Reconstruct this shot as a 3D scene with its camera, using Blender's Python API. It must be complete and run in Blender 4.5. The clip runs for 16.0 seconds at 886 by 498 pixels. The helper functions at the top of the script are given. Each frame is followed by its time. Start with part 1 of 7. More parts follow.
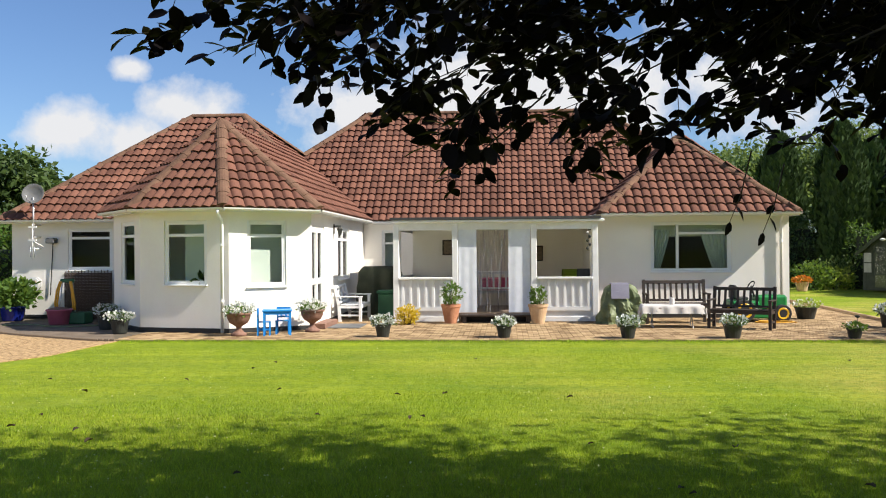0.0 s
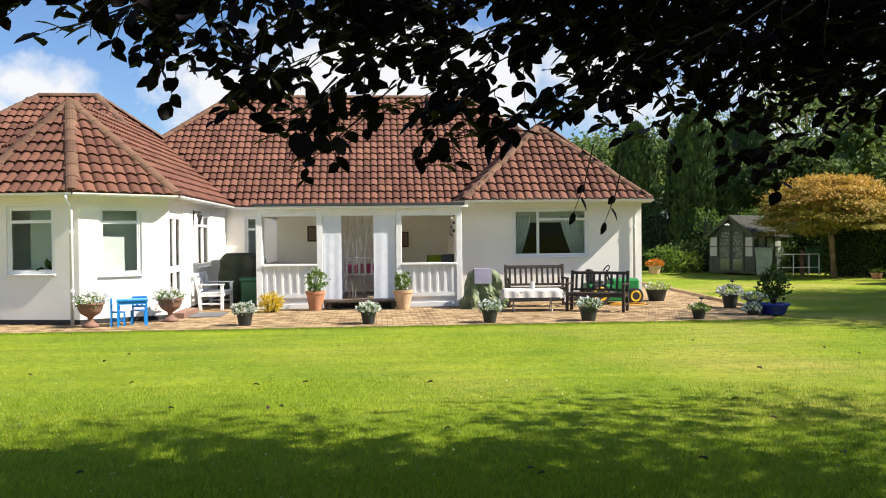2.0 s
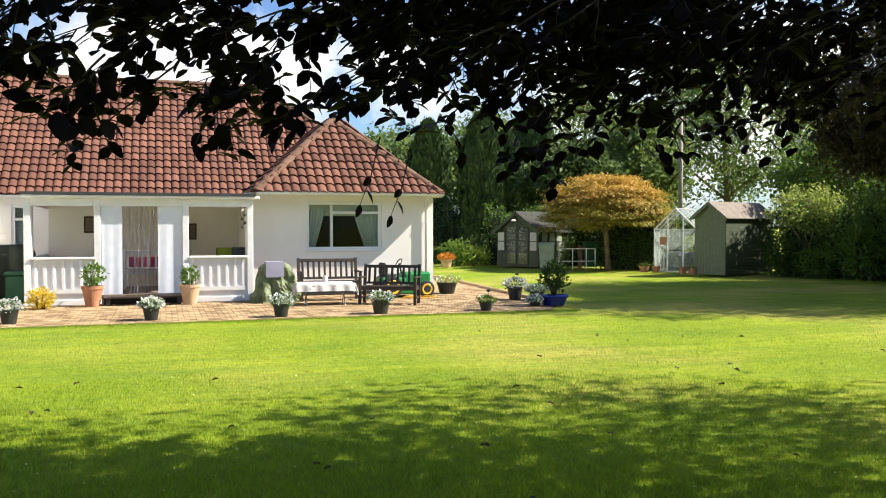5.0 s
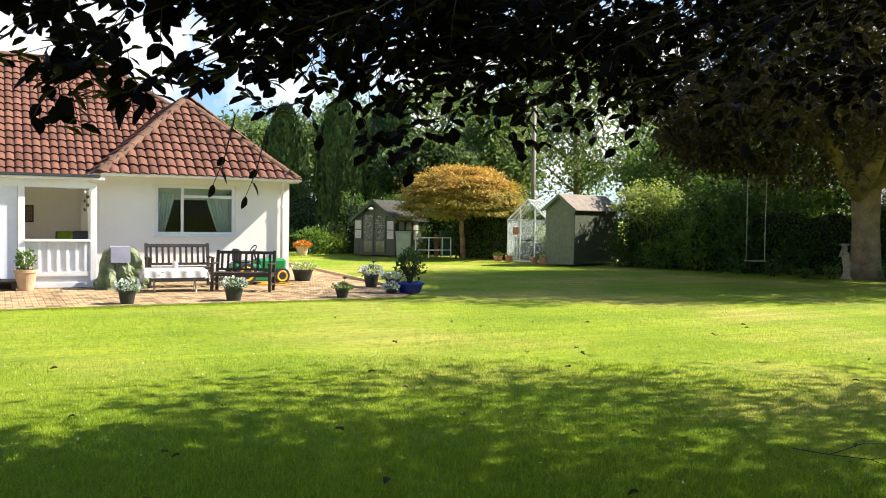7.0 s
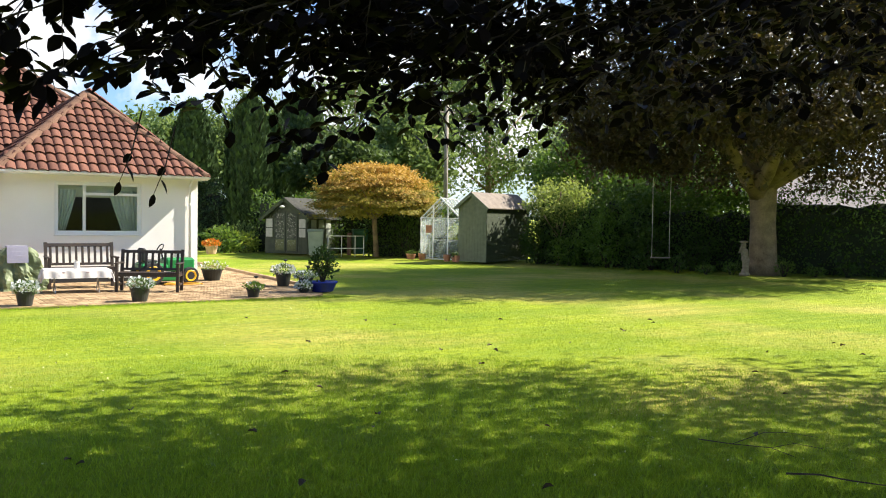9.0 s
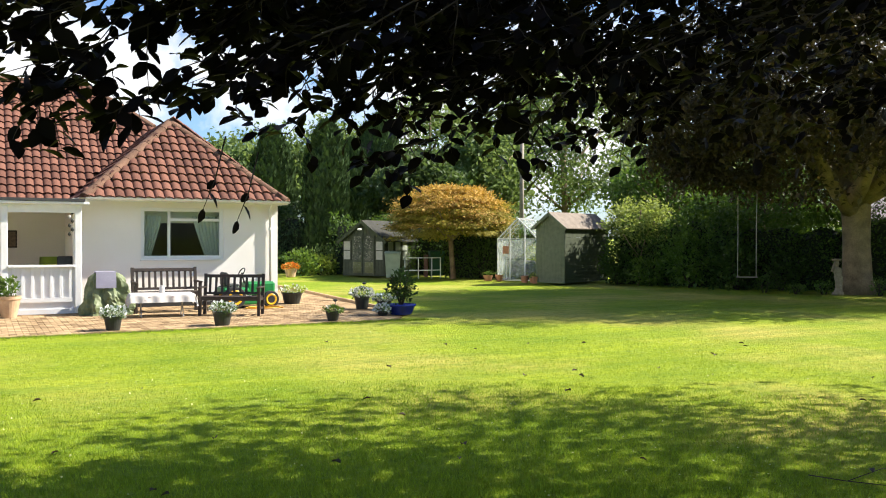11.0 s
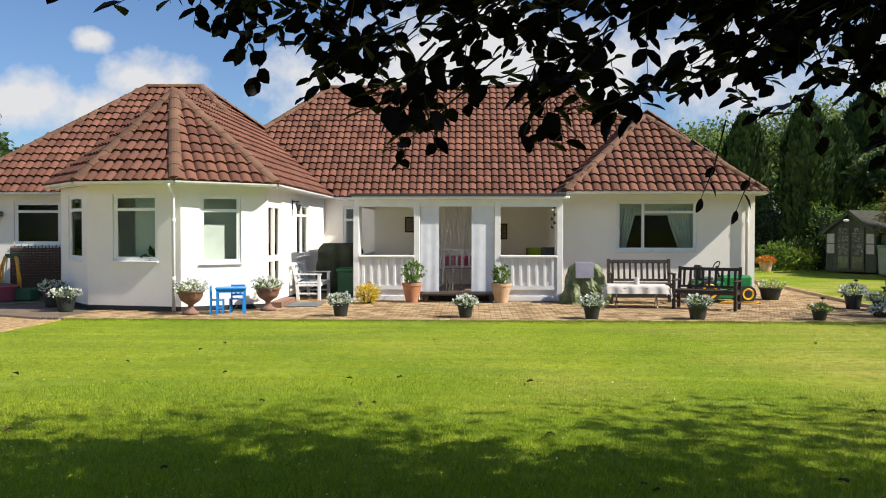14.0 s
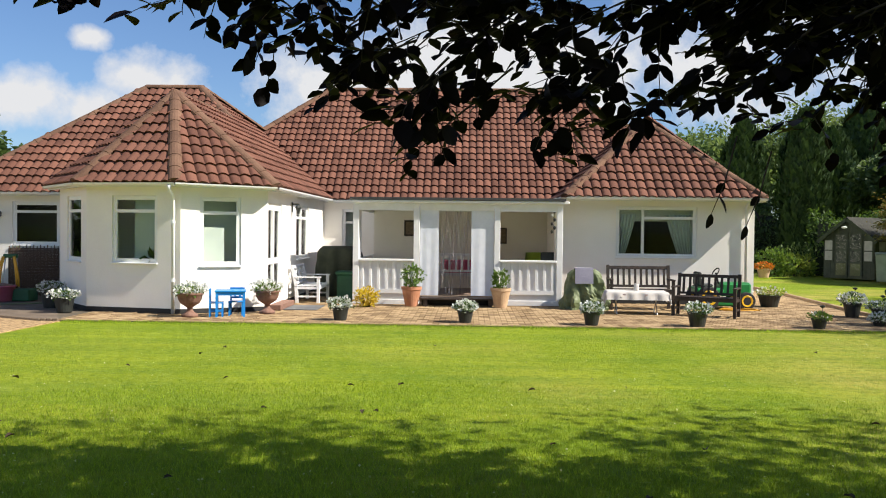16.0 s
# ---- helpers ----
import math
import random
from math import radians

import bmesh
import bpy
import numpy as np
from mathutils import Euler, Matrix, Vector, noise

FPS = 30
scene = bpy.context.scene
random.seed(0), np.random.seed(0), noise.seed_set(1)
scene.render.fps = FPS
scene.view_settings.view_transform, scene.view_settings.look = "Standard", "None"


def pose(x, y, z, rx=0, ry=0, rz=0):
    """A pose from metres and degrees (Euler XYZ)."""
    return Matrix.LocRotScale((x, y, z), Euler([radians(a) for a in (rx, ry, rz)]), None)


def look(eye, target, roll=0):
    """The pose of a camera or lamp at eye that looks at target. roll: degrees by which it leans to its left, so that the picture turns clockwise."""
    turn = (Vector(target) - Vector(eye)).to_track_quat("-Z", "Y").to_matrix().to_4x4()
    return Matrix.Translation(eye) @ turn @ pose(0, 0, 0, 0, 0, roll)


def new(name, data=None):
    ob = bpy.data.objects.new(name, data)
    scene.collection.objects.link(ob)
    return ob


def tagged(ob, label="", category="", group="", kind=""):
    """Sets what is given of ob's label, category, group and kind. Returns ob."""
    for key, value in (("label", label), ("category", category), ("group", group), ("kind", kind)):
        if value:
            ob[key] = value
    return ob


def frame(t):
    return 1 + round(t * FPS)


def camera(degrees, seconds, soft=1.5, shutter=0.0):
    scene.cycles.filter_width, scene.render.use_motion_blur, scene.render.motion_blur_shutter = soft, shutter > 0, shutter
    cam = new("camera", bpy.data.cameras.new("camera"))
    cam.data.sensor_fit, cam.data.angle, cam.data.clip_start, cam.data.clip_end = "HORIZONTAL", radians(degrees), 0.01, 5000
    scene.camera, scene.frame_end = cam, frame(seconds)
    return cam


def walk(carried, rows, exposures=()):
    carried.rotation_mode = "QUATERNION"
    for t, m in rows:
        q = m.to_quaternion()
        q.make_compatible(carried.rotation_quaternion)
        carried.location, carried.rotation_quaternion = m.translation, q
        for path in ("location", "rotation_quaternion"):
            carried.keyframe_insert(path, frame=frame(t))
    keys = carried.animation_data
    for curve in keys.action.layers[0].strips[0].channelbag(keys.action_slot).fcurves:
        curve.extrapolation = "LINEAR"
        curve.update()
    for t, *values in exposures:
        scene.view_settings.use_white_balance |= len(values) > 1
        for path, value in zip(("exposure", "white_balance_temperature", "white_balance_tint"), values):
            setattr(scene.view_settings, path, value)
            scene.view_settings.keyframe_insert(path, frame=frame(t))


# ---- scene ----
cam = camera(54.4, 16.0, 1.05)
ROWS = [
    (0.0, -0.000, -0.001, 1.586, 4.16, 0.17, 0.43),
    (0.5, 0.029, -0.015, 1.599, 2.17, -0.07, 0.43),
    (1.0, 0.059, -0.005, 1.606, -0.07, -0.35, 0.53),
    (1.5, 0.087, 0.004, 1.610, -2.29, -0.64, 0.60),
    (2.0, 0.104, -0.012, 1.611, -4.48, -0.90, 0.60),
    (2.5, 0.105, -0.013, 1.601, -6.72, -0.99, 0.60),
    (3.0, 0.109, 0.005, 1.601, -8.93, -1.12, 0.55),
    (3.5, 0.126, 0.030, 1.603, -11.09, -1.19, 0.52),
    (4.0, 0.167, 0.036, 1.616, -13.33, -1.27, 0.39),
    (6.5, 0.176, 0.024, 1.574, -25.07, -1.80, -0.67),
    (7.0, 0.166, 0.005, 1.570, -27.42, -2.05, -0.93),
    (7.5, 0.147, -0.024, 1.565, -29.76, -2.27, -1.05),
    (8.0, 0.127, -0.032, 1.562, -31.78, -2.43, -1.18),
    (10.5, 0.207, 0.190, 1.592, -33.63, -1.57, -0.72),
    (11.0, 0.198, 0.242, 1.590, -28.27, -0.76, -0.21),
    (11.5, 0.184, 0.286, 1.583, -20.01, -0.11, -0.10),
    (12.0, 0.160, 0.321, 1.564, -11.76, -0.26, -0.05),
    (12.5, 0.145, 0.374, 1.542, -5.11, -0.85, 0.11),
    (13.0, 0.119, 0.434, 1.556, -0.59, -1.31, 0.16),
    (13.5, 0.101, 0.467, 1.566, 1.75, -1.32, 0.07),
    (14.0, 0.090, 0.490, 1.580, 1.99, -1.33, -0.06),
    (14.5, 0.087, 0.512, 1.594, 1.89, -1.33, -0.19),
    (15.0, 0.083, 0.528, 1.609, 1.79, -1.31, -0.33),
    (15.5, 0.065, 0.525, 1.623, 1.74, -1.27, -0.47),
    (16.0, 0.023, 0.504, 1.642, 1.78, -1.24, -0.61),
]
walk(cam, [(t, pose(x, y, z, 90 + p, r, w)) for t, x, y, z, w, p, r in ROWS],
     [(0.0, 0.82), (2.0, 1.00), (4.0, 1.15), (6.5, 1.42), (8.0, 1.46), (10.5, 1.40), (11.5, 1.26), (12.3, 0.85), (13.0, 0.66), (16.0, 0.76)])

# ---------------------------------------------------------------- light
SUN_TO = Vector((1.0, -0.26, 0.95)).normalized()
world = bpy.data.worlds.new("world")
scene.world = world
world.use_nodes = True
wn, wl = world.node_tree.nodes, world.node_tree.links
wn.clear()
sky = wn.new("ShaderNodeTexSky")
sky.sky_type = "NISHITA"
sky.sun_disc = False
sky.sun_elevation = math.asin(SUN_TO.z)
sky.sun_rotation = math.atan2(SUN_TO.x, SUN_TO.y)
sky.air_density, sky.dust_density, sky.ozone_density = 1.0, 0.6, 2.0
tc = wn.new("ShaderNodeTexCoord")
sep = wn.new("ShaderNodeSeparateXYZ")
cl = wn.new("ShaderNodeTexNoise")
cl.inputs["Scale"].default_value = 9.5
cl.inputs["Detail"].default_value = 10.0
cl.inputs["Roughness"].default_value = 0.6
wl.new(tc.outputs["Generated"], cl.inputs["Vector"])
wl.new(tc.outputs["Generated"], sep.inputs[0])


def sky_math(op, a, b=None):
    nd = wn.new("ShaderNodeMath")
    nd.operation = op
    for k, q in enumerate((a, b)):
        if isinstance(q, (int, float)):
            nd.inputs[k].default_value = q
        elif q is not None:
            wl.new(q, nd.inputs[k])
    return nd.outputs[0]


SKY_AZ = sky_math("MULTIPLY", sky_math("ARCTAN2", sep.outputs["X"], sep.outputs["Y"]), 57.296)
SKY_EL = sky_math("MULTIPLY", sky_math("ARCSINE", sep.outputs["Z"]), 57.296)
# cumulus clouds: direction to the right, height, half width and half height in degrees
cloud = -1.0
for a_, e_, w_, h_ in ((-28.2, 7.2, 3.6, 1.7), (-23.0, 6.9, 2.6, 1.7), (-20.0, 8.8, 3.2, 2.4), (-24.0, 11.4, 1.3, 0.7), (-9.0, 9.0, 6.0, 3.2), (-1.0, 11.2, 8.0, 4.6), (7.0, 10.0, 6.5, 4.0), (14.5, 10.0, 5.5, 3.4), (24.0, 9.5, 8.0, 5.0), (38.0, 8.5, 11.0, 7.0), (58.0, 9.0, 14.0, 8.0), (95.0, 16.0, 22.0, 10.0), (150.0, 22.0, 28.0, 12.0), (-70.0, 20.0, 24.0, 9.0), (-130.0, 25.0, 30.0, 12.0), (20.0, 42.0, 30.0, 9.0)):
    dx_ = sky_math("DIVIDE", sky_math("SUBTRACT", SKY_AZ, a_), w_)
    dy_ = sky_math("DIVIDE", sky_math("SUBTRACT", SKY_EL, e_), h_)
    far_ = sky_math("SQRT", sky_math("ADD", sky_math("MULTIPLY", dx_, dx_), sky_math("MULTIPLY", dy_, dy_)))
    cloud = sky_math("MAXIMUM", cloud, sky_math("SUBTRACT", 1.0, far_))
cr = wn.new("ShaderNodeValToRGB")
cr.color_ramp.elements[0].position, cr.color_ramp.elements[1].position = 0.50, 0.72
puff = sky_math("ADD", sky_math("MULTIPLY", cloud, 0.30), sky_math("MULTIPLY", cl.outputs["Fac"], 1.08))
wl.new(puff, cr.inputs["Fac"])
cmix = wn.new("ShaderNodeMixRGB")
cmix.inputs[2].default_value = (5.9, 5.95, 6.1, 1)
bg = wn.new("ShaderNodeBackground")
bg.inputs["Strength"].default_value = 0.080
wo = wn.new("ShaderNodeOutputWorld")
wl.new(cr.outputs["Color"], cmix.inputs[0])
tint = wn.new("ShaderNodeMixRGB")
tint.blend_type = "MULTIPLY"
tint.inputs[0].default_value = 1.0
tint.inputs[2].default_value = (0.64, 0.77, 0.97, 1)
wl.new(sky.outputs["Color"], tint.inputs[1])
wl.new(tint.outputs["Color"], cmix.inputs[1])
wl.new(cmix.outputs["Color"], bg.inputs["Color"])
wl.new(bg.outputs["Background"], wo.inputs["Surface"])
sun = new("sun", bpy.data.lights.new("sun", "SUN"))
sun.data.energy, sun.data.angle, sun.data.color = 5.0, radians(0.53), (1.0, 0.93, 0.82)
sun.matrix_world = look((0, 0, 30), Vector((0, 0, 30)) - SUN_TO)

# ---------------------------------------------------------------- materials
def material(name, c1, c2=None, scale=4.0, rough=0.7, metal=0.0, bump=0.0, bump_scale=None, fine=60.0, spec=0.5, trans=0.0, ramp=(0.35, 0.65), random=0.0, dirt=0.0):
    m = bpy.data.materials.new(name)
    m.use_nodes = True
    n, l = m.node_tree.nodes, m.node_tree.links
    b = n["Principled BSDF"]
    b.inputs["Roughness"].default_value = rough
    b.inputs["Metallic"].default_value = metal
    b.inputs["Specular IOR Level"].default_value = spec
    b.inputs["Base Color"].default_value = (*c1, 1)
    if trans:
        b.inputs["Transmission Weight"].default_value = trans
    co = n.new("ShaderNodeTexCoord")
    if c2 is not None:
        a = n.new("ShaderNodeTexNoise")
        a.inputs["Scale"].default_value = scale
        a.inputs["Detail"].default_value = 6.0
        f = n.new("ShaderNodeTexNoise")
        f.inputs["Scale"].default_value = fine
        f.inputs["Detail"].default_value = 3.0
        l.new(co.outputs["Object"], a.inputs["Vector"])
        l.new(co.outputs["Object"], f.inputs["Vector"])
        mx = n.new("ShaderNodeMath")
        mx.operation = "MULTIPLY_ADD"
        mx.inputs[1].default_value = 0.35
        l.new(f.outputs["Fac"], mx.inputs[0])
        sc = n.new("ShaderNodeMath")
        sc.operation = "MULTIPLY"
        sc.inputs[1].default_value = 0.65
        l.new(a.outputs["Fac"], sc.inputs[0])
        l.new(sc.outputs[0], mx.inputs[2])
        last = mx.outputs[0]
        if random:
            oi = n.new("ShaderNodeObjectInfo")
            gi = n.new("ShaderNodeNewGeometry")
            ad = n.new("ShaderNodeMath")
            ad.operation = "ADD"
            l.new(oi.outputs["Random"], ad.inputs[0])
            l.new(gi.outputs["Random Per Island"], ad.inputs[1])
            fr = n.new("ShaderNodeMath")
            fr.operation = "FRACT"
            l.new(ad.outputs[0], fr.inputs[0])
            rm = n.new("ShaderNodeMath")
            rm.operation = "MULTIPLY_ADD"
            rm.inputs[1].default_value = random
            l.new(fr.outputs[0], rm.inputs[0])
            sb = n.new("ShaderNodeMath")
            sb.operation = "SUBTRACT"
            sb.inputs[1].default_value = random / 2
            l.new(last, sb.inputs[0])
            l.new(sb.outputs[0], rm.inputs[2])
            last = rm.outputs[0]
        rp = n.new("ShaderNodeValToRGB")
        rp.color_ramp.elements[0].position, rp.color_ramp.elements[1].position = ramp
        rp.color_ramp.elements[0].color, rp.color_ramp.elements[1].color = (*c1, 1), (*c2, 1)
        l.new(last, rp.inputs["Fac"])
        l.new(rp.outputs["Color"], b.inputs["Base Color"])
    if bump:
        t = n.new("ShaderNodeTexNoise")
        t.inputs["Scale"].default_value = bump_scale or fine
        t.inputs["Detail"].default_value = 5.0
        l.new(co.outputs["Object"], t.inputs["Vector"])
        bm_ = n.new("ShaderNodeBump")
        bm_.inputs["Strength"].default_value = bump
        bm_.inputs["Distance"].default_value = 0.02
        l.new(t.outputs["Fac"], bm_.inputs["Height"])
        l.new(bm_.outputs["Normal"], b.inputs["Normal"])
    return m


def leaf_material(name, c1, c2, back=(0.2, 0.3, 0.05), through_light=0.35, rough=0.55, spec=0.3):
    m = bpy.data.materials.new(name)
    m.use_nodes = True
    n, l = m.node_tree.nodes, m.node_tree.links
    b = n["Principled BSDF"]
    b.inputs["Roughness"].default_value = rough
    b.inputs["Specular IOR Level"].default_value = spec
    g = n.new("ShaderNodeNewGeometry")
    rp = n.new("ShaderNodeValToRGB")
    rp.color_ramp.elements[0].color, rp.color_ramp.elements[1].color = (*c1, 1), (*c2, 1)
    l.new(g.outputs["Random Per Island"], rp.inputs["Fac"])
    l.new(rp.outputs["Color"], b.inputs["Base Color"])
    t = n.new("ShaderNodeBsdfTranslucent")
    t.inputs["Color"].default_value = (*back, 1)
    mx = n.new("ShaderNodeMixShader")
    mx.inputs[0].default_value = through_light
    l.new(b.outputs[0], mx.inputs[1])
    l.new(t.outputs[0], mx.inputs[2])
    l.new(mx.outputs[0], n["Material Output"].inputs["Surface"])
    return m


def glass_material(name, tint=(0.9, 0.95, 0.93), mirror=0.12):
    m = bpy.data.materials.new(name)
    m.use_nodes = True
    n, l = m.node_tree.nodes, m.node_tree.links
    n.remove(n["Principled BSDF"])
    tr = n.new("ShaderNodeBsdfTransparent")
    tr.inputs["Color"].default_value = (*tint, 1)
    gl = n.new("ShaderNodeBsdfGlossy")
    gl.inputs["Roughness"].default_value = 0.01
    fr = n.new("ShaderNodeFresnel")
    fr.inputs["IOR"].default_value = 1.20
    ad = n.new("ShaderNodeMath")
    ad.operation = "ADD"
    ad.inputs[1].default_value = mirror
    l.new(fr.outputs[0], ad.inputs[0])
    mx = n.new("ShaderNodeMixShader")
    l.new(ad.outputs[0], mx.inputs[0])
    l.new(tr.outputs[0], mx.inputs[1])
    l.new(gl.outputs[0], mx.inputs[2])
    l.new(mx.outputs[0], n["Material Output"].inputs["Surface"])
    return m


RENDER = material("white_render", (0.84, 0.805, 0.75), (0.90, 0.87, 0.82), scale=1.3, rough=0.9, bump=0.25, bump_scale=90, fine=40, spec=0.2)
PLINTH = material("plinth_black", (0.015, 0.015, 0.016), (0.03, 0.03, 0.03), rough=0.8)
UPVC = material("white_upvc", (0.80, 0.80, 0.79), (0.84, 0.84, 0.83), scale=2, rough=0.35)
PAINTED = material("white_painted_wood", (0.74, 0.74, 0.74), (0.83, 0.83, 0.83), scale=5, rough=0.5, bump=0.08, fine=120)
TILE = material("clay_pantile", (0.080, 0.035, 0.025), (0.220, 0.100, 0.068), scale=1.6, rough=0.85, bump=0.3, bump_scale=70, fine=35, spec=0.2, random=0.35, ramp=(0.2, 0.8))
HIP = material("ridge_tile_mortar", (0.090, 0.050, 0.034), (0.200, 0.115, 0.076), scale=3, rough=0.9, bump=0.4, bump_scale=50, fine=30, spec=0.2, random=0.25, ramp=(0.25, 0.75))
LEAD = material("lead_flashing", (0.03, 0.03, 0.033), (0.06, 0.06, 0.062), rough=0.6)
GLASS = glass_material("window_glass", (0.92, 0.96, 0.94), 0.0)
INNER = material("inner_plaster", (0.78, 0.73, 0.64), (0.84, 0.79, 0.70), scale=1.5, rough=0.9)
# low wall colour holds the gloom of unlit rooms behind the windows
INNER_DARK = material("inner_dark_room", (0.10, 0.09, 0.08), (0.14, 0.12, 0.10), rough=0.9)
CARPET = material("inner_floor", (0.22, 0.16, 0.11), (0.28, 0.21, 0.15), rough=0.9)

LAWN = material("lawn_turf", (0.138, 0.212, 0.006), (0.338, 0.396, 0.018), scale=0.55, rough=0.95, bump=0.9, bump_scale=150, fine=55, spec=0.15, ramp=(0.3, 0.72))


def dry_patches(m):
    """Tan, sun-dried patches in the turf, and pale flecks that paint the blades' glints."""
    n, l = m.node_tree.nodes, m.node_tree.links
    b_ = n["Principled BSDF"]
    old = b_.inputs["Base Color"].links[0].from_socket
    co = n.new("ShaderNodeTexCoord")
    col = old
    for sc, lo, hi, tone, amount in ((0.30, 0.46, 0.66, (0.46, 0.38, 0.09), 0.85), (2.2, 0.58, 0.74, (0.30, 0.36, 0.06), 0.55), (9.0, 0.48, 0.66, (0.062, 0.130, 0.007), 0.42), (24.0, 0.55, 0.68, (0.34, 0.44, 0.09), 0.60), (38.0, 0.66, 0.75, (0.50, 0.55, 0.22), 0.65)):
        t = n.new("ShaderNodeTexNoise")
        t.inputs["Scale"].default_value = sc
        t.inputs["Detail"].default_value = 5.0
        l.new(co.outputs["Object"], t.inputs["Vector"])
        mr = n.new("ShaderNodeMapRange")
        mr.inputs["From Min"].default_value, mr.inputs["From Max"].default_value = lo, hi
        mr.inputs["To Max"].default_value = amount
        l.new(t.outputs["Fac"], mr.inputs["Value"])
        mx = n.new("ShaderNodeMixRGB")
        mx.inputs[2].default_value = (*tone, 1)
        amount_out = mr.outputs[0]
        if sc < 1:
            sx = n.new("ShaderNodeSeparateXYZ")
            l.new(co.outputs["Object"], sx.inputs[0])
            side = n.new("ShaderNodeMapRange")
            side.inputs["From Min"].default_value, side.inputs["From Max"].default_value = -4.0, 7.0
            side.inputs["To Min"].default_value, side.inputs["To Max"].default_value = 0.12, 1.0
            l.new(sx.outputs["X"], side.inputs["Value"])
            both = n.new("ShaderNodeMath")
            both.operation = "MULTIPLY"
            l.new(mr.outputs[0], both.inputs[0])
            l.new(side.outputs[0], both.inputs[1])
            amount_out = both.outputs[0]
        l.new(amount_out, mx.inputs[0])
        l.new(col, mx.inputs[1])
        col = mx.outputs["Color"]
    # faint bands left by the mower, running along the house
    mp_ = n.new("ShaderNodeMapping")
    mp_.inputs["Scale"].default_value = (0.10, 1.5, 1.0)
    l.new(co.outputs["Object"], mp_.inputs["Vector"])
    bt = n.new("ShaderNodeTexNoise")
    bt.inputs["Scale"].default_value, bt.inputs["Detail"].default_value = 1.6, 3.0
    l.new(mp_.outputs["Vector"], bt.inputs["Vector"])
    br = n.new("ShaderNodeMapRange")
    br.inputs["From Min"].default_value, br.inputs["From Max"].default_value = 0.42, 0.60
    br.inputs["To Max"].default_value = 0.30
    l.new(bt.outputs["Fac"], br.inputs["Value"])
    bx = n.new("ShaderNodeMixRGB")
    bx.inputs[2].default_value = (0.075, 0.170, 0.014, 1)
    l.new(br.outputs[0], bx.inputs[0])
    l.new(col, bx.inputs[1])
    l.new(bx.outputs["Color"], b_.inputs["Base Color"])


dry_patches(LAWN)
PATIO = material("patio_brick_joint", (0.075, 0.06, 0.04), (0.14, 0.11, 0.075), scale=3, rough=0.95, fine=50)
BRICK = material("patio_brick", (0.170, 0.108, 0.055), (0.44, 0.315, 0.175), scale=1.2, rough=0.9, bump=0.2, bump_scale=60, fine=45, spec=0.2, random=0.75, ramp=(0.15, 0.85))
GRAVEL = material("gravel_bed", (0.14, 0.08, 0.032), (0.56, 0.38, 0.19), scale=14, rough=0.95, bump=1.0, bump_scale=35, fine=42, ramp=(0.36, 0.62))
TARMAC = material("dark_paving", (0.105, 0.078, 0.056), (0.185, 0.140, 0.100), scale=3, rough=0.95, bump=0.3)
BARK = material("beech_bark", (0.13, 0.092, 0.052), (0.30, 0.225, 0.135), scale=3, rough=0.9, bump=0.5, bump_scale=14, fine=25)
TWIG = material("beech_twig", (0.035, 0.022, 0.016), (0.06, 0.04, 0.03), rough=0.8)
# near leaves: purple taken almost to black, their backlit shade put into the colour
COPPER_SHADE = leaf_material("copper_beech_shade_leaf", (0.004, 0.0035, 0.004), (0.012, 0.008, 0.008), back=(0.030, 0.016, 0.006), through_light=0.10, spec=0.08)
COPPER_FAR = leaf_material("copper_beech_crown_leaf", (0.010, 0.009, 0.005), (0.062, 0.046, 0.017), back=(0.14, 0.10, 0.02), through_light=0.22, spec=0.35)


# ---------------------------------------------------------------- mesh helpers
def mesh_object(name, verts, faces, mat, parent=None, label="", smooth=False):
    me = bpy.data.meshes.new(name)
    me.from_pydata([tuple(v) for v in verts], [], faces)
    me.materials.append(mat)
    if smooth:
        me.polygons.foreach_set("use_smooth", [True] * len(me.polygons))
    me.update()
    ob = new(name, me)
    if parent is not None:
        ob.parent = parent
    if label:
        ob["label"] = label
    return ob


def part(name, bm, mat, parent=None, label="", smooth=False):
    me = bpy.data.meshes.new(name)
    bmesh.ops.recalc_face_normals(bm, faces=bm.faces)
    bm.to_mesh(me)
    bm.free()
    me.materials.append(mat)
    if smooth:
        me.polygons.foreach_set("use_smooth", [True] * len(me.polygons))
    ob = new(name, me)
    if parent is not None:
        ob.parent = parent
    if label:
        ob["label"] = label
    return ob


def thing(name, at, label, category, group="", rz=0.0):
    ob = new(name)
    ob.empty_display_size = 0.1
    ob.matrix_basis = pose(*at, 0, 0, rz)
    return tagged(ob, label, category, group)


def box(bm, x0, y0, z0, x1, y1, z1, m=None, bevel=0.0):
    r = bmesh.ops.create_cube(bm, size=1.0)
    vs = r["verts"]
    for v in vs:
        v.co = Vector(((x0 + x1) / 2 + v.co.x * (x1 - x0), (y0 + y1) / 2 + v.co.y * (y1 - y0), (z0 + z1) / 2 + v.co.z * (z1 - z0)))
    if bevel:
        es = list({e for v in vs for e in v.link_edges})
        g = bmesh.ops.bevel(bm, geom=es, offset=bevel, segments=1, affect="EDGES")
        vs = list({v for f in g["faces"] for v in f.verts} | {v for v in vs if v.is_valid})
    if m is not None:
        bmesh.ops.transform(bm, matrix=m, verts=vs)
    return vs


def boxed(name, dims, mat, parent, label="", m=None, bevel=0.0):
    bm = bmesh.new()
    box(bm, *dims, m=m, bevel=bevel)
    return part(name, bm, mat, parent, label)


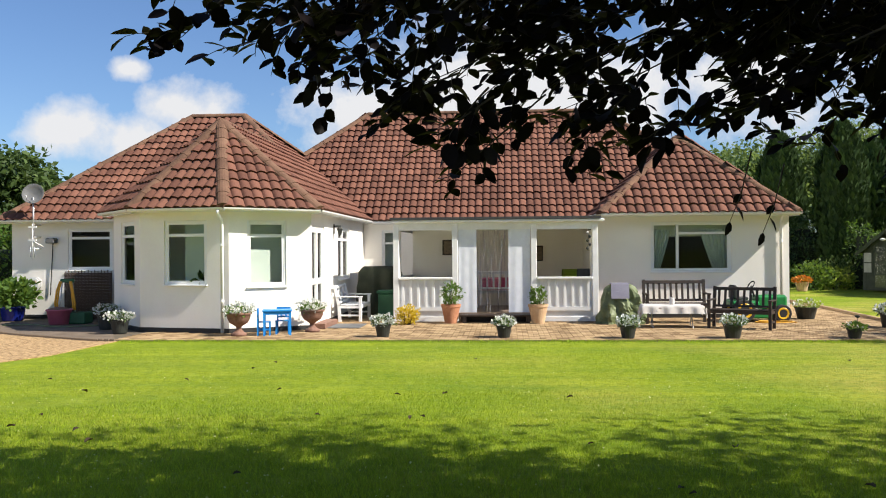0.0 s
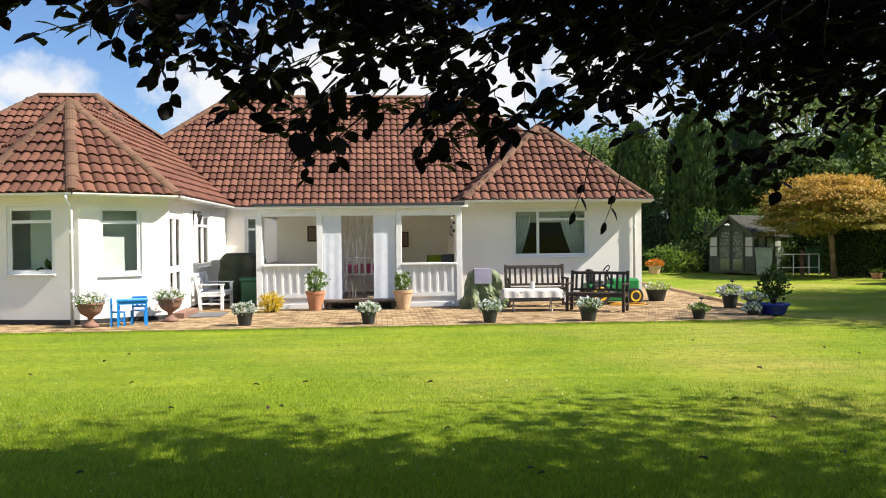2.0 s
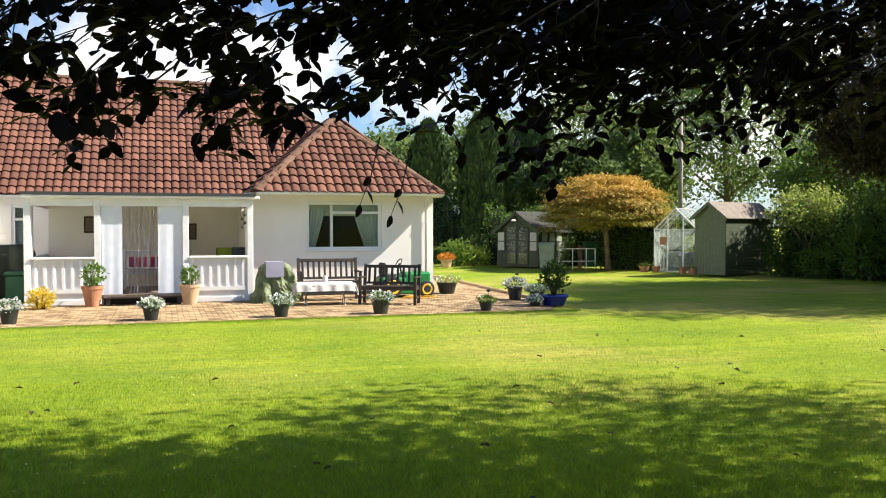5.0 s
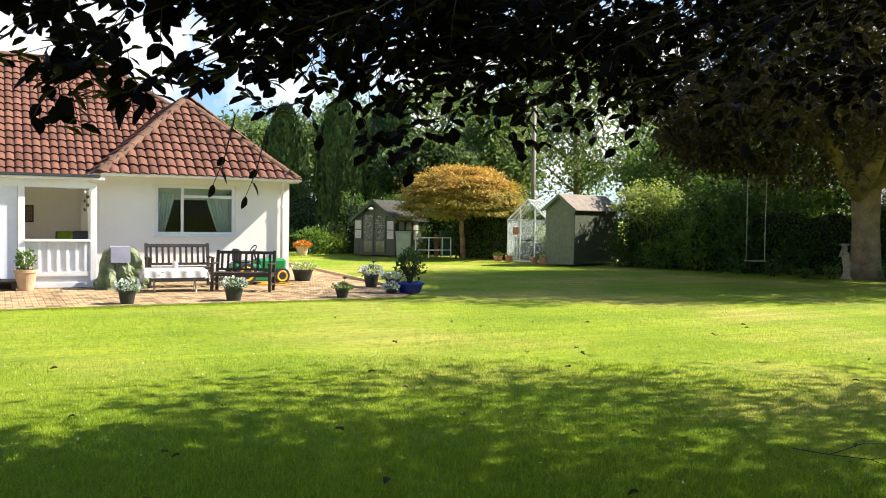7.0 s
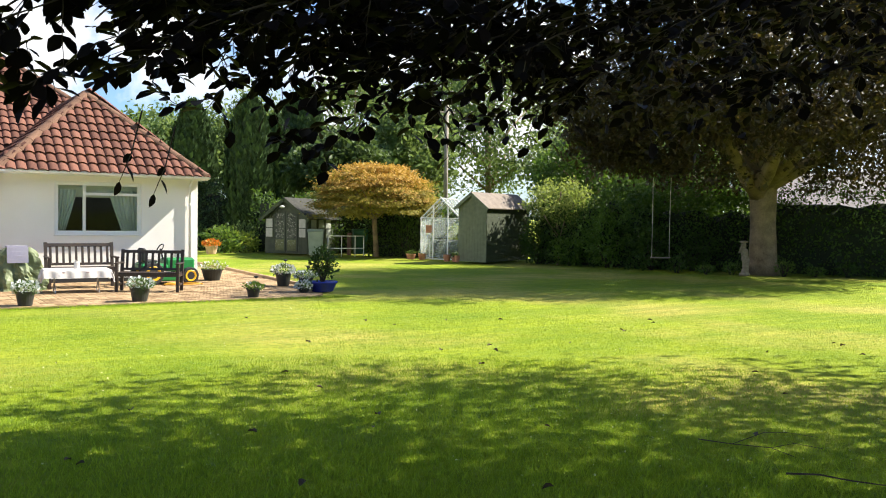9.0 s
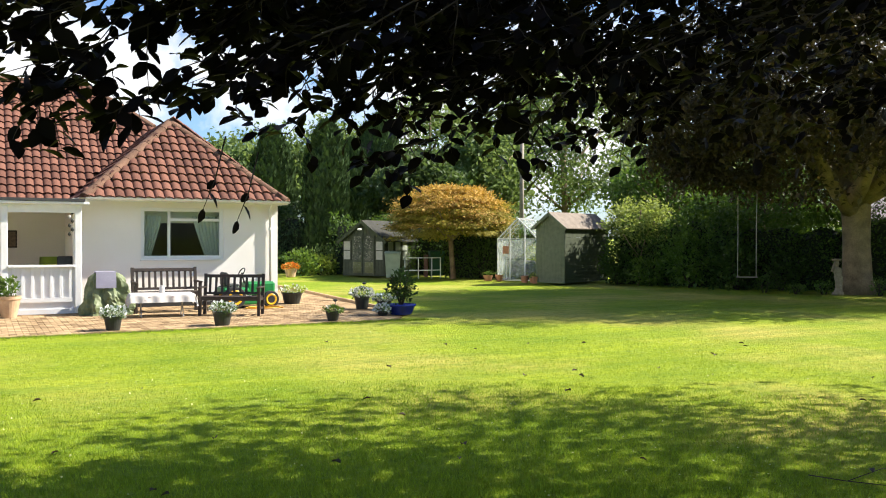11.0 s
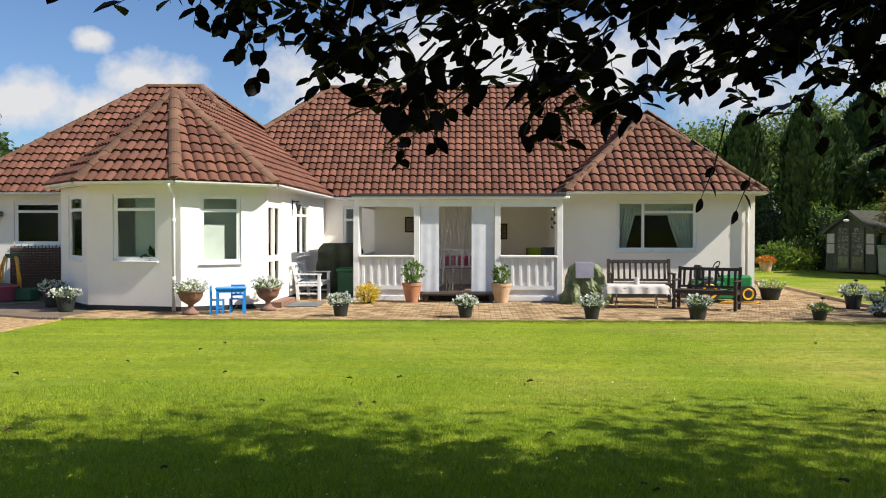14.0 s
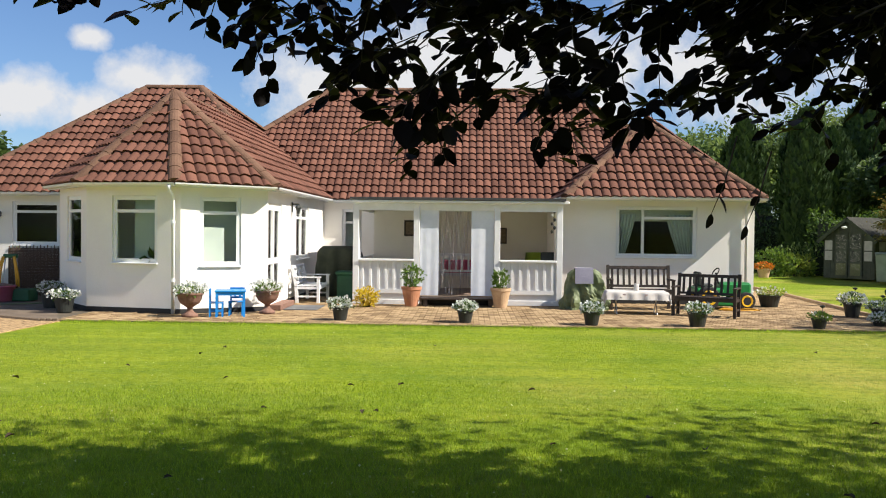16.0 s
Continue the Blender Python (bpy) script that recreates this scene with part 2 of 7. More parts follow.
def beam(bm, a, b, w, h, up=(0, 0, 1)):
    """A bar of section w x h from a to b."""
    a, b = Vector(a), Vector(b)
    d = (b - a)
    ln = d.length
    d.normalize()
    s = d.cross(Vector(up))
    if s.length < 1e-4:
        s = Vector((1, 0, 0))
    s.normalize()
    u = s.cross(d)
    m = Matrix((s, d, u)).transposed().to_4x4()
    m.translation = (a + b) / 2
    return box(bm, -w / 2, -ln / 2, -h / 2, w / 2, ln / 2, h / 2, m)


def lathe(bm, profile, n=20, at=(0, 0, 0), wob=0.0):
    """A turned shape from (radius, height) pairs; open where the radius is not nought."""
    rings = []
    for r, z in profile:
        rings.append([bm.verts.new((at[0] + r * math.cos(2 * math.pi * i / n), at[1] + r * math.sin(2 * math.pi * i / n), at[2] + z)) for i in range(n)])
    for a, b in zip(rings, rings[1:]):
        for i in range(n):
            bm.faces.new((a[i], a[(i + 1) % n], b[(i + 1) % n], b[i]))
    bm.faces.new(rings[0][::-1])
    bm.faces.new(rings[-1])


def tube(bm, pts, radii, n=7):
    """A tapered tube along points."""
    pts = [Vector(p) for p in pts]
    rings = []
    for i, p in enumerate(pts):
        d = (pts[min(i + 1, len(pts) - 1)] - pts[max(i - 1, 0)]).normalized()
        s = d.cross(Vector((0.13, 0.31, 0.94)))
        if s.length < 1e-3:
            s = d.cross(Vector((1, 0, 0)))
        s.normalize()
        u = d.cross(s)
        r = radii[i] if hasattr(radii, "__len__") else radii
        rings.append([bm.verts.new(p + r * (math.cos(2 * math.pi * k / n) * s + math.sin(2 * math.pi * k / n) * u)) for k in range(n)])
    for a, b in zip(rings, rings[1:]):
        for k in range(n):
            bm.faces.new((a[k], a[(k + 1) % n], b[(k + 1) % n], b[k]))
    bm.faces.new(rings[0][::-1])
    bm.faces.new(rings[-1])


def tube_part(name, pts, radii, mat, parent, label="", n=7):
    bm = bmesh.new()
    tube(bm, pts, radii, n)
    return part(name, bm, mat, parent, label, smooth=True)


LEAF_SIMPLE = (np.array([(0, 0, 0), (0.5, 0.28, 0.06), (1, 0, -0.05), (0.5, -0.28, 0.06)]), [(0, 1, 2), (0, 2, 3)])
LEAF_FULL = (np.array([(0, 0, 0), (0.22, 0.25, 0.05), (0.55, 0.32, 0.06), (0.85, 0.16, 0.0), (1.0, 0, -0.06), (0.85, -0.16, 0.0), (0.55, -0.32, 0.06), (0.22, -0.25, 0.05), (0.5, 0, 0.0)]),
             [(0, 8, 1), (1, 8, 2), (2, 8, 3), (3, 8, 4), (4, 8, 5), (5, 8, 6), (6, 8, 7), (7, 8, 0)])
PETAL = (np.array([(0.5, 0, -0.08)] + [(0.5 + 0.5 * math.cos(a_ * 1.0472), 0.5 * math.sin(a_ * 1.0472), 0.06) for a_ in range(6)]), [(0, 1 + i_, 1 + (i_ + 1) % 6) for i_ in range(6)])
BLADE = (np.array([(0, -0.06, 0), (0, 0.06, 0), (1, 0, 0)]), [(0, 1, 2)])


def leaf_cloud(name, centres, axes, normals, sizes, mat, parent=None, shape=LEAF_SIMPLE, label=""):
    """Leaves at centres, pointing along axes, faces turned to normals."""
    c, a, n_ = (np.asarray(v, float) for v in (centres, axes, normals))
    a = a / np.linalg.norm(a, axis=1, keepdims=True)
    b = np.cross(n_, a)
    b /= np.maximum(np.linalg.norm(b, axis=1, keepdims=True), 1e-6)
    n_ = np.cross(a, b)
    base, tris = shape
    k = len(base)
    s = np.asarray(sizes, float)[:, None, None]
    v = c[:, None, :] + s * (base[None, :, 0:1] * a[:, None, :] + base[None, :, 1:2] * b[:, None, :] + base[None, :, 2:3] * n_[:, None, :])
    v = v.reshape(-1, 3)
    t = np.array(tris)
    f = (np.arange(len(c)) * k)[:, None, None] + t[None]
    f = f.reshape(-1, 3)
    me = bpy.data.meshes.new(name)
    me.vertices.add(len(v))
    me.vertices.foreach_set("co", v.ravel())
    me.loops.add(f.size)
    me.loops.foreach_set("vertex_index", f.ravel().astype(np.int32))
    me.polygons.add(len(f))
    me.polygons.foreach_set("loop_start", (np.arange(len(f)) * 3).astype(np.int32))
    me.polygons.foreach_set("loop_total", np.full(len(f), 3, np.int32))
    me.materials.append(mat)
    me.update(calc_edges=True)
    me.validate()
    ob = new(name, me)
    if parent is not None:
        ob.parent = parent
    if label:
        ob["label"] = label
    return ob


def unit(rng, n):
    v = rng.normal(size=(n, 3))
    return v / np.linalg.norm(v, axis=1, keepdims=True)


# ---------------------------------------------------------------- ground
def sheet(name, outline, z, mat, label, category, thick=0.0):
    bm = bmesh.new()
    vs = [bm.verts.new((x, y, z)) for x, y in outline]
    f = bm.faces.new(vs)
    if thick:
        r = bmesh.ops.extrude_face_region(bm, geom=[f])
        for v in [g for g in r["geom"] if isinstance(g, bmesh.types.BMVert)]:
            v.co.z -= thick
    bmesh.ops.triangulate(bm, faces=bm.faces)
    ob = part(name, bm, mat)
    return tagged(ob, label, category, kind="structure")


def ground_sheet():
    bm = bmesh.new()
    xs = [-1500, -300, -80] + [i * 2.0 for i in range(-20, 31)] + [120, 400, 1500]
    ys = [-1500, -300, -60] + [i * 2.0 for i in range(-10, 31)] + [120, 400, 2000]
    g = {}
    for i, x in enumerate(xs):
        for j, y in enumerate(ys):
            fl = max(0.0, min(1.0, (14.5 - y) / 4.0)) if -8 < x < 40 else 0.0
            z = -0.03 + fl * 0.035 * noise.noise(Vector((x * 0.21, y * 0.21, 3.1)))
            g[i, j] = bm.verts.new((x, y, z))
    for i in range(len(xs) - 1):
        for j in range(len(ys) - 1):
            bm.faces.new((g[i, j], g[i + 1, j], g[i + 1, j + 1], g[i, j + 1]))
    return tagged(part("ground", bm, LAWN, smooth=True), "mown green lawn with dry yellowish patches", "lawn", kind="structure")


ground_sheet()
PATIO_OUT = [(-7.2, 15.45), (7.35, 15.45), (8.0, 16.6), (8.15, 19.6), (8.45, 24.0), (8.6, 33.5), (-12.9, 33.5), (-12.9, 20.3), (-8.8, 18.9), (-7.6, 16.2)]
sheet("pavement", PATIO_OUT, -0.012, PATIO, "brick-paved patio round the white bungalow", "patio", 0.08)
sheet("path", [(-16.0, 17.4), (-11.0, 17.5), (-8.9, 16.2), (-7.6, 15.6), (-7.2, 15.45), (-7.6, 16.2), (-8.8, 18.9), (-12.9, 20.3), (-16.0, 20.3)], -0.008, TARMAC, "dark worn paving beside the gravel", "path", 0.05)
sheet("drive", [(-40.0, 4.0), (-14.0, 7.5), (-9.6, 9.6), (-8.0, 11.3), (-7.25, 13.2), (-7.15, 15.4), (-7.6, 15.58), (-8.9, 16.15), (-11.0, 17.45), (-16.0, 17.35), (-40.0, 17.35)], -0.014, GRAVEL, "golden gravel drive at the lawn's edge", "gravel", 0.05)

# ---------------------------------------------------------------- bungalow
house = thing("bungalow", (0, 0, 0), "white rendered bungalow with a red clay pantile roof", "house")
EAVE = 2.45


def wall(name, p0, p1, z0, z1, openings=(), thick=0.22, mat=RENDER, parent=house, label=""):
    """A wall from p0 to p1, left to right as seen from outside, with holes (u0, u1, z0, z1)."""
    p0, p1 = Vector((*p0, 0)), Vector((*p1, 0))
    d = p1 - p0
    ln = d.length
    d.normalize()
    n = Vector((d.y, -d.x, 0))
    us = sorted({0.0, ln, *[o[0] for o in openings], *[o[1] for o in openings]})
    zs = sorted({z0, z1, *[o[2] for o in openings], *[o[3] for o in openings]})
    full = lambda i, j: 0 <= i < len(us) - 1 and 0 <= j < len(zs) - 1 and not any(o[0] - 1e-6 <= us[i] and us[i + 1] <= o[1] + 1e-6 and o[2] - 1e-6 <= zs[j] and zs[j + 1] <= o[3] + 1e-6 for o in openings)
    bm = bmesh.new()
    vv = {}

    def v(i, j, k):
        if (i, j, k) not in vv:
            q = p0 + d * us[i] - n * (thick * k)
            vv[i, j, k] = bm.verts.new((q.x, q.y, zs[j]))
        return vv[i, j, k]

    for i in range(len(us) - 1):
        for j in range(len(zs) - 1):
            if not full(i, j):
                continue
            bm.faces.new((v(i, j, 0), v(i + 1, j, 0), v(i + 1, j + 1, 0), v(i, j + 1, 0)))
            bm.faces.new((v(i, j, 1), v(i, j + 1, 1), v(i + 1, j + 1, 1), v(i + 1, j, 1)))
            for a, b, di, dj in (((i, j), (i + 1, j), 0, -1), ((i, j + 1), (i + 1, j + 1), 0, 1), ((i, j), (i, j + 1), -1, 0), ((i + 1, j), (i + 1, j + 1), 1, 0)):
                if not full(i + di, j + dj):
                    bm.faces.new((v(*a, 0), v(*b, 0), v(*b, 1), v(*a, 1)))
    return part(name, bm, mat, parent, label)


def frame_of(p0, p1, u, z):
    """The pose at u along a wall and height z: x along the wall, y into it."""
    p0, p1 = Vector((*p0, 0)), Vector((*p1, 0))
    d = (p1 - p0).normalized()
    n = Vector((d.y, -d.x, 0))
    m = Matrix((d, -n, Vector((0, 0, 1)))).transposed().to_4x4()
    m.translation = p0 + d * u + Vector((0, 0, z))
    return m


def window(p0, p1, hole, panes, sill=True, setback=0.03, fw=0.055, label="", name="window", sashes=()):
    """A framed window in a hole; panes are (u0, u1, z0, z1) as fractions of it."""
    u0, u1, z0, z1 = hole
    w, h = u1 - u0, z1 - z0
    m = frame_of(p0, p1, u0, z0)
    bm = bmesh.new()
    us = sorted({0.0, 1.0, *[p[0] for p in panes], *[p[1] for p in panes]})
    y0, y1 = setback, setback + 0.075
    for a, b, c, e in ((0, fw, 0, h), (w - fw, w, 0, h), (fw, w - fw, 0, fw), (fw, w - fw, h - fw, h)):
        box(bm, a, y0, c, b, y1, e, bevel=0.006)
    seen = set()
    for a, b, c, e in panes:
        if b < 0.999 and ("v", b, c, e) not in seen:
            box(bm, b * w - fw * 0.55, y0 + 0.003, max(c * h, fw), b * w + fw * 0.55, y1 - 0.003, min(e * h, h - fw))
            seen.add(("v", b, c, e))
        if e < 0.999 and ("h", a, b, e) not in seen:
            box(bm, max(a * w, fw) , y0 + 0.005, e * h - fw * 0.55, min(b * w, w - fw), y1 - 0.005, e * h + fw * 0.55)
            seen.add(("h", a, b, e))
    ob = part(name, bm, UPVC, house, label or "white plastic-framed window")
    ob.matrix_basis = m
    for a, b, c, e in panes:
        x0, x1 = max(a * w, fw) , min(b * w, w - fw)
        c0, c1 = max(c * h, fw), min(e * h, h - fw)
        g = boxed("pane", (x0, y0 + 0.035, c0, x1, y0 + 0.041, c1), GLASS, ob, "clear glass pane")
        g.visible_shadow = False
        s = 0.028
        bs = bmesh.new()
        for q in ((x0, x0 + s, c0, c1), (x1 - s, x1, c0, c1), (x0 + s, x1 - s, c0, c0 + s), (x0 + s, x1 - s, c1 - s, c1)):
            box(bs, q[0], y0 + 0.010, q[2], q[1], y0 + 0.030, q[3])
        part("sash", bs, UPVC, ob)
    if sill:
        boxed("sill", (-0.015, -0.045, -0.028, w + 0.015, setback + 0.05, 0.004), UPVC, ob, "white sill", bevel=0.008)
    return ob


PT = dict(l0=(-12.3, 20.7), l1=(-8.6, 20.7), a0=(-8.6, 18.4), ab=(-7.45, 17.1), bc=(-5.47, 16.72), cd=(-4.0, 17.55), f0=(-4.0, 24.1), f1=(-2.5, 24.1), p0=(-2.5, 19.62), r0=(2.1, 20.5), r1=(6.55, 20.5), k0=(6.55, 32.5), k1=(-8.0, 32.5), k2=(-8.0, 27.8), k3=(-12.3, 27.8), r1b=(6.55, 20.72), k0b=(6.33, 32.5), k3b=(-12.3, 20.92))
TOPLIGHT = [(0, 1, 0, 0.77), (0, 1, 0.77, 1)]


def walled(a, b, holes, name="wall", z1=2.42):
    wall(name, PT[a], PT[b], 0.0, z1, holes)
    p0, p1 = Vector((*PT[a], 0)), Vector((*PT[b], 0))
    d = (p1 - p0).normalized()
    n = Vector((d.y, -d.x, 0))
    bm = bmesh.new()
    m = frame_of(PT[a], PT[b], 0, 0)
    box(bm, 0, -0.006, 0, (p1 - p0).length, 0.01, 0.09)
    ob = part("plinth", bm, PLINTH, house, "black painted plinth band")
    ob.matrix_basis = m


H_LEFT = (1.44, 2.58, 1.19, 2.225)
walled("l0", "l1", [H_LEFT])
window(PT["l0"], PT["l1"], H_LEFT, TOPLIGHT)
walled("l1", "a0", [])
H_A = (0.50, 1.40, 0.95, 2.26)
walled("a0", "ab", [H_A])
window(PT["a0"], PT["ab"], H_A, TOPLIGHT)
H_B = (0.56, 1.53, 0.955, 2.25)
walled("ab", "bc", [H_B])
window(PT["ab"], PT["bc"], H_B, TOPLIGHT)
H_C = (0.36, 1.16, 0.905, 2.24)
walled("bc", "cd", [H_C])
window(PT["bc"], PT["cd"], H_C, TOPLIGHT)
H_D = (0.06, 1.30, 0.12, 2.15)
H_E = (2.83, 4.36, 0.93, 2.19)
walled("cd", "f0", [H_D, H_E])
window(PT["cd"], PT["f0"], H_D, [(0, 0.5, 0, 0.42), (0, 0.5, 0.42, 1), (0.5, 1, 0, 0.42), (0.5, 1, 0.42, 1)], sill=False, fw=0.11, name="door", label="white glazed double door")
window(PT["cd"], PT["f0"], H_E, [(0, 0.5, 0, 0.77), (0, 0.5, 0.77, 1), (0.5, 1, 0, 0.77), (0.5, 1, 0.77, 1)])
H_F = (0.52, 0.98, 1.05, 2.2)
walled("f0", "f1", [H_F])
window(PT["f0"], PT["f1"], H_F, [(0, 1, 0, 0.68), (0, 1, 0.68, 1)])
H_R = (1.29, 3.14, 1.07, 2.245)
walled("r0", "r1", [H_R])
window(PT["r0"], PT["r1"], H_R, [(0, 0.335, 0, 1), (0.335, 1, 0, 0.77), (0.335, 1, 0.77, 1)])
walled("r1b", "k0", [])
walled("k0b", "k1", [])
walled("k1", "k2", [])
walled("k2", "k3", [])
walled("k3", "k3b", [])

# inner walls, floor and ceiling
wall("inner_wall", (-2.42, 22.4), (2.1, 22.4), 0.0, 2.42, mat=INNER, label="beige plaster wall inside the porch")
wall("inner_wall", (-2.5, 24.1), (-2.5, 19.62), 0.0, 2.30, [(0.4, 4.2, 1.0, 2.07)], thick=0.08, mat=PAINTED)
wall("inner_wall", (2.1, 20.5), (2.1, 24.1), 0.0, 2.42, thick=0.12, mat=INNER)
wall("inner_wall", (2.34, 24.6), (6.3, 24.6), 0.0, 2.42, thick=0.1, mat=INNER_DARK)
wall("inner_wall", (-12.0, 23.6), (-4.3, 23.6), 0.0, 2.42, thick=0.1, mat=INNER)
wall("inner_wall", (-8.3, 19.6), (-4.25, 19.25), 0.0, 2.42, thick=0.1, mat=PAINTED)
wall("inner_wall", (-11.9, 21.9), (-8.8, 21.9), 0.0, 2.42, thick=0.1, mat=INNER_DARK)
wall("inner_wall", (-8.7, 20.5), (-8.7, 23.6), 0.0, 2.42, thick=0.1, mat=INNER)
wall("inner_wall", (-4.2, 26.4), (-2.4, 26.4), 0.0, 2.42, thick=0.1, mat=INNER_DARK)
for q in ((-12.05, 20.95, -4.24, 27.6), (-7.75, 27.6, 6.3, 32.25), (-4.24, 24.35, 6.3, 27.6), (2.25, 20.75, 6.3, 24.35)):
    boxed("floor_slab", (q[0], q[1], -0.01, q[2], q[3], 0.03), CARPET, house)
bmf = bmesh.new()
bmf.faces.new([bmf.verts.new((*q, 0.03)) for q in ((-8.4, 20.95), (-8.4, 18.5), (-7.35, 17.3), (-5.65, 16.9), (-4.2, 17.7), (-4.2, 20.95))])
part("floor_slab", bmf, CARPET, house)
for q in ((-12.3, 20.5, -4.0, 27.8), (-8.0, 27.8, 6.55, 32.5), (-4.0, 23.9, 6.55, 27.8), (2.1, 20.3, 6.55, 23.9)):
    boxed("ceiling", (q[0], q[1], 2.422, q[2], q[3], 2.44), PAINTED, house, "white ceiling")
bmf = bmesh.new()
bmf.faces.new([bmf.verts.new((*q, 2.43)) for q in ((-8.75, 20.6), (-8.75, 18.3), (-7.5, 16.95), (-5.6, 16.45), (-3.85, 17.45), (-3.85, 20.6))])
part("soffit", bmf, PAINTED, house)

# ---------------------------------------------------------------- roof
TW, TG = 0.207, 0.308


def tile_mesh():
    """A pantile: a broad arch with a narrow valley, lifted at its lower edge."""
    n = 10
    arch = (0.000, 0.022, 0.036, 0.043, 0.045, 0.043, 0.038, 0.030, 0.020, 0.010, 0.000)
    vs, fs = [], []
    for (y, lift) in ((0.0, 0.034), (TG * 1.10, -0.012)):
        for i in range(n + 1):
            vs.append((TW * (i / n - 0.5) * 1.02, y, lift + arch[i]))
    for dy, dz in ((0.0, 0.0), (0.022, -0.046)):
        for i in range(n + 1):
            x, y, z = vs[i]
            vs.append((x, y + dy, z + dz))
    for i in range(n):
        fs.append((i, i + 1, n + 2 + i, n + 1 + i))
        fs.append((3 * n + 3 + i, 3 * n + 4 + i, 2 * n + 3 + i, 2 * n + 2 + i))
    me = bpy.data.meshes.new("tile")
    me.from_pydata(vs, [], fs)
    me.materials.append(TILE)
    me.polygons.foreach_set("use_smooth", [True] * len(me.polygons))
    me.update()
    return me, np.array(vs), fs


TILE_ME, TILE_V, TILE_F = tile_mesh()
TILE_JOBS = []


def inside(p, poly):
    c, j = False, len(poly) - 1
    for i in range(len(poly)):
        (xi, yi), (xj, yj) = poly[i], poly[j]
        if (yi > p[1]) != (yj > p[1]) and p[0] < (xj - xi) * (p[1] - yi) / (yj - yi) + xi:
            c = not c
        j = i
    return c


def roof_slope(outline, singles, shift=0.0, name="roof_slope"):
    """A tiled slope; outline starts with the eave's two ends, left to right as seen from outside."""
    pts = [Vector(p) for p in outline]
    a, b = pts[0], pts[1]
    u = (b - a).normalized()
    n = Vector((0, 0, 0))
    for i in range(1, len(pts) - 1):
        n += (pts[i] - a).cross(pts[i + 1] - a)
    n.normalize()
    if n.z < 0:
        n = -n
    v = n.cross(u)
    bm = bmesh.new()
    bm.faces.new([bm.verts.new(p - n * 0.035) for p in pts])
    ob = part(name, bm, TILE, house, "red clay pantile roof slope")
    flat = [((p - a).dot(u), (p - a).dot(v)) for p in pts]
    m = Matrix((u, v, n)).transposed().to_4x4()
    us, vs = [f[0] for f in flat], [f[1] for f in flat]
    poses = []
    r = 0
    while r * TG < max(vs):
        c = math.floor(min(us) / TW)
        while c * TW < max(us):
            q = (c * TW + TW / 2 + shift, r * TG)
            if inside((q[0], q[1] + TG * 0.4), flat):
                w = noise.noise(Vector((q[0] * 3.1, q[1] * 3.3, a.x)))
                pm = m.copy()
                pm.translation = a + u * (q[0] + 0.004 * w) + v * (q[1] - 0.05 + 0.006 * w) + n * 0.006 * w
                poses.append(pm @ pose(0, 0, 0, 0.5 * w, 0.7 * w, 0.5 * w))
            c += 1
        r += 1
    TILE_JOBS.append((ob, poses, singles))
    return ob


NETTING = material("white_net", (0.50, 0.53, 0.50), (0.60, 0.63, 0.59), scale=5, rough=0.9)


def net(p0, p1, u0, u1, z0, z1, label, back=0.22):
    """A thin sheet just behind a window: nets, blinds, and one added to lighten the glass."""
    ob = boxed("window_sheet", (u0, back, z0, u1, back + 0.008, z1), NETTING, None)
    ob.matrix_basis = frame_of(p0, p1, 0, 0)
    tagged(ob, label, "curtain")


net(PT["bc"], PT["cd"], 0.32, 0.88, 0.80, 1.66, "plain white half blind behind the bay window")
net(PT["bc"], PT["cd"], 0.30, 1.22, 0.82, 2.22, "pale net curtain across the bay window", 0.45)
net(PT["cd"], PT["f0"], 2.80, 4.40, 0.90, 2.22, "pale net curtain across the side window", 0.16)
net(PT["cd"], PT["f0"], 0.05, 1.32, 0.12, 2.16, "pale net curtain behind the glazed double door", 0.42)
net(PT["f0"], PT["f1"], 0.45, 1.05, 1.0, 2.24, "grey net curtain behind the narrow window", 0.34)
# added sheet that brightens this pane in place of the pale room wall
net(PT["ab"], PT["bc"], 0.86, 1.66, 0.80, 2.22, "pale sheet added behind the bay window for its bright inner wall", 0.30)


def cap(pa, pb, r=0.12, name="ridge_tile", singles=True):
    """Half-round hip or ridge tiles, butted end to end."""
    a, b = Vector(pa), Vector(pb)
    d = b - a
    ln = d.length
    k = max(1, round(ln / 0.42))
    d.normalize()
    s = d.cross(Vector((0, 0, 1))).normalized()
    w = s.cross(d)
    for i in range(k):
        bm = bmesh.new()
        q0, q1 = a + d * (ln * i / k), a + d * (ln * (i + 0.985) / k)
        rings = []
        for q, rr in ((q0, r * 1.06), (q1, r)):
            rings.append([bm.verts.new(q + s * (rr * math.cos(t)) + w * (rr * 0.8 * math.sin(t) - 0.03)) for t in [math.pi * j / 8 for j in range(9)]])
        for j in range(8):
            bm.faces.new((rings[0][j], rings[0][j + 1], rings[1][j + 1], rings[1][j]))
        bm.faces.new(rings[0])
        bm.faces.new(rings[1][::-1])
        part(name, bm, HIP, house, smooth=False)


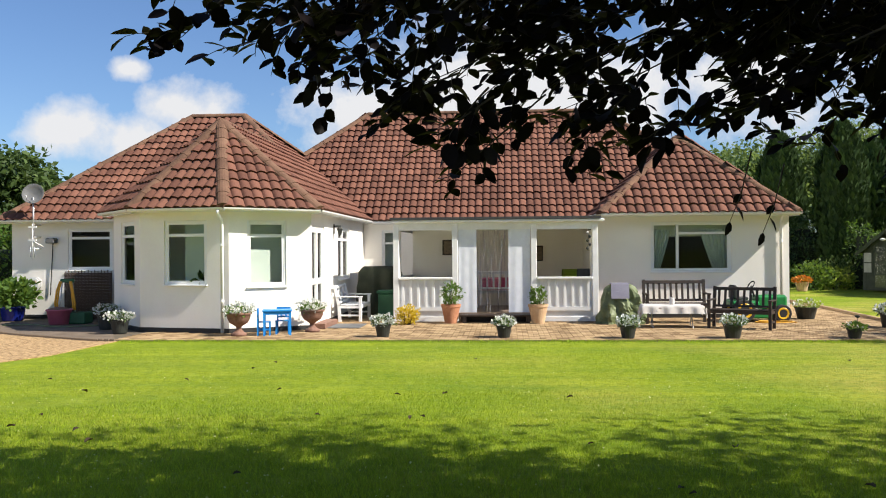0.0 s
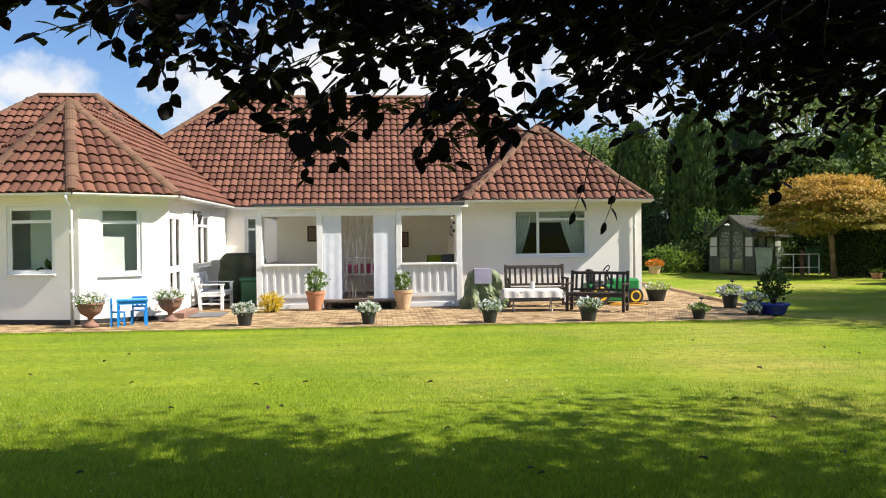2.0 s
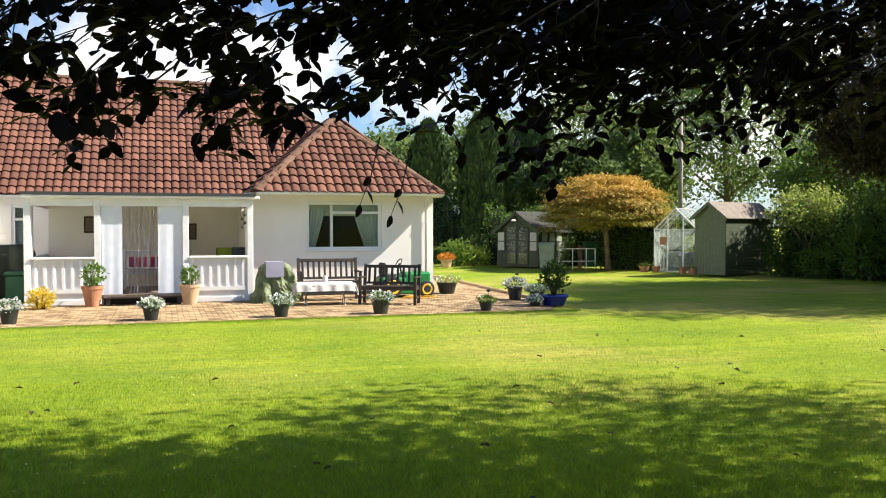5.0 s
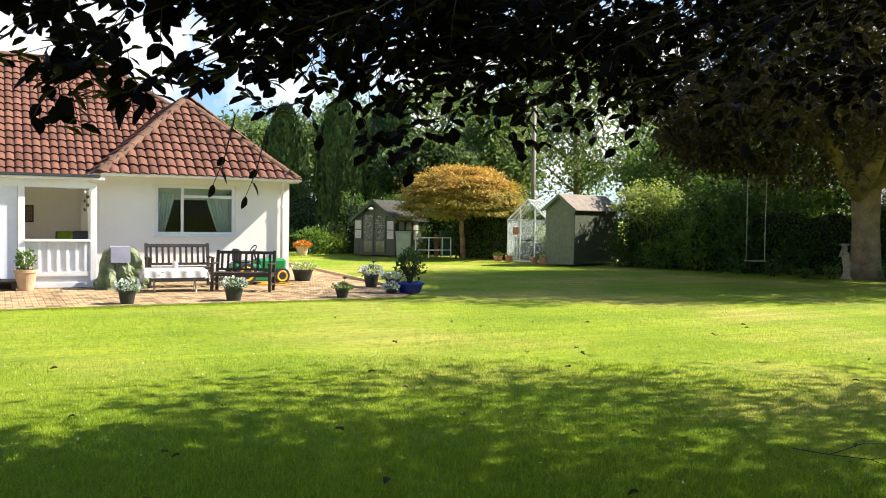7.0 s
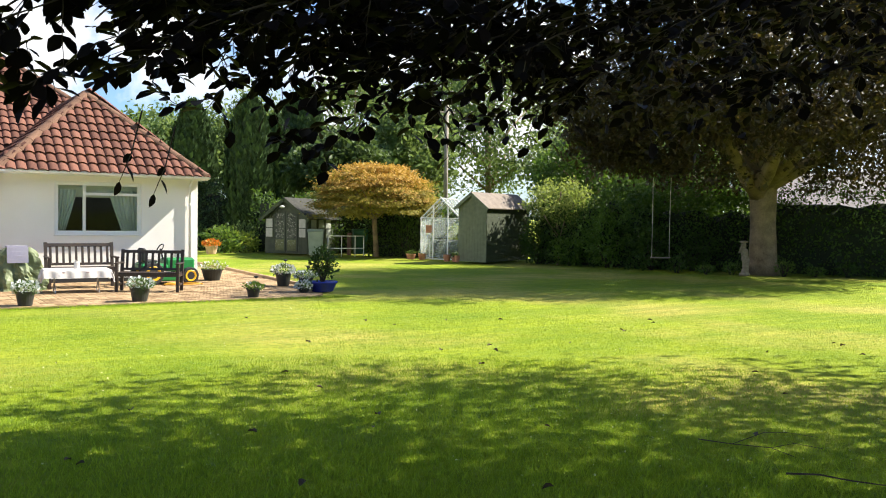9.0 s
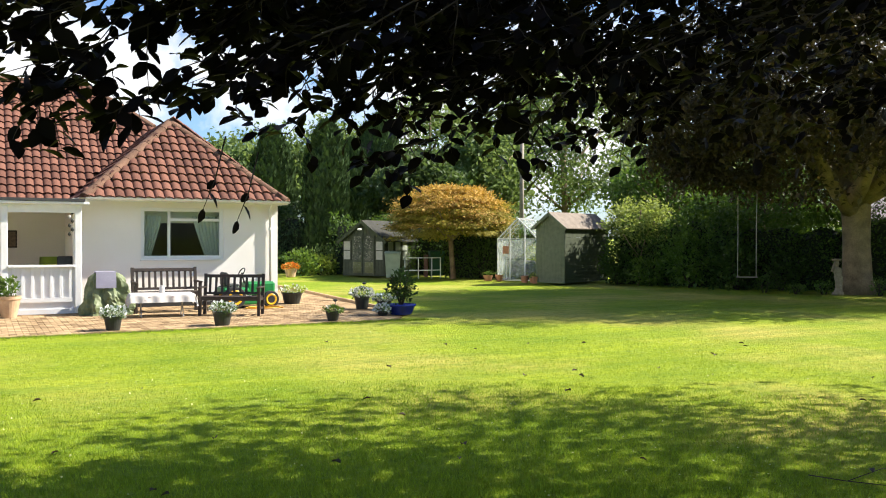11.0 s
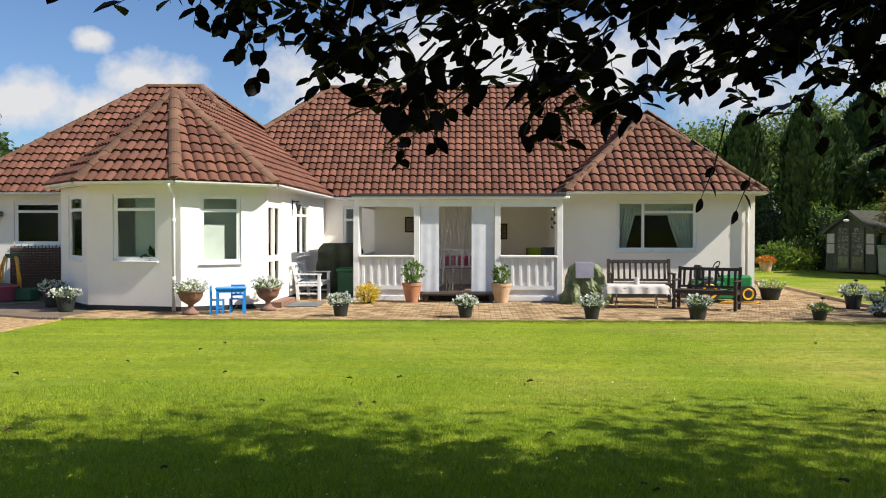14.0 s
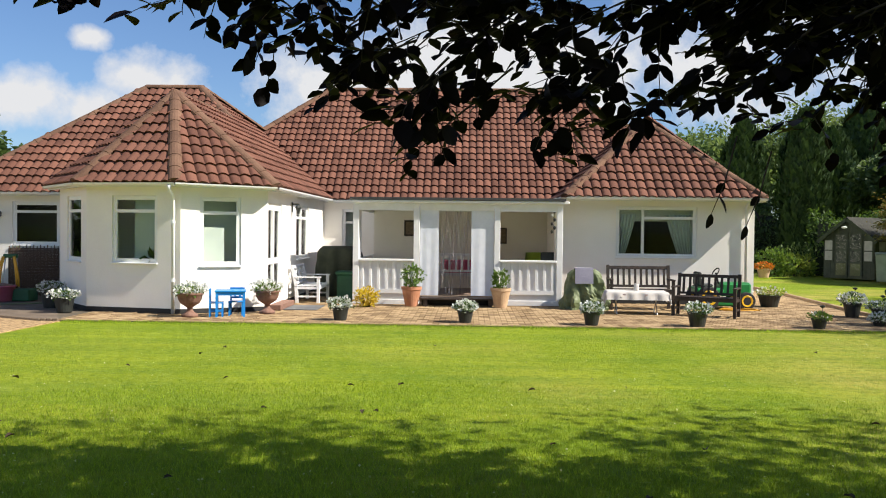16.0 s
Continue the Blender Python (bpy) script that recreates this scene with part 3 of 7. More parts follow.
RZ = 5.50
BAX = (-6.28, 18.75, 4.52)
gA0, gAB, gBC, gCD = (-8.95, 18.45, 2.5), (-7.55, 16.8, 2.5), (-5.47, 16.40, 2.5), (-3.76, 17.3, 2.47)
R1, R2 = (-8.9, 24.07, RZ), (-7.39, 24.07, RZ)
BRE = (-6.28, 22.95, 4.52)
VT, VB = (-6.22, 26.3, 4.60), (-3.76, 23.9, 2.47)
ML, MR = (-4.48, 28.15, 6.12), (3.05, 28.15, 6.12)
MH = (4.74, 26.6, 4.81)
WA, WB = (4.41, 22.5, 4.46), (4.41, 26.24, 4.46)
roof_slope([(-12.52, 20.45, EAVE), (-8.55, 20.45, EAVE), BRE, R2, R1], 60)
roof_slope([gAB, gBC, BAX], 110)
roof_slope([gA0, gAB, BAX], 40)
roof_slope([gBC, gCD, BAX], 110)
roof_slope([gCD, VB, VT, R2, BRE, BAX], 80)
roof_slope([(-8.95, 20.45, EAVE), gA0, BAX, BRE], 0)
roof_slope([VB, (2.2, 23.9, 2.47), (2.2, 23.9, 2.47), (4.41, 26.2, 4.45), MH, MR, ML, VT], 260)
roof_slope([(2.17, 20.10, EAVE), (6.66, 20.10, EAVE), WA], 130)
roof_slope([(6.66, 20.10, EAVE), (6.66, 32.7, EAVE), (3.05, 28.15, 6.12), MH, WB, WA], 0)
roof_slope([(2.17, 23.9, EAVE), (2.17, 20.10, EAVE), WA, WB], 0)
roof_slope([(6.66, 32.7, EAVE), (-8.2, 32.7, EAVE), ML, MR], 0)
roof_slope([(-8.2, 32.7, EAVE), (-8.2, 24.2, EAVE), VT, ML], 0)
roof_slope([(-3.9, 28.0, EAVE), (-12.52, 28.0, EAVE), R1, R2], 0)
roof_slope([(-12.52, 28.0, EAVE), (-12.52, 20.45, EAVE), R1], 0)
for a, b in (((-12.52, 20.45, EAVE), R1), (R1, R2), (R2, BRE), (R2, VT), (gAB, BAX), (gBC, BAX), (gCD, BAX), (BAX, BRE), (VT, ML), (ML, MR), (MR, MH), ((2.17, 20.10, EAVE), WA), ((6.66, 20.10, EAVE), WA), (WA, WB)):
    cap(a, b, 0.135 if a in (gBC, gAB, gCD) else 0.12)


def gutter(a, b, drop=0.0):
    """A half-round gutter in front of a white fascia board."""
    a, b = Vector(a), Vector(b)
    bm = bmesh.new()
    d = (b - a).normalized()
    s = d.cross(Vector((0, 0, 1))).normalized()
    prof = [(0.055 * math.cos(t), 0.055 * math.sin(t)) for t in [math.pi + math.pi * j / 6 for j in range(7)]]
    prof += [(0.048, 0.0)] + [(0.048 * math.cos(t), 0.048 * math.sin(t)) for t in [2 * math.pi - math.pi * j / 6 for j in range(7)]][1:]
    rings = [[bm.verts.new(q + s * x + Vector((0, 0, z - 0.02 - drop))) for x, z in prof] for q in (a, b)]
    k = len(prof)
    for j in range(k):
        bm.faces.new((rings[0][j], rings[0][(j + 1) % k], rings[1][(j + 1) % k], rings[1][j]))
    part("gutter", bm, UPVC, house, "white half-round gutter")
    bm = bmesh.new()
    off = s * -0.075 + Vector((0, 0, -0.045))
    beam(bm, a + off, b + off, 0.022, 0.11)
    part("fascia", bm, PAINTED, house)


for a, b in (((-12.55, 20.42, EAVE), (-8.7, 20.42, EAVE)), (gA0, gAB), (gAB, gBC), (gBC, gCD), (gCD, VB), ((-3.7, 23.87, 2.45), (-2.6, 23.87, 2.45)), ((2.2, 20.07, EAVE), (6.68, 20.07, EAVE)), ((6.69, 20.10, EAVE), (6.69, 32.5, EAVE))):
    gutter(a, b)


def downpipe(pts, clips=()):
    ob = tube_part("downpipe", pts, 0.034, UPVC, house, "white plastic downpipe", n=10)
    for z, (x, y, _) in clips:
        bm = bmesh.new()
        lathe(bm, [(0.045, 0), (0.045, 0.05)], 10, (x, y, z))
        part("clip", bm, UPVC, ob)


downpipe([(-5.58, 16.38, 2.43), (-5.58, 16.42, 2.34), (-5.56, 16.57, 2.22), (-5.56, 16.57, 0.02)], [(1.72, (-5.56, 16.57, 0)), (0.62, (-5.56, 16.57, 0))])
downpipe([(6.35, 20.25, 2.43), (6.35, 20.30, 2.34), (6.35, 20.44, 2.2), (6.35, 20.44, 0.02)], [(1.75, (6.35, 20.44, 0))])


# ---------------------------------------------------------------- porch
porch = thing("porch", (0, 0, 0), "white timber porch with panelled front and open windows", "porch")
PY = 19.5


def porch_front():
    for x in (-2.495, -1.15, 0.63, 2.0):
        boxed("post", (x - 0.065, PY, 0.0, x + 0.065, PY + 0.12, 2.2), PAINTED, porch, bevel=0.008)
    for x0, x1 in ((-2.43, -1.215), (0.695, 1.935)):
        boxed("sill", (x0, PY - 0.03, 0.95, x1, PY + 0.13, 1.0), PAINTED, porch, bevel=0.008)
        boxed("rail", (x0, PY + 0.01, 2.07, x1, PY + 0.11, 2.2), PAINTED, porch)
        boxed("panel", (x0, PY + 0.05, 0.0, x1, PY + 0.09, 0.95), PAINTED, porch)
        boxed("rail", (x0, PY + 0.015, 0.24, x1, PY + 0.05, 0.33), PAINTED, porch)
        boxed("rail", (x0, PY + 0.02, 0.0, x1, PY + 0.05, 0.10), PAINTED, porch)
        k = 7
        for i in range(k):
            x = x0 + (x1 - x0) * (i + 0.5) / k
            boxed("batten", (x - 0.03, PY + 0.018, 0.33, x + 0.03, PY + 0.05, 0.95), PAINTED, porch, bevel=0.006)
    boxed("beam", (-2.53, PY - 0.01, 2.2, 2.10, PY + 0.13, 2.30), PAINTED, porch)
    boxed("rail", (-1.085, PY + 0.01, 2.08, 0.565, PY + 0.11, 2.2), PAINTED, porch)
    boxed("cornice", (-2.58, PY - 0.10, 2.24, 2.2, PY - 0.01, 2.30), PAINTED, porch, bevel=0.012)
    boxed("flashing", (-2.62, PY - 0.12, 2.305, 2.12, 24.0, 2.36), LEAD, porch, "dark flat roof edge")
    boxed("floor_slab", (-2.45, PY + 0.12, 0.0, 2.05, 24.0, 0.18), CARPET, porch)
    boxed("ceiling_lining", (-2.45, PY + 0.13, 2.22, 2.05, 24.0, 2.24), PAINTED, porch)


porch_front()

# ---------------------------------------------------------------- overhanging copper beech boughs
rng = np.random.default_rng(7)


def bough(parent, start, end, sag, n_twig, leaf, twig_len=(0.25, 0.6), droop=0.5, density=22, r0=0.018, shape=LEAF_FULL, mat=COPPER_SHADE):
    """A bough from start to end with side twigs and leaves."""
    a, b = Vector(start), Vector(end)
    pts = []
    for i in range(9):
        t = i / 8
        p = a.lerp(b, t) + Vector((0, 0, -sag * math.sin(math.pi * t * 0.5) ** 2))
        pts.append(p + Vector((noise.noise(p * 1.3), noise.noise(p * 1.3 + Vector((9, 0, 0))), 0.5 * noise.noise(p * 1.3 + Vector((0, 7, 0))))) * 0.10 * (b - a).length * 0.4)
    tubes = [(pts, [r0 * (1 - 0.85 * i / 8) for i in range(9)])]
    C, A, N, S = [], [], [], []
    for k in range(n_twig):
        t = 0.12 + 0.88 * (k + rng.random()) / n_twig
        i = min(int(t * 8), 7)
        p = pts[i].lerp(pts[i + 1], t * 8 - i)
        d = (pts[i + 1] - pts[i]).normalized()
        side = Vector(rng.normal(size=3))
        side = (side - d * side.dot(d)).normalized()
        side.z *= 0.45
        ln = rng.uniform(*twig_len)
        q = [p]
        g = (d * 0.55 + side * 0.85).normalized()
        for s in range(5):
            g = (g + Vector((0, 0, -droop * 0.22)) + 0.18 * Vector(rng.normal(size=3))).normalized()
            q.append(q[-1] + g * ln / 5)
        tubes.append((q, [0.004, 0.0035, 0.003, 0.0025, 0.002, 0.0012]))
        m = max(3, int(density * ln))
        for j in range(m):
            s = (j + rng.random()) / m * 5
            ii = min(int(s), 4)
            c = q[ii].lerp(q[ii + 1], s - ii)
            dd = (q[ii + 1] - q[ii]).normalized()
            sd = dd.cross(Vector((0, 0, 1))).normalized() * (1 if j % 2 else -1)
            ax = (dd * 0.6 + sd * rng.uniform(0.3, 1.0) + Vector((0, 0, rng.uniform(-0.45, 0.22)))).normalized()
            C.append(c), A.append(ax), N.append(Vector((rng.normal() * 0.5, rng.normal() * 0.5, 1.0))), S.append(leaf * rng.uniform(0.65, 1.2))
    bm = bmesh.new()
    for q, r in tubes:
        tube(bm, q, r, 5)
    part("branch", bm, TWIG, parent)
    tagged(leaf_cloud("foliage", C, A, N, S, mat, parent, shape, "dark purple beech leaves, blackened as backlit in shade"), kind="stuff")


beech = thing("copper_beech_tree", (22.6, 16.8, 0.0), "large old copper beech with dark purple drooping foliage", "tree")


def W(p):
    return Vector(p) - Vector((22.6, 16.8, 0.0))


trunk_pts = [W((22.95, 16.8, -0.05)), W((22.95, 16.8, 0.4)), W((22.9, 16.8, 1.5)), W((22.85, 16.8, 3.0)), W((22.4, 16.9, 5.5)), W((22.6, 16.6, 9.0)), W((22.5, 16.8, 14.0))]
tube_part("trunk", trunk_pts, [0.54, 0.42, 0.375, 0.42, 0.34, 0.28, 0.10], BARK, beech, "grey-brown smooth beech trunk", n=16)


def canopy(parent, centre, radii, n, leaf, mat=COPPER_FAR, name="crown", clumps=60, seed=1, spread=0.16, keep=None, hollow=0.4):
    """Leaves in many small clumps through an uneven ellipsoid."""
    g = np.random.default_rng(seed)
    c = np.array(centre)
    u = unit(g, clumps)
    r = (hollow + (1 - hollow) * g.random(clumps)) ** 0.6
    cc = c + u * r[:, None] * np.array(radii)
    if keep is not None:
        cc = np.array([q for q in cc if keep(q)])
    k = g.integers(0, len(cc), n)
    off = g.normal(size=(n, 3)) * spread * np.mean(radii) * np.array((1, 1, 0.55))
    p = cc[k] + off
    ax = unit(g, n) + np.array((0, 0, -0.35))
    no = unit(g, n) * 0.7 + np.array((0, 0, 1.0))
    return leaf_cloud(name, p - np.array(parent.location), ax, no, leaf * g.uniform(0.6, 1.3, n), mat, parent)


# crown over the trunk
for a, b in (((0, 0, 2.6), (3.6, -2.6, 5.2)), ((0, 0, 2.5), (-4.0, -1.0, 5.0)), ((0, 0, 2.9), (1.5, 3.5, 6.5)), ((0, 0, 3.0), (-2.5, 3.0, 7.0)), ((0, 0, 2.7), (-1.5, -4.0, 4.6)), ((0, 0, 2.6), (4.4, 1.2, 4.4)), ((0, 0, 2.7), (-3.2, -3.4, 4.0))):
    a, b = Vector(a), Vector(b)
    tube_part("limb", [a, a.lerp(b, 0.3) + Vector((0, 0, -0.1)), a.lerp(b, 0.65) + Vector((0.2, 0.1, 0.2)), b], [0.30, 0.22, 0.13, 0.04], BARK, beech, n=9)
canopy(beech, (22.4, 16.3, 6.9), (8.6, 6.3, 4.8), 96000, 0.17, clumps=960, seed=3, spread=0.07, keep=lambda q: q[2] > 2.8 and q[1] < 20.6 and not (q[0] - 1.05 * q[2] < 9.8 and q[1] + 0.27 * q[2] > 17.2) and (q[2] > 4.1 or math.hypot(q[0] - 22.2, q[1] - 16.3) > 1.8), hollow=0.25)

canopy(beech, (19.6, 18.2, 4.5), (3.6, 2.8, 1.5), 16000, 0.15, clumps=170, seed=8, spread=0.09, keep=lambda q: q[2] > 3.1 and math.hypot(q[0] - 22.2, q[1] - 16.3) > 2.5, name="low_crown")

# a second beech stands behind the viewer; its crown reaches overhead
beech_b = thing("copper_beech_tree", (7.0, -4.5, 0.0), "copper beech whose low boughs hang over the lawn", "tree")
tube_part("trunk", [(0, 0, -0.05), (0, 0, 0.5), (0.05, 0, 2.0), (0, 0.05, 4.5), (0, 0, 8.5)], [0.6, 0.48, 0.42, 0.34, 0.1], BARK, beech_b, n=14)
for a, b in (((0, 0, 2.6), (-6.5, 4.5, 5.0)), ((0, 0, 2.9), (-1.5, 8.5, 5.2)), ((0, 0, 3.2), (4.0, 8.0, 5.4)), ((0, 0, 3.0), (7.0, 3.0, 5.5)), ((0, 0, 3.4), (-7.0, -1.0, 6.0)), ((0, 0, 3.5), (3.0, -6.0, 6.0))):
    a, b = Vector(a), Vector(b)
    tube_part("limb", [a, a.lerp(b, 0.3) + Vector((0, 0, 0.5)), a.lerp(b, 0.65) + Vector((0.2, 0.1, 0.6)), b], [0.22, 0.16, 0.10, 0.03], BARK, beech_b, n=8)
canopy(beech_b, (8.6, -1.5, 6.9), (10.4, 8.1, 2.9), 96000, 0.16, clumps=1050, seed=5, spread=0.075, hollow=0.15, keep=lambda q: q[2] > 4.6 and q[1] < 5.5 + 0.25 * (q[0] - 4.0))


# extra clump outside the view, added to block sun from the near lawn
canopy(beech_b, (5.6, 2.1, 6.1), (3.2, 2.2, 1.6), 15000, 0.16, clumps=130, seed=9, spread=0.10, name="low_crown")


def low_tip(az):
    """How low the hanging tips come, in degrees above the eye, by direction to the right."""
    return float(np.interp(-az, (-22, -18, -15, -9, -6.8, -4, -1.5, 1, 3.3, 5, 8, 10.5, 13, 15, 17.5, 20, 22, 26, 30, 34, 38, 62),
                           (11.4, 9.4, 8.4, 8.2, 4.6, 4.0, 6.4, 8.8, 4.8, 5.6, 6.8, 7.8, 7.8, 3.8, 3.2, 5.2, 4.4, 4.2, 5.2, 5.2, 4.4, 5.0)))


def fill(az, el):
    """How many sprays hang in a direction."""
    over = el - low_tip(az)
    if over < 0 or az > 22:
        return 0.0
    thin = 0.42 if over < 3.2 else 1.0
    if az > 16:
        return 0.80 * thin
    if az > 8.5:
        return (0.95 if el > 10 else 0.6) * thin
    if az > 4.5:
        return (0.35 if 11 < el < 15 else 0.8) * thin
    if az > -4:
        return (0.58 if 8.5 < el < 12.5 else 1.1) * thin
    if az > -9:
        return (0.55 if 8.5 < el < 11.5 else 1.3) * thin
    if az > -14:
        return 1.7 if el > 11.5 else 0.42
    if az > -19:
        return 2.0 if el > 11.0 else (1.0 if el > 8.5 else 0.20)
    if az > -24:
        return 2.2 if el > 10.0 else (0.9 if el > 7.5 else 0.26)
    if az > -33:
        return 2.6 if el > 9.0 else (1.0 if el > 6.5 else 0.30)
    if az > -41:
        return 3.0 if el > 8.0 else (0.9 if el > 6.0 else 0.40)
    return 1.9 if el > 8.5 else 0.45


def hanging_boughs():
    C = Vector(beech_b.location)
    az = 22.0
    while az > -62:
        el = 1.0
        right = min(1.0, max(0.0, (-az - 10) / 40))
        while el < 23:
            for _ in range(int(fill(az, el) * 1.15 + rng.random())):
                a, e = radians(az + rng.uniform(-1.2, 1.2)), radians(el + rng.uniform(-0.4, 1.2))
                d = rng.uniform(4.2, 6.0) + right * rng.uniform(0.0, 2.5)
                tip = Vector((0.10 - math.sin(a) * d, math.cos(a) * d, 1.60 + d * math.tan(e)))
                ln = rng.uniform(0.35, 0.75)
                start = tip + Vector((rng.uniform(0.4, 0.9), rng.uniform(-0.5, 0.3), rng.uniform(0.15, 0.55))) * ln
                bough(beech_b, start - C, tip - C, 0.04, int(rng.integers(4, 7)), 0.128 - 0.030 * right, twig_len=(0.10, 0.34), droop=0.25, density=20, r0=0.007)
            el += 1.7
        az -= 1.9
    # main boughs that carry the sprays
    for az, el0, el1, d in ((19.0, 14.0, 19.0, 4.8), (9.0, 11.0, 17.0, 4.7), (-1.0, 9.5, 15.0, 4.9), (-12.0, 10.0, 16.0, 5.2), (-22.0, 8.5, 14.0, 6.2), (-33.0, 8.0, 13.5, 7.0), (-45.0, 7.5, 12.5, 7.4)):
        a, a1 = radians(az), radians(az - 16.0)
        tip = Vector((0.10 - math.sin(a) * d, math.cos(a) * d, 1.60 + d * math.tan(radians(el0))))
        start = Vector((0.10 - math.sin(a1) * d, math.cos(a1) * d, 1.60 + d * math.tan(radians(el1))))
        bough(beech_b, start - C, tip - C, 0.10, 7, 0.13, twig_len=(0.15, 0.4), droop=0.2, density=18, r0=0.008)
    # two leaf stalks that dangle alone before the far wing
    for az, el, d in ((-13.2, 1.6, 5.2), (-15.2, 0.9, 5.4)):
        a = radians(az)
        tip = Vector((0.10 - math.sin(a) * d, math.cos(a) * d, 1.60 + d * math.tan(radians(el))))
        q = [tip + Vector((0.11, -0.05, 0.40)) - C, tip + Vector((0.06, -0.02, 0.16)) - C, tip - C]
        tube_part("stalk", q, [0.005, 0.004, 0.002], TWIG, beech_b, n=5)
        hang = [q[2], q[1].lerp(q[2], 0.45), q[1]]
        leaf_cloud("leaf", hang, [Vector((-0.3, 0, -1)), Vector((0.5, 0.1, -0.9)), Vector((-0.6, 0.2, -0.8))], [Vector((0.6, -0.8, 0.2)), Vector((0.9, -0.4, 0.1)), Vector((0.2, -1, 0.3))], [0.085, 0.10, 0.07], COPPER_SHADE, beech_b, LEAF_FULL)


hanging_boughs()


# ---------------------------------------------------------------- things round the house: materials
DARKWOOD = material("dark_stained_wood", (0.017, 0.011, 0.008), (0.043, 0.027, 0.018), scale=6, rough=0.6, bump=0.2, bump_scale=40)
WHITEWOOD = material("white_bench_paint", (0.66, 0.67, 0.68), (0.76, 0.77, 0.78), scale=6, rough=0.5)
BLUEPAINT = material("bright_blue_paint", (0.010, 0.20, 0.60), (0.018, 0.27, 0.72), scale=6, rough=0.4)
BLACKPLASTIC = material("black_plastic_pot", (0.012, 0.014, 0.013), (0.03, 0.034, 0.03), scale=8, rough=0.5)
TERRACOTTA = material("terracotta", (0.36, 0.15, 0.075), (0.52, 0.25, 0.14), scale=6, rough=0.85, bump=0.2)
BUFFPOT = material("buff_terracotta", (0.46, 0.30, 0.17), (0.60, 0.42, 0.26), scale=6, rough=0.85, bump=0.2)
URNMAT = material("rusty_urn", (0.15, 0.075, 0.05), (0.27, 0.15, 0.11), scale=14, rough=0.85, bump=0.5, bump_scale=25)
BLUEGLAZE = material("cobalt_glaze", (0.008, 0.014, 0.16), (0.015, 0.03, 0.30), scale=5, rough=0.15)
PINKTUB = material("pink_rubber", (0.42, 0.09, 0.16), (0.50, 0.14, 0.21), scale=4, rough=0.5)
SOIL = material("potting_soil", (0.02, 0.014, 0.01), (0.05, 0.035, 0.025), rough=0.95)
YELLOWHOSE = material("yellow_hose", (0.62, 0.30, 0.02), (0.75, 0.40, 0.03), rough=0.45)
GREENPLASTIC = material("green_plastic", (0.012, 0.075, 0.03), (0.02, 0.11, 0.045), rough=0.5)
TARP = material("green_tarpaulin", (0.095, 0.125, 0.052), (0.190, 0.225, 0.108), scale=5, rough=0.6, bump=0.25, bump_scale=12)
DARKTARP = material("dark_green_cover", (0.030, 0.036, 0.018), (0.055, 0.062, 0.032), scale=5, rough=0.7, bump=0.2, bump_scale=12)
CLOTH = material("white_tablecloth", (0.50, 0.475, 0.45), (0.60, 0.57, 0.54), scale=10, rough=0.85)
CLOTHMARK = material("tablecloth_motif", (0.30, 0.24, 0.24), (0.42, 0.34, 0.32), rough=0.9)
LILAC = material("lilac_cloth", (0.27, 0.26, 0.34), (0.35, 0.34, 0.42), rough=0.9)
STEEL = material("galvanised_steel", (0.55, 0.55, 0.56), (0.66, 0.66, 0.67), rough=0.4, metal=0.7)
GREYMETAL = material("grey_metal", (0.085, 0.088, 0.092), (0.14, 0.143, 0.148), rough=0.6)
TRACTORGREEN = material("tractor_green", (0.010, 0.16, 0.035), (0.016, 0.21, 0.05), rough=0.35)
TRACTORYELLOW = material("tractor_yellow", (0.75, 0.42, 0.01), (0.82, 0.50, 0.02), rough=0.35)
RUBBER = material("black_rubber", (0.012, 0.012, 0.012), (0.03, 0.03, 0.03), rough=0.85)
WOVEN = material("woven_willow", (0.045, 0.028, 0.018), (0.095, 0.060, 0.040), scale=16, rough=0.9, bump=0.8, bump_scale=45)
CURTAINGREY = material("grey_green_curtain", (0.44, 0.46, 0.42), (0.56, 0.58, 0.53), scale=4, rough=0.9)
BLIND = material("cream_blind", (0.60, 0.57, 0.48), (0.66, 0.63, 0.54), rough=0.9)
SHEER = material("white_door_curtain", (0.66, 0.69, 0.76), (0.76, 0.79, 0.85), scale=6, rough=0.8)
PINKCLOTH = material("pink_throw", (0.45, 0.05, 0.12), (0.55, 0.09, 0.18), rough=0.9)
LIME = material("lime_green_plastic", (0.28, 0.42, 0.03), (0.36, 0.50, 0.05), rough=0.5)
PICTURE = material("brown_picture", (0.10, 0.065, 0.04), (0.22, 0.16, 0.10), scale=20, rough=0.6)
LEAFGREEN = leaf_material("green_leaf", (0.035, 0.085, 0.015), (0.10, 0.17, 0.035), back=(0.22, 0.34, 0.04))
LEAFDARK = leaf_material("dark_green_leaf", (0.012, 0.032, 0.010), (0.035, 0.070, 0.020), back=(0.06, 0.12, 0.02))
LEAFLIME = leaf_material("yellow_green_leaf", (0.12, 0.20, 0.025), (0.26, 0.34, 0.06), back=(0.40, 0.48, 0.06), through_light=0.4)
PETALWHITE = leaf_material("white_petal", (0.70, 0.72, 0.68), (0.82, 0.83, 0.80), back=(0.6, 0.62, 0.55))
PETALYELLOW = leaf_material("yellow_petal", (0.58, 0.42, 0.02), (0.76, 0.60, 0.06), back=(0.6, 0.45, 0.03))
PETALORANGE = leaf_material("orange_petal", (0.60, 0.16, 0.02), (0.75, 0.30, 0.04), back=(0.6, 0.2, 0.02))
PETALBLUE = leaf_material("pale_blue_petal", (0.60, 0.64, 0.64), (0.80, 0.82, 0.81), back=(0.5, 0.54, 0.5))


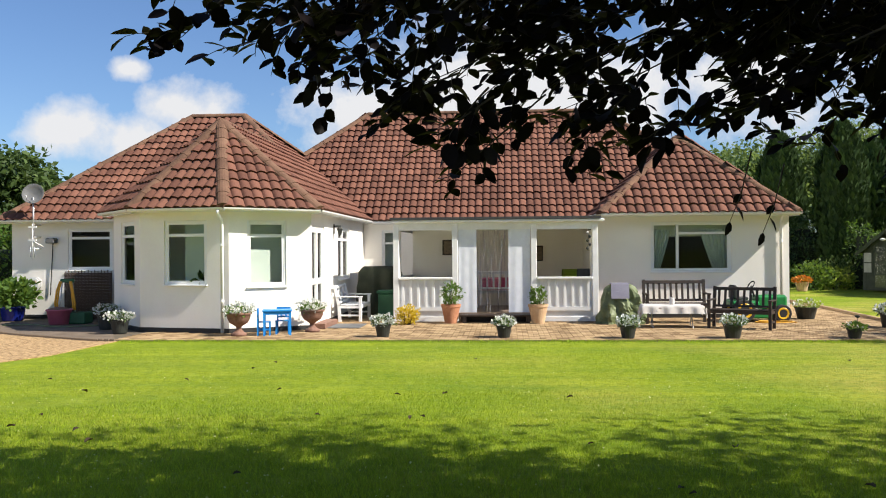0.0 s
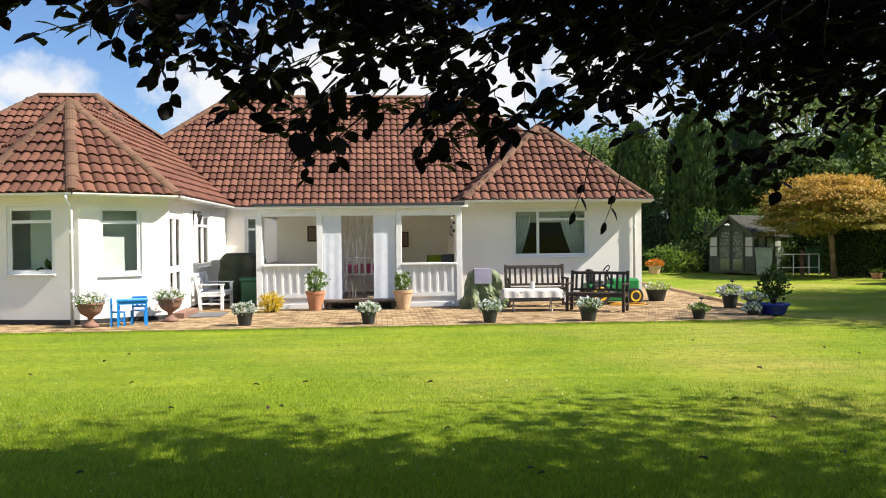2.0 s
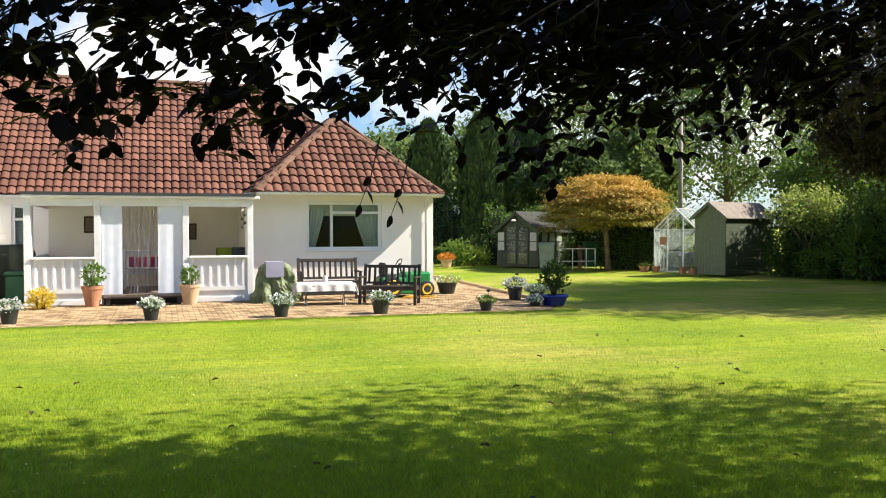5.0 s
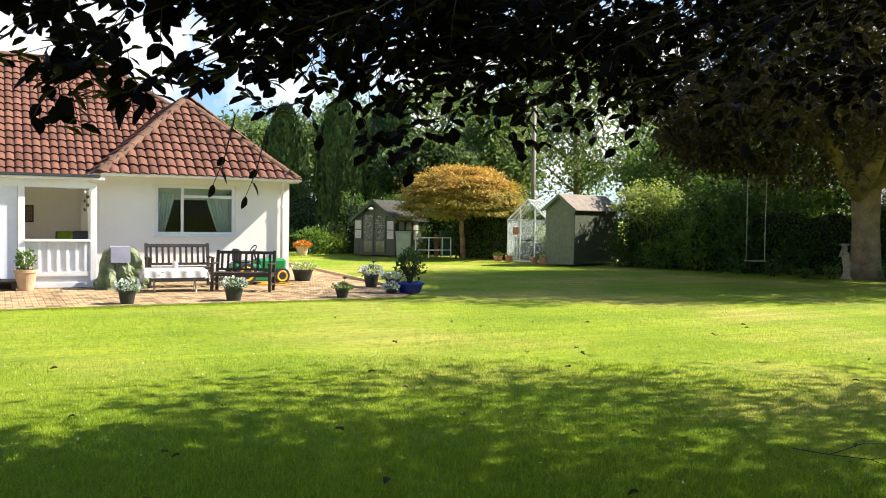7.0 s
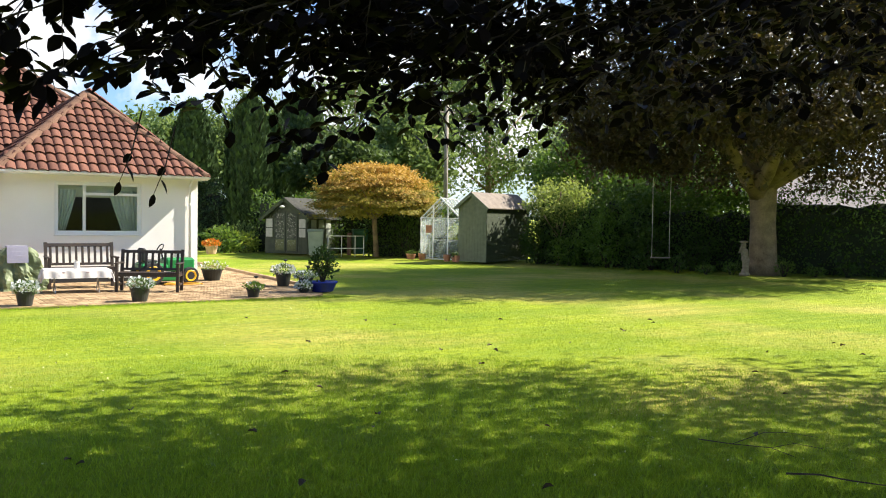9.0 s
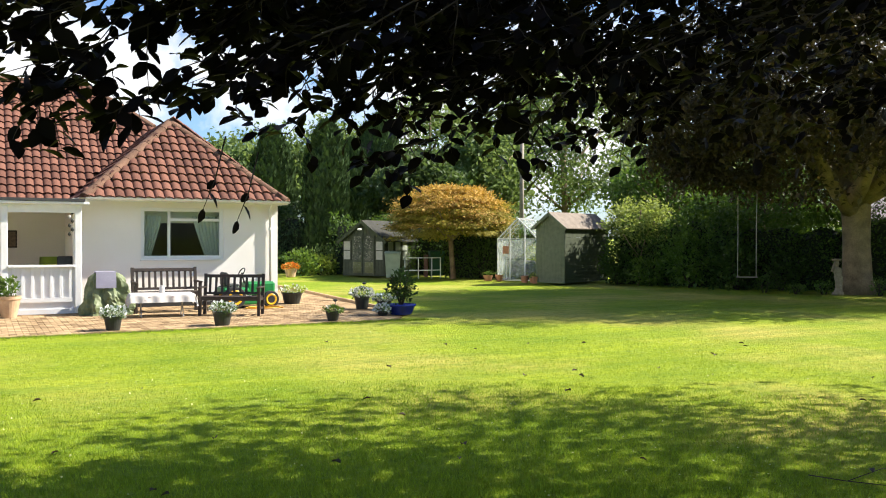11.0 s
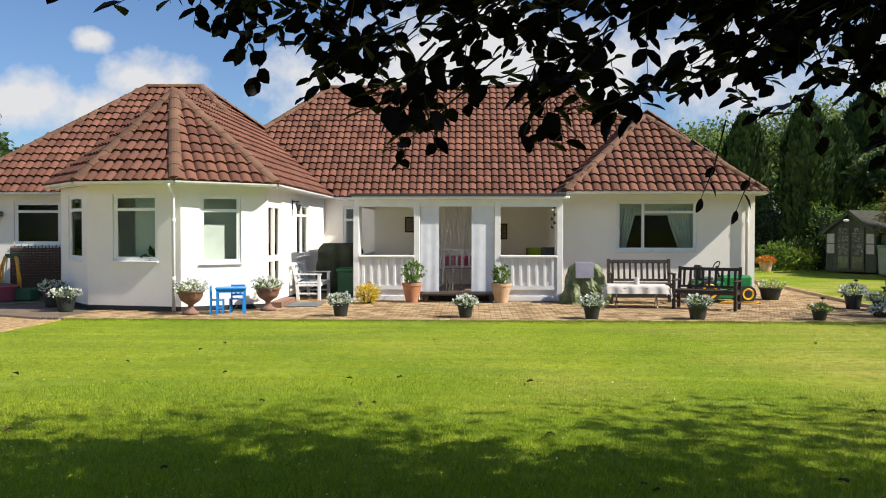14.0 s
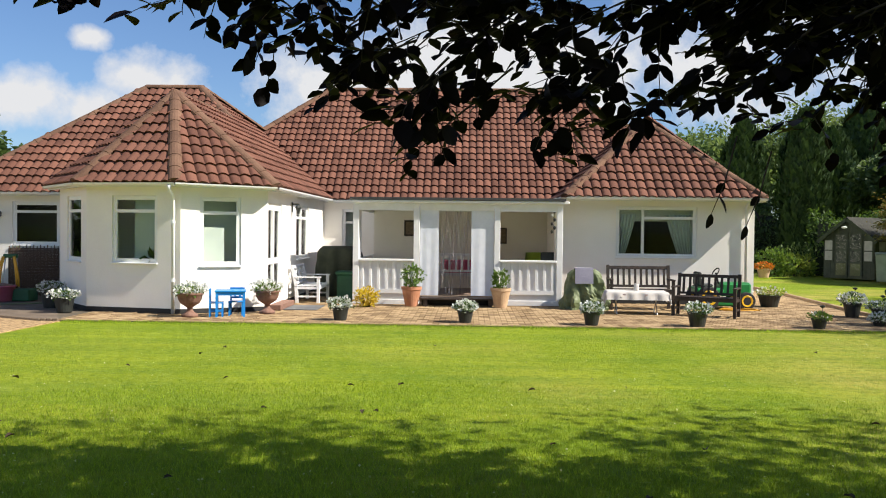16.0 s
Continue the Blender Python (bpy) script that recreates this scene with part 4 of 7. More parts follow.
POTLEAF = leaf_material("potted_leaf", (0.030, 0.065, 0.020), (0.10, 0.16, 0.055), back=(0.16, 0.25, 0.05))


def tuft(parent, centre, radii, n, leaf, mat, name="foliage", shape=LEAF_SIMPLE, seed=0, upward=0.3, label="", shell=0.35):
    """A loose ball of leaves or petals."""
    g = np.random.default_rng(seed + int(abs(parent.location.x) * 97 + abs(parent.location.y) * 31))
    u = unit(g, n)
    r = (shell + (1 - shell) * g.random(n)) ** 0.7
    wob = 1 + 0.25 * np.sin(u[:, 0] * 5 + seed) * np.cos(u[:, 1] * 4 + 2 * seed)
    if n > 800:
        wob += 0.22 * np.sin(u[:, 0] * 11 + 3 * seed) * np.sin(u[:, 2] * 9 + seed)
    p = np.array(centre) + u * (r * wob)[:, None] * np.array(radii)
    ax = u + unit(g, n) * 0.8 + np.array((0, 0, upward))
    no = u * 0.6 + unit(g, n) * 0.6 + np.array((0, 0, 0.5))
    ob = leaf_cloud(name, p, ax, no, leaf * g.uniform(0.6, 1.3, n), mat, parent, shape, label)
    return tagged(ob, label, kind="stuff")


def flower_pot(at, r0, h0, label, flowers=PETALWHITE, leaves=POTLEAF, pot_mat=BLACKPLASTIC, spread=1.27, fh=0.22, nf=230, nl=190, group="", stake=False, seed=0, petal=0.046):
    r, h, fh = r0 * 0.84, h0 * 0.80, fh * 0.53
    ob = thing("flower_pot", at, label, "flower pot", group)
    bm = bmesh.new()
    lathe(bm, [(r * 0.70, 0), (r * 0.72, 0.01), (r * 0.95, h * 0.86), (r, h * 0.87), (r * 1.02, h), (r * 0.93, h), (r * 0.90, h * 0.88)], 20)
    part("pot", bm, pot_mat, ob, smooth=False)
    bm = bmesh.new()
    lathe(bm, [(r * 0.89, h * 0.86), (r * 0.5, h * 0.9)], 16)
    part("soil", bm, SOIL, ob)
    tuft(ob, (0, 0, h + fh * 0.42), (r * spread * 1.04, r * spread * 1.04, fh * 0.85), int(nl * 1.4), 0.055, leaves, "foliage", LEAF_SIMPLE, seed)
    if nf:
        tuft(ob, (0, 0, h + fh * 0.5), (r * spread * 1.05, r * spread * 1.05, fh * 0.85), nf, petal, flowers, "blossom", PETAL, seed + 5, 0.8, "white blossoms" if flowers is PETALWHITE else "blossoms", shell=0.75)
    if stake:
        tube_part("stake_light", [(0.05, 0, h * 0.8), (0.05, 0, h + fh + 0.12)], 0.006, BLACKPLASTIC, ob, n=5)
        bm = bmesh.new()
        lathe(bm, [(0.02, 0), (0.045, 0.02), (0.045, 0.035), (0.01, 0.05)], 10, (0.05, 0, h + fh + 0.11))
        part("lamp_head", bm, BLACKPLASTIC, ob)
    return ob


G_ROW = "flower pots along the patio edge"
flower_pot((-2.30, 16.0, 0), 0.185, 0.30, "black plastic pot of white flowers on the patio", group=G_ROW, seed=1)
flower_pot((-0.04, 15.9, 0), 0.175, 0.28, "black plastic pot of white flowers on the patio", group=G_ROW, seed=2)
flower_pot((2.19, 15.75, 0), 0.185, 0.30, "black pot of grey-white flowers on the patio", group=G_ROW, seed=3, flowers=PETALBLUE)
flower_pot((4.04, 15.75, 0), 0.21, 0.32, "black pot of grey-white flowers beside the benches", group=G_ROW, seed=4, flowers=PETALBLUE, nf=170)
flower_pot((6.14, 15.72, 0), 0.165, 0.22, "low black pot with sparse greenery", group=G_ROW, seed=5, nf=12, stake=True, fh=0.14, leaves=LEAFGREEN)
flower_pot((7.66, 17.9, 0.0), 0.21, 0.36, "large black pot full of white flowers", group=G_ROW, seed=6, nf=220, fh=0.28, stake=True)
flower_pot((8.02, 17.5, 0.0), 0.20, 0.26, "dark pot of pale blue-white flowers", group=G_ROW, seed=7, nf=170, flowers=PETALBLUE, stake=True, fh=0.20)
flower_pot((7.42, 16.25, 0.0), 0.15, 0.12, "low pot of small white flowers", group=G_ROW, seed=8, nf=140, fh=0.18, flowers=PETALBLUE)
flower_pot((-8.42, 17.65, 0), 0.24, 0.42, "tall black pot of small white flowers in shade", group=G_ROW, seed=9, nf=200, fh=0.26, flowers=PETALBLUE)
flower_pot((-7.72, 16.75, 0), 0.23, 0.36, "dark grey square-sided pot of white petunias", group=G_ROW, seed=10, nf=200, fh=0.20)
flower_pot((6.78, 20.1, 0), 0.30, 0.34, "black tub of pale greenery at the house corner", group=G_ROW, seed=11, nf=80, leaves=LEAFLIME, fh=0.22, spread=1.1)


def tall_pot(at, mat, label, seed, bush=1.0):
    ob = thing("plant_pot", at, label, "plant pot", "terracotta pots by the porch steps")
    bm = bmesh.new()
    lathe(bm, [(0.135, 0), (0.14, 0.02), (0.20, 0.33), (0.205, 0.35), (0.22, 0.36), (0.225, 0.42), (0.195, 0.42), (0.185, 0.36)], 24)
    part("pot", bm, mat, ob)
    bm = bmesh.new()
    lathe(bm, [(0.19, 0.37), (0.1, 0.39)], 16)
    part("soil", bm, SOIL, ob)
    g = np.random.default_rng(seed)
    for i in range(12):
        a = g.uniform(0, 6.28)
        tube_part("stem", [(0.04 * math.cos(a), 0.04 * math.sin(a), 0.38), (0.10 * math.cos(a), 0.10 * math.sin(a), 0.60), (0.2 * math.cos(a + 0.3), 0.2 * math.sin(a + 0.3), 0.5 + 0.38 * bush * g.uniform(0.6, 1.0))], [0.006, 0.004, 0.002], LEAFGREEN, ob, n=5)
    tuft(ob, (0, 0, 0.44 + 0.22 * bush), (0.22 * bush, 0.22 * bush, 0.24 * bush), 240, 0.085, LEAFGREEN, seed=seed, label="mid-green leaves")


tall_pot((-1.22, 19.05, 0), TERRACOTTA, "tall orange terracotta pot with a leafy green plant", 3)
tall_pot((0.70, 18.98, 0), BUFFPOT, "tall buff terracotta pot with a low leafy plant", 8, 0.72)


def urn(at, label, seed):
    ob = thing("urn", at, label, "urn", "rusty urns beside the bay")
    bm = bmesh.new()
    lathe(bm, [(0.15, 0), (0.15, 0.05), (0.10, 0.07), (0.055, 0.12), (0.05, 0.17), (0.09, 0.20), (0.17, 0.25), (0.215, 0.33), (0.225, 0.40), (0.25, 0.415), (0.25, 0.445), (0.21, 0.445), (0.19, 0.40)], 28)
    part("bowl", bm, URNMAT, ob, "brown rusted pedestal bowl", smooth=True)
    tuft(ob, (0, 0, 0.47), (0.27, 0.27, 0.10), 220, 0.07, LEAFGREEN, seed=seed)
    tuft(ob, (0, 0, 0.51), (0.28, 0.28, 0.12), 260, 0.048, PETALWHITE, "blossom", PETAL, seed + 3, 0.8, "white blossoms", shell=0.7)


urn((-5.12, 16.22, 0), "rusty brown pedestal urn overflowing with white flowers", 2)
urn((-3.88, 17.05, 0), "rusty brown pedestal urn full of white flowers beside the door", 6)


def shrub_pot(at):
    ob = thing("planter", at, "oval cobalt-blue glazed planter with a dark leafy shrub", "planter")
    bm = bmesh.new()
    lathe(bm, [(0.22, 0), (0.24, 0.02), (0.31, 0.17), (0.335, 0.18), (0.335, 0.22), (0.29, 0.22), (0.27, 0.18)], 28)
    bmesh.ops.scale(bm, vec=(0.98, 0.72, 1), verts=bm.verts)
    part("pot", bm, BLUEGLAZE, ob, smooth=True)
    for i in range(9):
        a = i * 0.7
        tube_part("stem", [(0.03 * math.cos(a), 0.03 * math.sin(a), 0.2), (0.12 * math.cos(a), 0.12 * math.sin(a), 0.5), (0.24 * math.cos(a), 0.24 * math.sin(a), 0.8)], [0.012, 0.008, 0.003], TWIG, ob, n=5)
    tuft(ob, (0, 0, 0.60), (0.25, 0.25, 0.32), 900, 0.075, LEAFDARK, seed=4, label="dark green leaves")


shrub_pot((7.86, 16.3, 0))


def ball_shrub(name, at, radii, n, leaf, mat, label, seed=0, category="shrub", z0=None):
    ob = thing(name, at, label, category)
    g = np.random.default_rng(seed)
    for i in range(7):
        a = g.uniform(0, 6.28)
        tube_part("stem", [(0.05 * math.cos(a), 0.05 * math.sin(a), -0.02), (0.4 * radii[0] * math.cos(a), 0.4 * radii[1] * math.sin(a), radii[2] * 0.8), (0.7 * radii[0] * math.cos(a), 0.7 * radii[1] * math.sin(a), radii[2] * 1.5)], [0.02, 0.012, 0.004], TWIG, ob, n=5)
    tuft(ob, (0, 0, radii[2]), radii, n, leaf, mat, seed=seed)
    return ob


ball_shrub("golden_shrub", (-2.15, 18.75, 0), (0.25, 0.25, 0.20), 1100, 0.055, PETALYELLOW, "small golden-yellow leafy shrub before the porch", 4)


def garden_bench(at, rz, width, mat, label, name="garden_bench", slats=9, cross=False, depth=0.52, group="dark wooden benches"):
    """A slatted bench that faces its own -y; its origin lies at the middle of its feet."""
    ob = thing(name, at, label, "bench", group, rz)
    w, d = width / 2, depth / 2
    for sx in (-1, 1):
        x = sx * (w - 0.03)
        bm = bmesh.new()
        box(bm, x - 0.03, -d, 0, x + 0.03, -d + 0.06, 0.62, bevel=0.005)
        part("leg", bm, mat, ob)
        bm = bmesh.new()
        beam(bm, (x, d - 0.08, 0), (x, d - 0.06, 0.42), 0.06, 0.06, (0, 1, 0))
        beam(bm, (x, d - 0.06, 0.40), (x, d + 0.03, 0.93), 0.06, 0.055, (0, 1, 0))
        part("leg", bm, mat, ob, "rear leg running up into the back")
        boxed("arm", (x - 0.04, -d - 0.02, 0.62, x + 0.04, d + 0.0, 0.65), mat, ob, bevel=0.006)
        boxed("stretcher", (x - 0.02, -d + 0.06, 0.14, x + 0.02, d - 0.10, 0.18), mat, ob)
        boxed("side_rail", (x - 0.02, -d + 0.06, 0.34, x + 0.02, d - 0.08, 0.40), mat, ob)
    boxed("front_rail", (-w + 0.06, -d + 0.005, 0.34, w - 0.06, -d + 0.04, 0.41), mat, ob)
    for i in range(5):
        y = -d + 0.05 + i * (depth - 0.16) / 4
        boxed("seat_slat", (-w + 0.02, y - 0.036, 0.41, w - 0.02, y + 0.036, 0.432), mat, ob, bevel=0.004)
    m = Matrix.Translation((0, d - 0.06, 0.40)) @ Matrix.Rotation(radians(-9.6), 4, "X")
    boxed("top_rail", (-w + 0.02, -0.02, 0.45, w - 0.02, 0.02, 0.52), mat, ob, m=m, bevel=0.006)
    boxed("bottom_rail", (-w + 0.06, -0.018, 0.06, w - 0.06, 0.018, 0.11), mat, ob, m=m)
    if cross:
        for k in range(3):
            x0, x1 = -w + 0.06 + k * (width - 0.12) / 3, -w + 0.06 + (k + 1) * (width - 0.12) / 3
            for za, zb in ((0.11, 0.45), (0.45, 0.11)):
                bm = bmesh.new()
                beam(bm, m @ Vector((x0, 0, za)), m @ Vector((x1, 0, zb)), 0.03, 0.025, (0, 1, 0))
                part("cross_bar", bm, mat, ob)
    else:
        for i in range(slats):
            x = -w + 0.06 + (i + 0.5) * (width - 0.12) / slats
            boxed("back_slat", (x - 0.024, -0.01, 0.10, x + 0.024, 0.01, 0.46), mat, ob, m=m)
    return ob


garden_bench((3.68, 19.05, 0), 0, 1.36, DARKWOOD, "dark-stained slatted wooden bench against the house", slats=10)
garden_bench((4.72, 17.72, 0), -27, 1.24, DARKWOOD, "dark-stained slatted wooden bench angled to the table", slats=9).scale = (1.0, 1.0, 0.89)
garden_bench((-3.58, 20.1, 0), 90, 1.30, WHITEWOOD, "white-painted wooden bench in the porch's shadow", cross=True, group="").scale = (1.0, 1.15, 0.90)


def low_table():
    ob = thing("garden_table", (3.40, 18.05, 0), "folding garden table under a white printed tablecloth", "table", rz=-5)
    ob.scale = (0.94, 0.94, 0.80)
    boxed("tabletop", (-0.64, -0.33, 0.545, 0.64, 0.33, 0.565), STEEL, ob)
    for sx in (-0.42, 0.42):
        for sy in (-1, 1):
            bm = bmesh.new()
            tube(bm, [(sx, 0.26 * sy, 0.0), (sx, 0.26 * sy * 0.9, 0.05), (sx, -0.20 * sy, 0.54)], 0.012, 6)
            part("leg", bm, STEEL, ob, "bent steel leg")
        tube_part("foot_bar", [(sx, -0.3, 0.012), (sx, 0.3, 0.012)], 0.012, STEEL, ob)
    cl = thing("tablecloth", (3.40, 18.05, 0.455), "white cotton tablecloth with small brown motifs", "tablecloth", rz=-5)
    cl.scale = (0.94, 0.94, 0.92)
    bm = bmesh.new()
    nx, ny = 36, 26
    g = {}
    for i in range(nx + 1):
        for j in range(ny + 1):
            x, y = (i / nx - 0.5) * 1.74, (j / ny - 0.5) * 1.06
            ex, ey = max(0, abs(x) - 0.65), max(0, abs(y) - 0.34)
            z = 0.004 - ex * 0.86 - ey * 0.92
            fold = 0.018 * math.sin(x * 21) * min(1, ey * 14) + 0.018 * math.sin(y * 23) * min(1, ex * 14)
            px = math.copysign(min(abs(x), 0.65) + ex * 0.30, x)
            py = math.copysign(min(abs(y), 0.34) + ey * 0.22, y) + fold
            g[i, j] = bm.verts.new((px + fold * 0.5, py, max(z, -0.26)))
    for i in range(nx):
        for j in range(ny):
            bm.faces.new((g[i, j], g[i + 1, j], g[i + 1, j + 1], g[i, j + 1]))
    part("cloth", bm, CLOTH, cl, smooth=True)
    for x in (-0.28, 0.18):
        bm = bmesh.new()
        lathe(bm, [(0.032, 0), (0.03, 0.002)], 10)
        bmesh.ops.scale(bm, vec=(1, 0.6, 1), verts=bm.verts)
        mo = part("motif", bm, CLOTHMARK, cl, "faded brown printed motif")
        mo.matrix_basis = pose(x, -0.395, -0.055, 82, 0, 0)
    jar = thing("jar", (3.42, 18.12, 0.460), "frosted glass jar on the tablecloth", "jar")
    bm = bmesh.new()
    lathe(bm, [(0.05, 0), (0.055, 0.02), (0.055, 0.11), (0.04, 0.13), (0.045, 0.15)], 14)
    part("body", bm, CLOTH, jar)


low_table()


def draped(name, at, rz, w, d, h, mat, label, taper=0.75, seed=0, category="cover", round_top=0.25, creased=1.0):
    """A cloth cover thrown over something boxy."""
    ob = thing(name, at, label, category, rz=rz)
    bm = bmesh.new()
    n, k = 64, 16
    rings = []
    for j in range(k + 1):
        t = j / k
        z = h * (1 - t) if j < k else 0.0
        s = taper + (1 - taper) * t ** 0.8
        s *= 1 - round_top * max(0, 1 - t * 5) ** 2
        ring = []
        for i in range(n):
            a = 2 * math.pi * i / n
            c, si = math.cos(a), math.sin(a)
            q = (abs(c) ** 4 + abs(si) ** 4) ** -0.25
            f = 1 + (0.04 + 0.12 * t) * math.sin(a * 9 + seed + 1.5 * noise.noise(Vector((a, t * 2, seed))))
            f += 0.13 * noise.noise(Vector((c * 3, si * 3, t * 5 + seed))) + (0.11 * abs(noise.noise(Vector((c * 5 + t * 3, si * 5, t * 4 - seed)))) - 0.04) * creased
            ring.append(bm.verts.new((c * q * w / 2 * s * f, si * q * d / 2 * s * f, z + 0.02 * noise.noise(Vector((c * 3, si * 3, seed))) * (1 - t))))
        rings.append(ring)
    for a, b in zip(rings, rings[1:]):
        for i in range(n):
            bm.faces.new((a[i], a[(i + 1) % n], b[(i + 1) % n], b[i]))
    top = bm.verts.new((0, 0, h * 1.01))
    for i in range(n):
        bm.faces.new((rings[0][i], rings[0][(i + 1) % n], top))
    part("cover", bm, mat, ob, smooth=creased < 1)
    return ob


c1 = draped("furniture_cover", (2.50, 19.05, 0), 0, 0.95, 0.85, 0.84, TARP, "crumpled green tarpaulin cover over stacked chairs", 0.62, 2, creased=2.2)
bmc = bmesh.new()
for i in range(5):
    box(bmc, -0.19, -0.30 - i * 0.012, 0.88 - i * 0.075, 0.19, -0.285 - i * 0.012 + (0.25 if i == 0 else 0), 0.91 - i * 0.075 if i == 0 else 0.955 - i * 0.075)
lc = part("folded_cloth", bmc, LILAC, None)
lc.matrix_basis = pose(2.44, 19.02, -0.03)
tagged(lc, "lilac-grey cloth hung over the green cover", "cloth")
draped("barbecue_cover", (-3.20, 21.75, 0), 0, 1.12, 0.7, 1.22, DARKTARP, "dark green fitted cover over a barbecue", 0.90, 5, creased=0.5)
sb = thing("storage_box", (-2.83, 20.75, 0), "small green plastic storage box beside the covered barbecue", "storage box")
boxed("body", (-0.24, -0.22, 0, 0.24, 0.22, 0.58), GREENPLASTIC, sb, bevel=0.02)
boxed("lid", (-0.27, -0.25, 0.58, 0.27, 0.25, 0.66), GREENPLASTIC, sb, "overhanging lid", bevel=0.02)


def child_table():
    ob = thing("child_table", (-4.42, 16.42, 0), "bright blue painted wooden child's table", "table", rz=14)
    boxed("tabletop", (-0.28, -0.22, 0.46, 0.28, 0.22, 0.49), BLUEPAINT, ob, bevel=0.006)
    for sx in (-1, 1):
        for sy in (-1, 1):
            boxed("leg", (sx * 0.245 - 0.02, sy * 0.185 - 0.02, 0, sx * 0.245 + 0.02, sy * 0.185 + 0.02, 0.46), BLUEPAINT, ob)
        boxed("apron", (sx * 0.245 - 0.01, -0.165, 0.40, sx * 0.245 + 0.01, 0.165, 0.46), BLUEPAINT, ob)
    for sy in (-1, 1):
        boxed("apron", (-0.225, sy * 0.185 - 0.01, 0.40, 0.225, sy * 0.185 + 0.01, 0.46), BLUEPAINT, ob)

    def chair(at, rz):
        c = thing("child_chair", at, "bright blue painted wooden child's chair", "chair", "blue child's chairs", rz)
        boxed("seat", (-0.14, -0.13, 0.25, 0.14, 0.13, 0.27), BLUEPAINT, c, bevel=0.004)
        for sx in (-1, 1):
            boxed("leg", (sx * 0.12 - 0.015, -0.125, 0, sx * 0.12 + 0.015, -0.095, 0.25), BLUEPAINT, c)
            boxed("leg", (sx * 0.12 - 0.015, 0.10, 0, sx * 0.12 + 0.015, 0.13, 0.52), BLUEPAINT, c)
            boxed("stretcher", (sx * 0.12 - 0.01, -0.095, 0.10, sx * 0.12 + 0.01, 0.10, 0.125), BLUEPAINT, c)
        boxed("back_rail", (-0.105, 0.105, 0.44, 0.105, 0.125, 0.52), BLUEPAINT, c)
        boxed("back_rail", (-0.105, 0.105, 0.31, 0.105, 0.125, 0.35), BLUEPAINT, c)
        for x in (-0.045, 0.045):
            boxed("back_slat", (x - 0.018, 0.108, 0.35, x + 0.018, 0.122, 0.44), LIME if at[0] < -4.7 else BLUEPAINT, c)

    chair((-4.66, 16.34, 0), 104)
    chair((-4.36, 16.62, 0), 8)


child_table()


def tractor():
    ob = thing("garden_tractor", (5.50, 19.50, 0), "green and yellow ride-on garden tractor", "tractor", rz=4)
    bm = bmesh.new()
    box(bm, -0.05, -0.22, 0.28, 0.62, 0.22, 0.58, bevel=0.05)
    part("bonnet", bm, TRACTORGREEN, ob, "green bonnet")
    bm = bmesh.new()
    box(bm, -0.62, -0.33, 0.34, -0.02, 0.33, 0.46, bevel=0.04)
    part("body", bm, TRACTORGREEN, ob)
    bm = bmesh.new()
    box(bm, -0.5, -0.18, 0.48, -0.2, 0.18, 0.54, bevel=0.03)
    box(bm, -0.55, -0.18, 0.5, -0.46, 0.18, 0.80, bevel=0.03)
    part("seat", bm, BLACKPLASTIC, ob, "black seat")
    boxed("deck", (-0.35, -0.36, 0.08, 0.30, 0.36, 0.2), TRACTORGREEN, ob, bevel=0.03)
    tube_part("steering_column", [(-0.02, 0, 0.5), (-0.1, 0, 0.78)], 0.02, RUBBER, ob)
    bm = bmesh.new()
    pts = [(-0.1 + 0.15 * math.cos(a) * 0.35, 0.15 * math.sin(a), 0.79 + 0.15 * math.cos(a) * 0.6) for a in [i * math.pi / 8 for i in range(17)]]
    tube(bm, pts, 0.013, 6)
    part("steering_wheel", bm, RUBBER, ob)

    def wheel(x, y, r, w):
        bm = bmesh.new()
        lathe(bm, [(r * 0.55, -w / 2), (r * 0.92, -w / 2), (r, -w * 0.3), (r, w * 0.3), (r * 0.92, w / 2), (r * 0.55, w / 2)], 24)
        t = part("wheel", bm, RUBBER, ob, "black treaded tyre with a yellow rim")
        t.matrix_basis = pose(x, y, r, 90, 0, 0)
        bm = bmesh.new()
        lathe(bm, [(r * 0.70, -w * 0.46), (r * 0.62, -w * 0.56), (r * 0.18, -w * 0.40), (r * 0.18, w * 0.4), (r * 0.62, w * 0.56), (r * 0.70, w * 0.46)], 20)
        part("rim", bm, TRACTORYELLOW, t, "yellow wheel rim")

    for y in (-0.33, 0.33):
        wheel(-0.38, y, 0.25, 0.17)
        wheel(0.46, y, 0.19, 0.12)


tractor()
hs = tube_part("garden_hose", [(5.75 + 0.45 * math.cos(i * 0.5) * (1 - i * 0.012), 18.95 + 0.22 * math.sin(i * 0.5), 0.012 + 0.0015 * i) for i in range(22)], 0.012, YELLOWHOSE, None, n=6)
tagged(hs, "thin buff hose coiled on the paving", "hose")


# porch step, mat, curtains and what shows inside
st = thing("porch_step", (-0.22, 19.2, 0), "dark wooden step before the porch doorway", "step")
for y in (-0.19, -0.065, 0.06, 0.185):
    boxed("board", (-0.80, y - 0.055, 0.15, 0.80, y + 0.055, 0.185), DARKWOOD, st, bevel=0.004)
for x in (-0.7, 0.0, 0.7):
    boxed("bearer", (x - 0.04, -0.22, 0.0, x + 0.04, 0.22, 0.15), DARKWOOD, st)
boxed("riser", (-0.80, 0.20, 0.0, 0.80, 0.235, 0.15), DARKWOOD, st)
dm = boxed("doormat", (-3.72, 17.75, 0.0, -3.05, 18.75, 0.02), GREYMETAL, None, bevel=0.005)
tagged(dm, "flat grey slate slab before the side door", "doormat")
dst = boxed("door_step", (-3.99, 17.62, 0.0, -3.74, 18.95, 0.11), URNMAT, None, bevel=0.008)
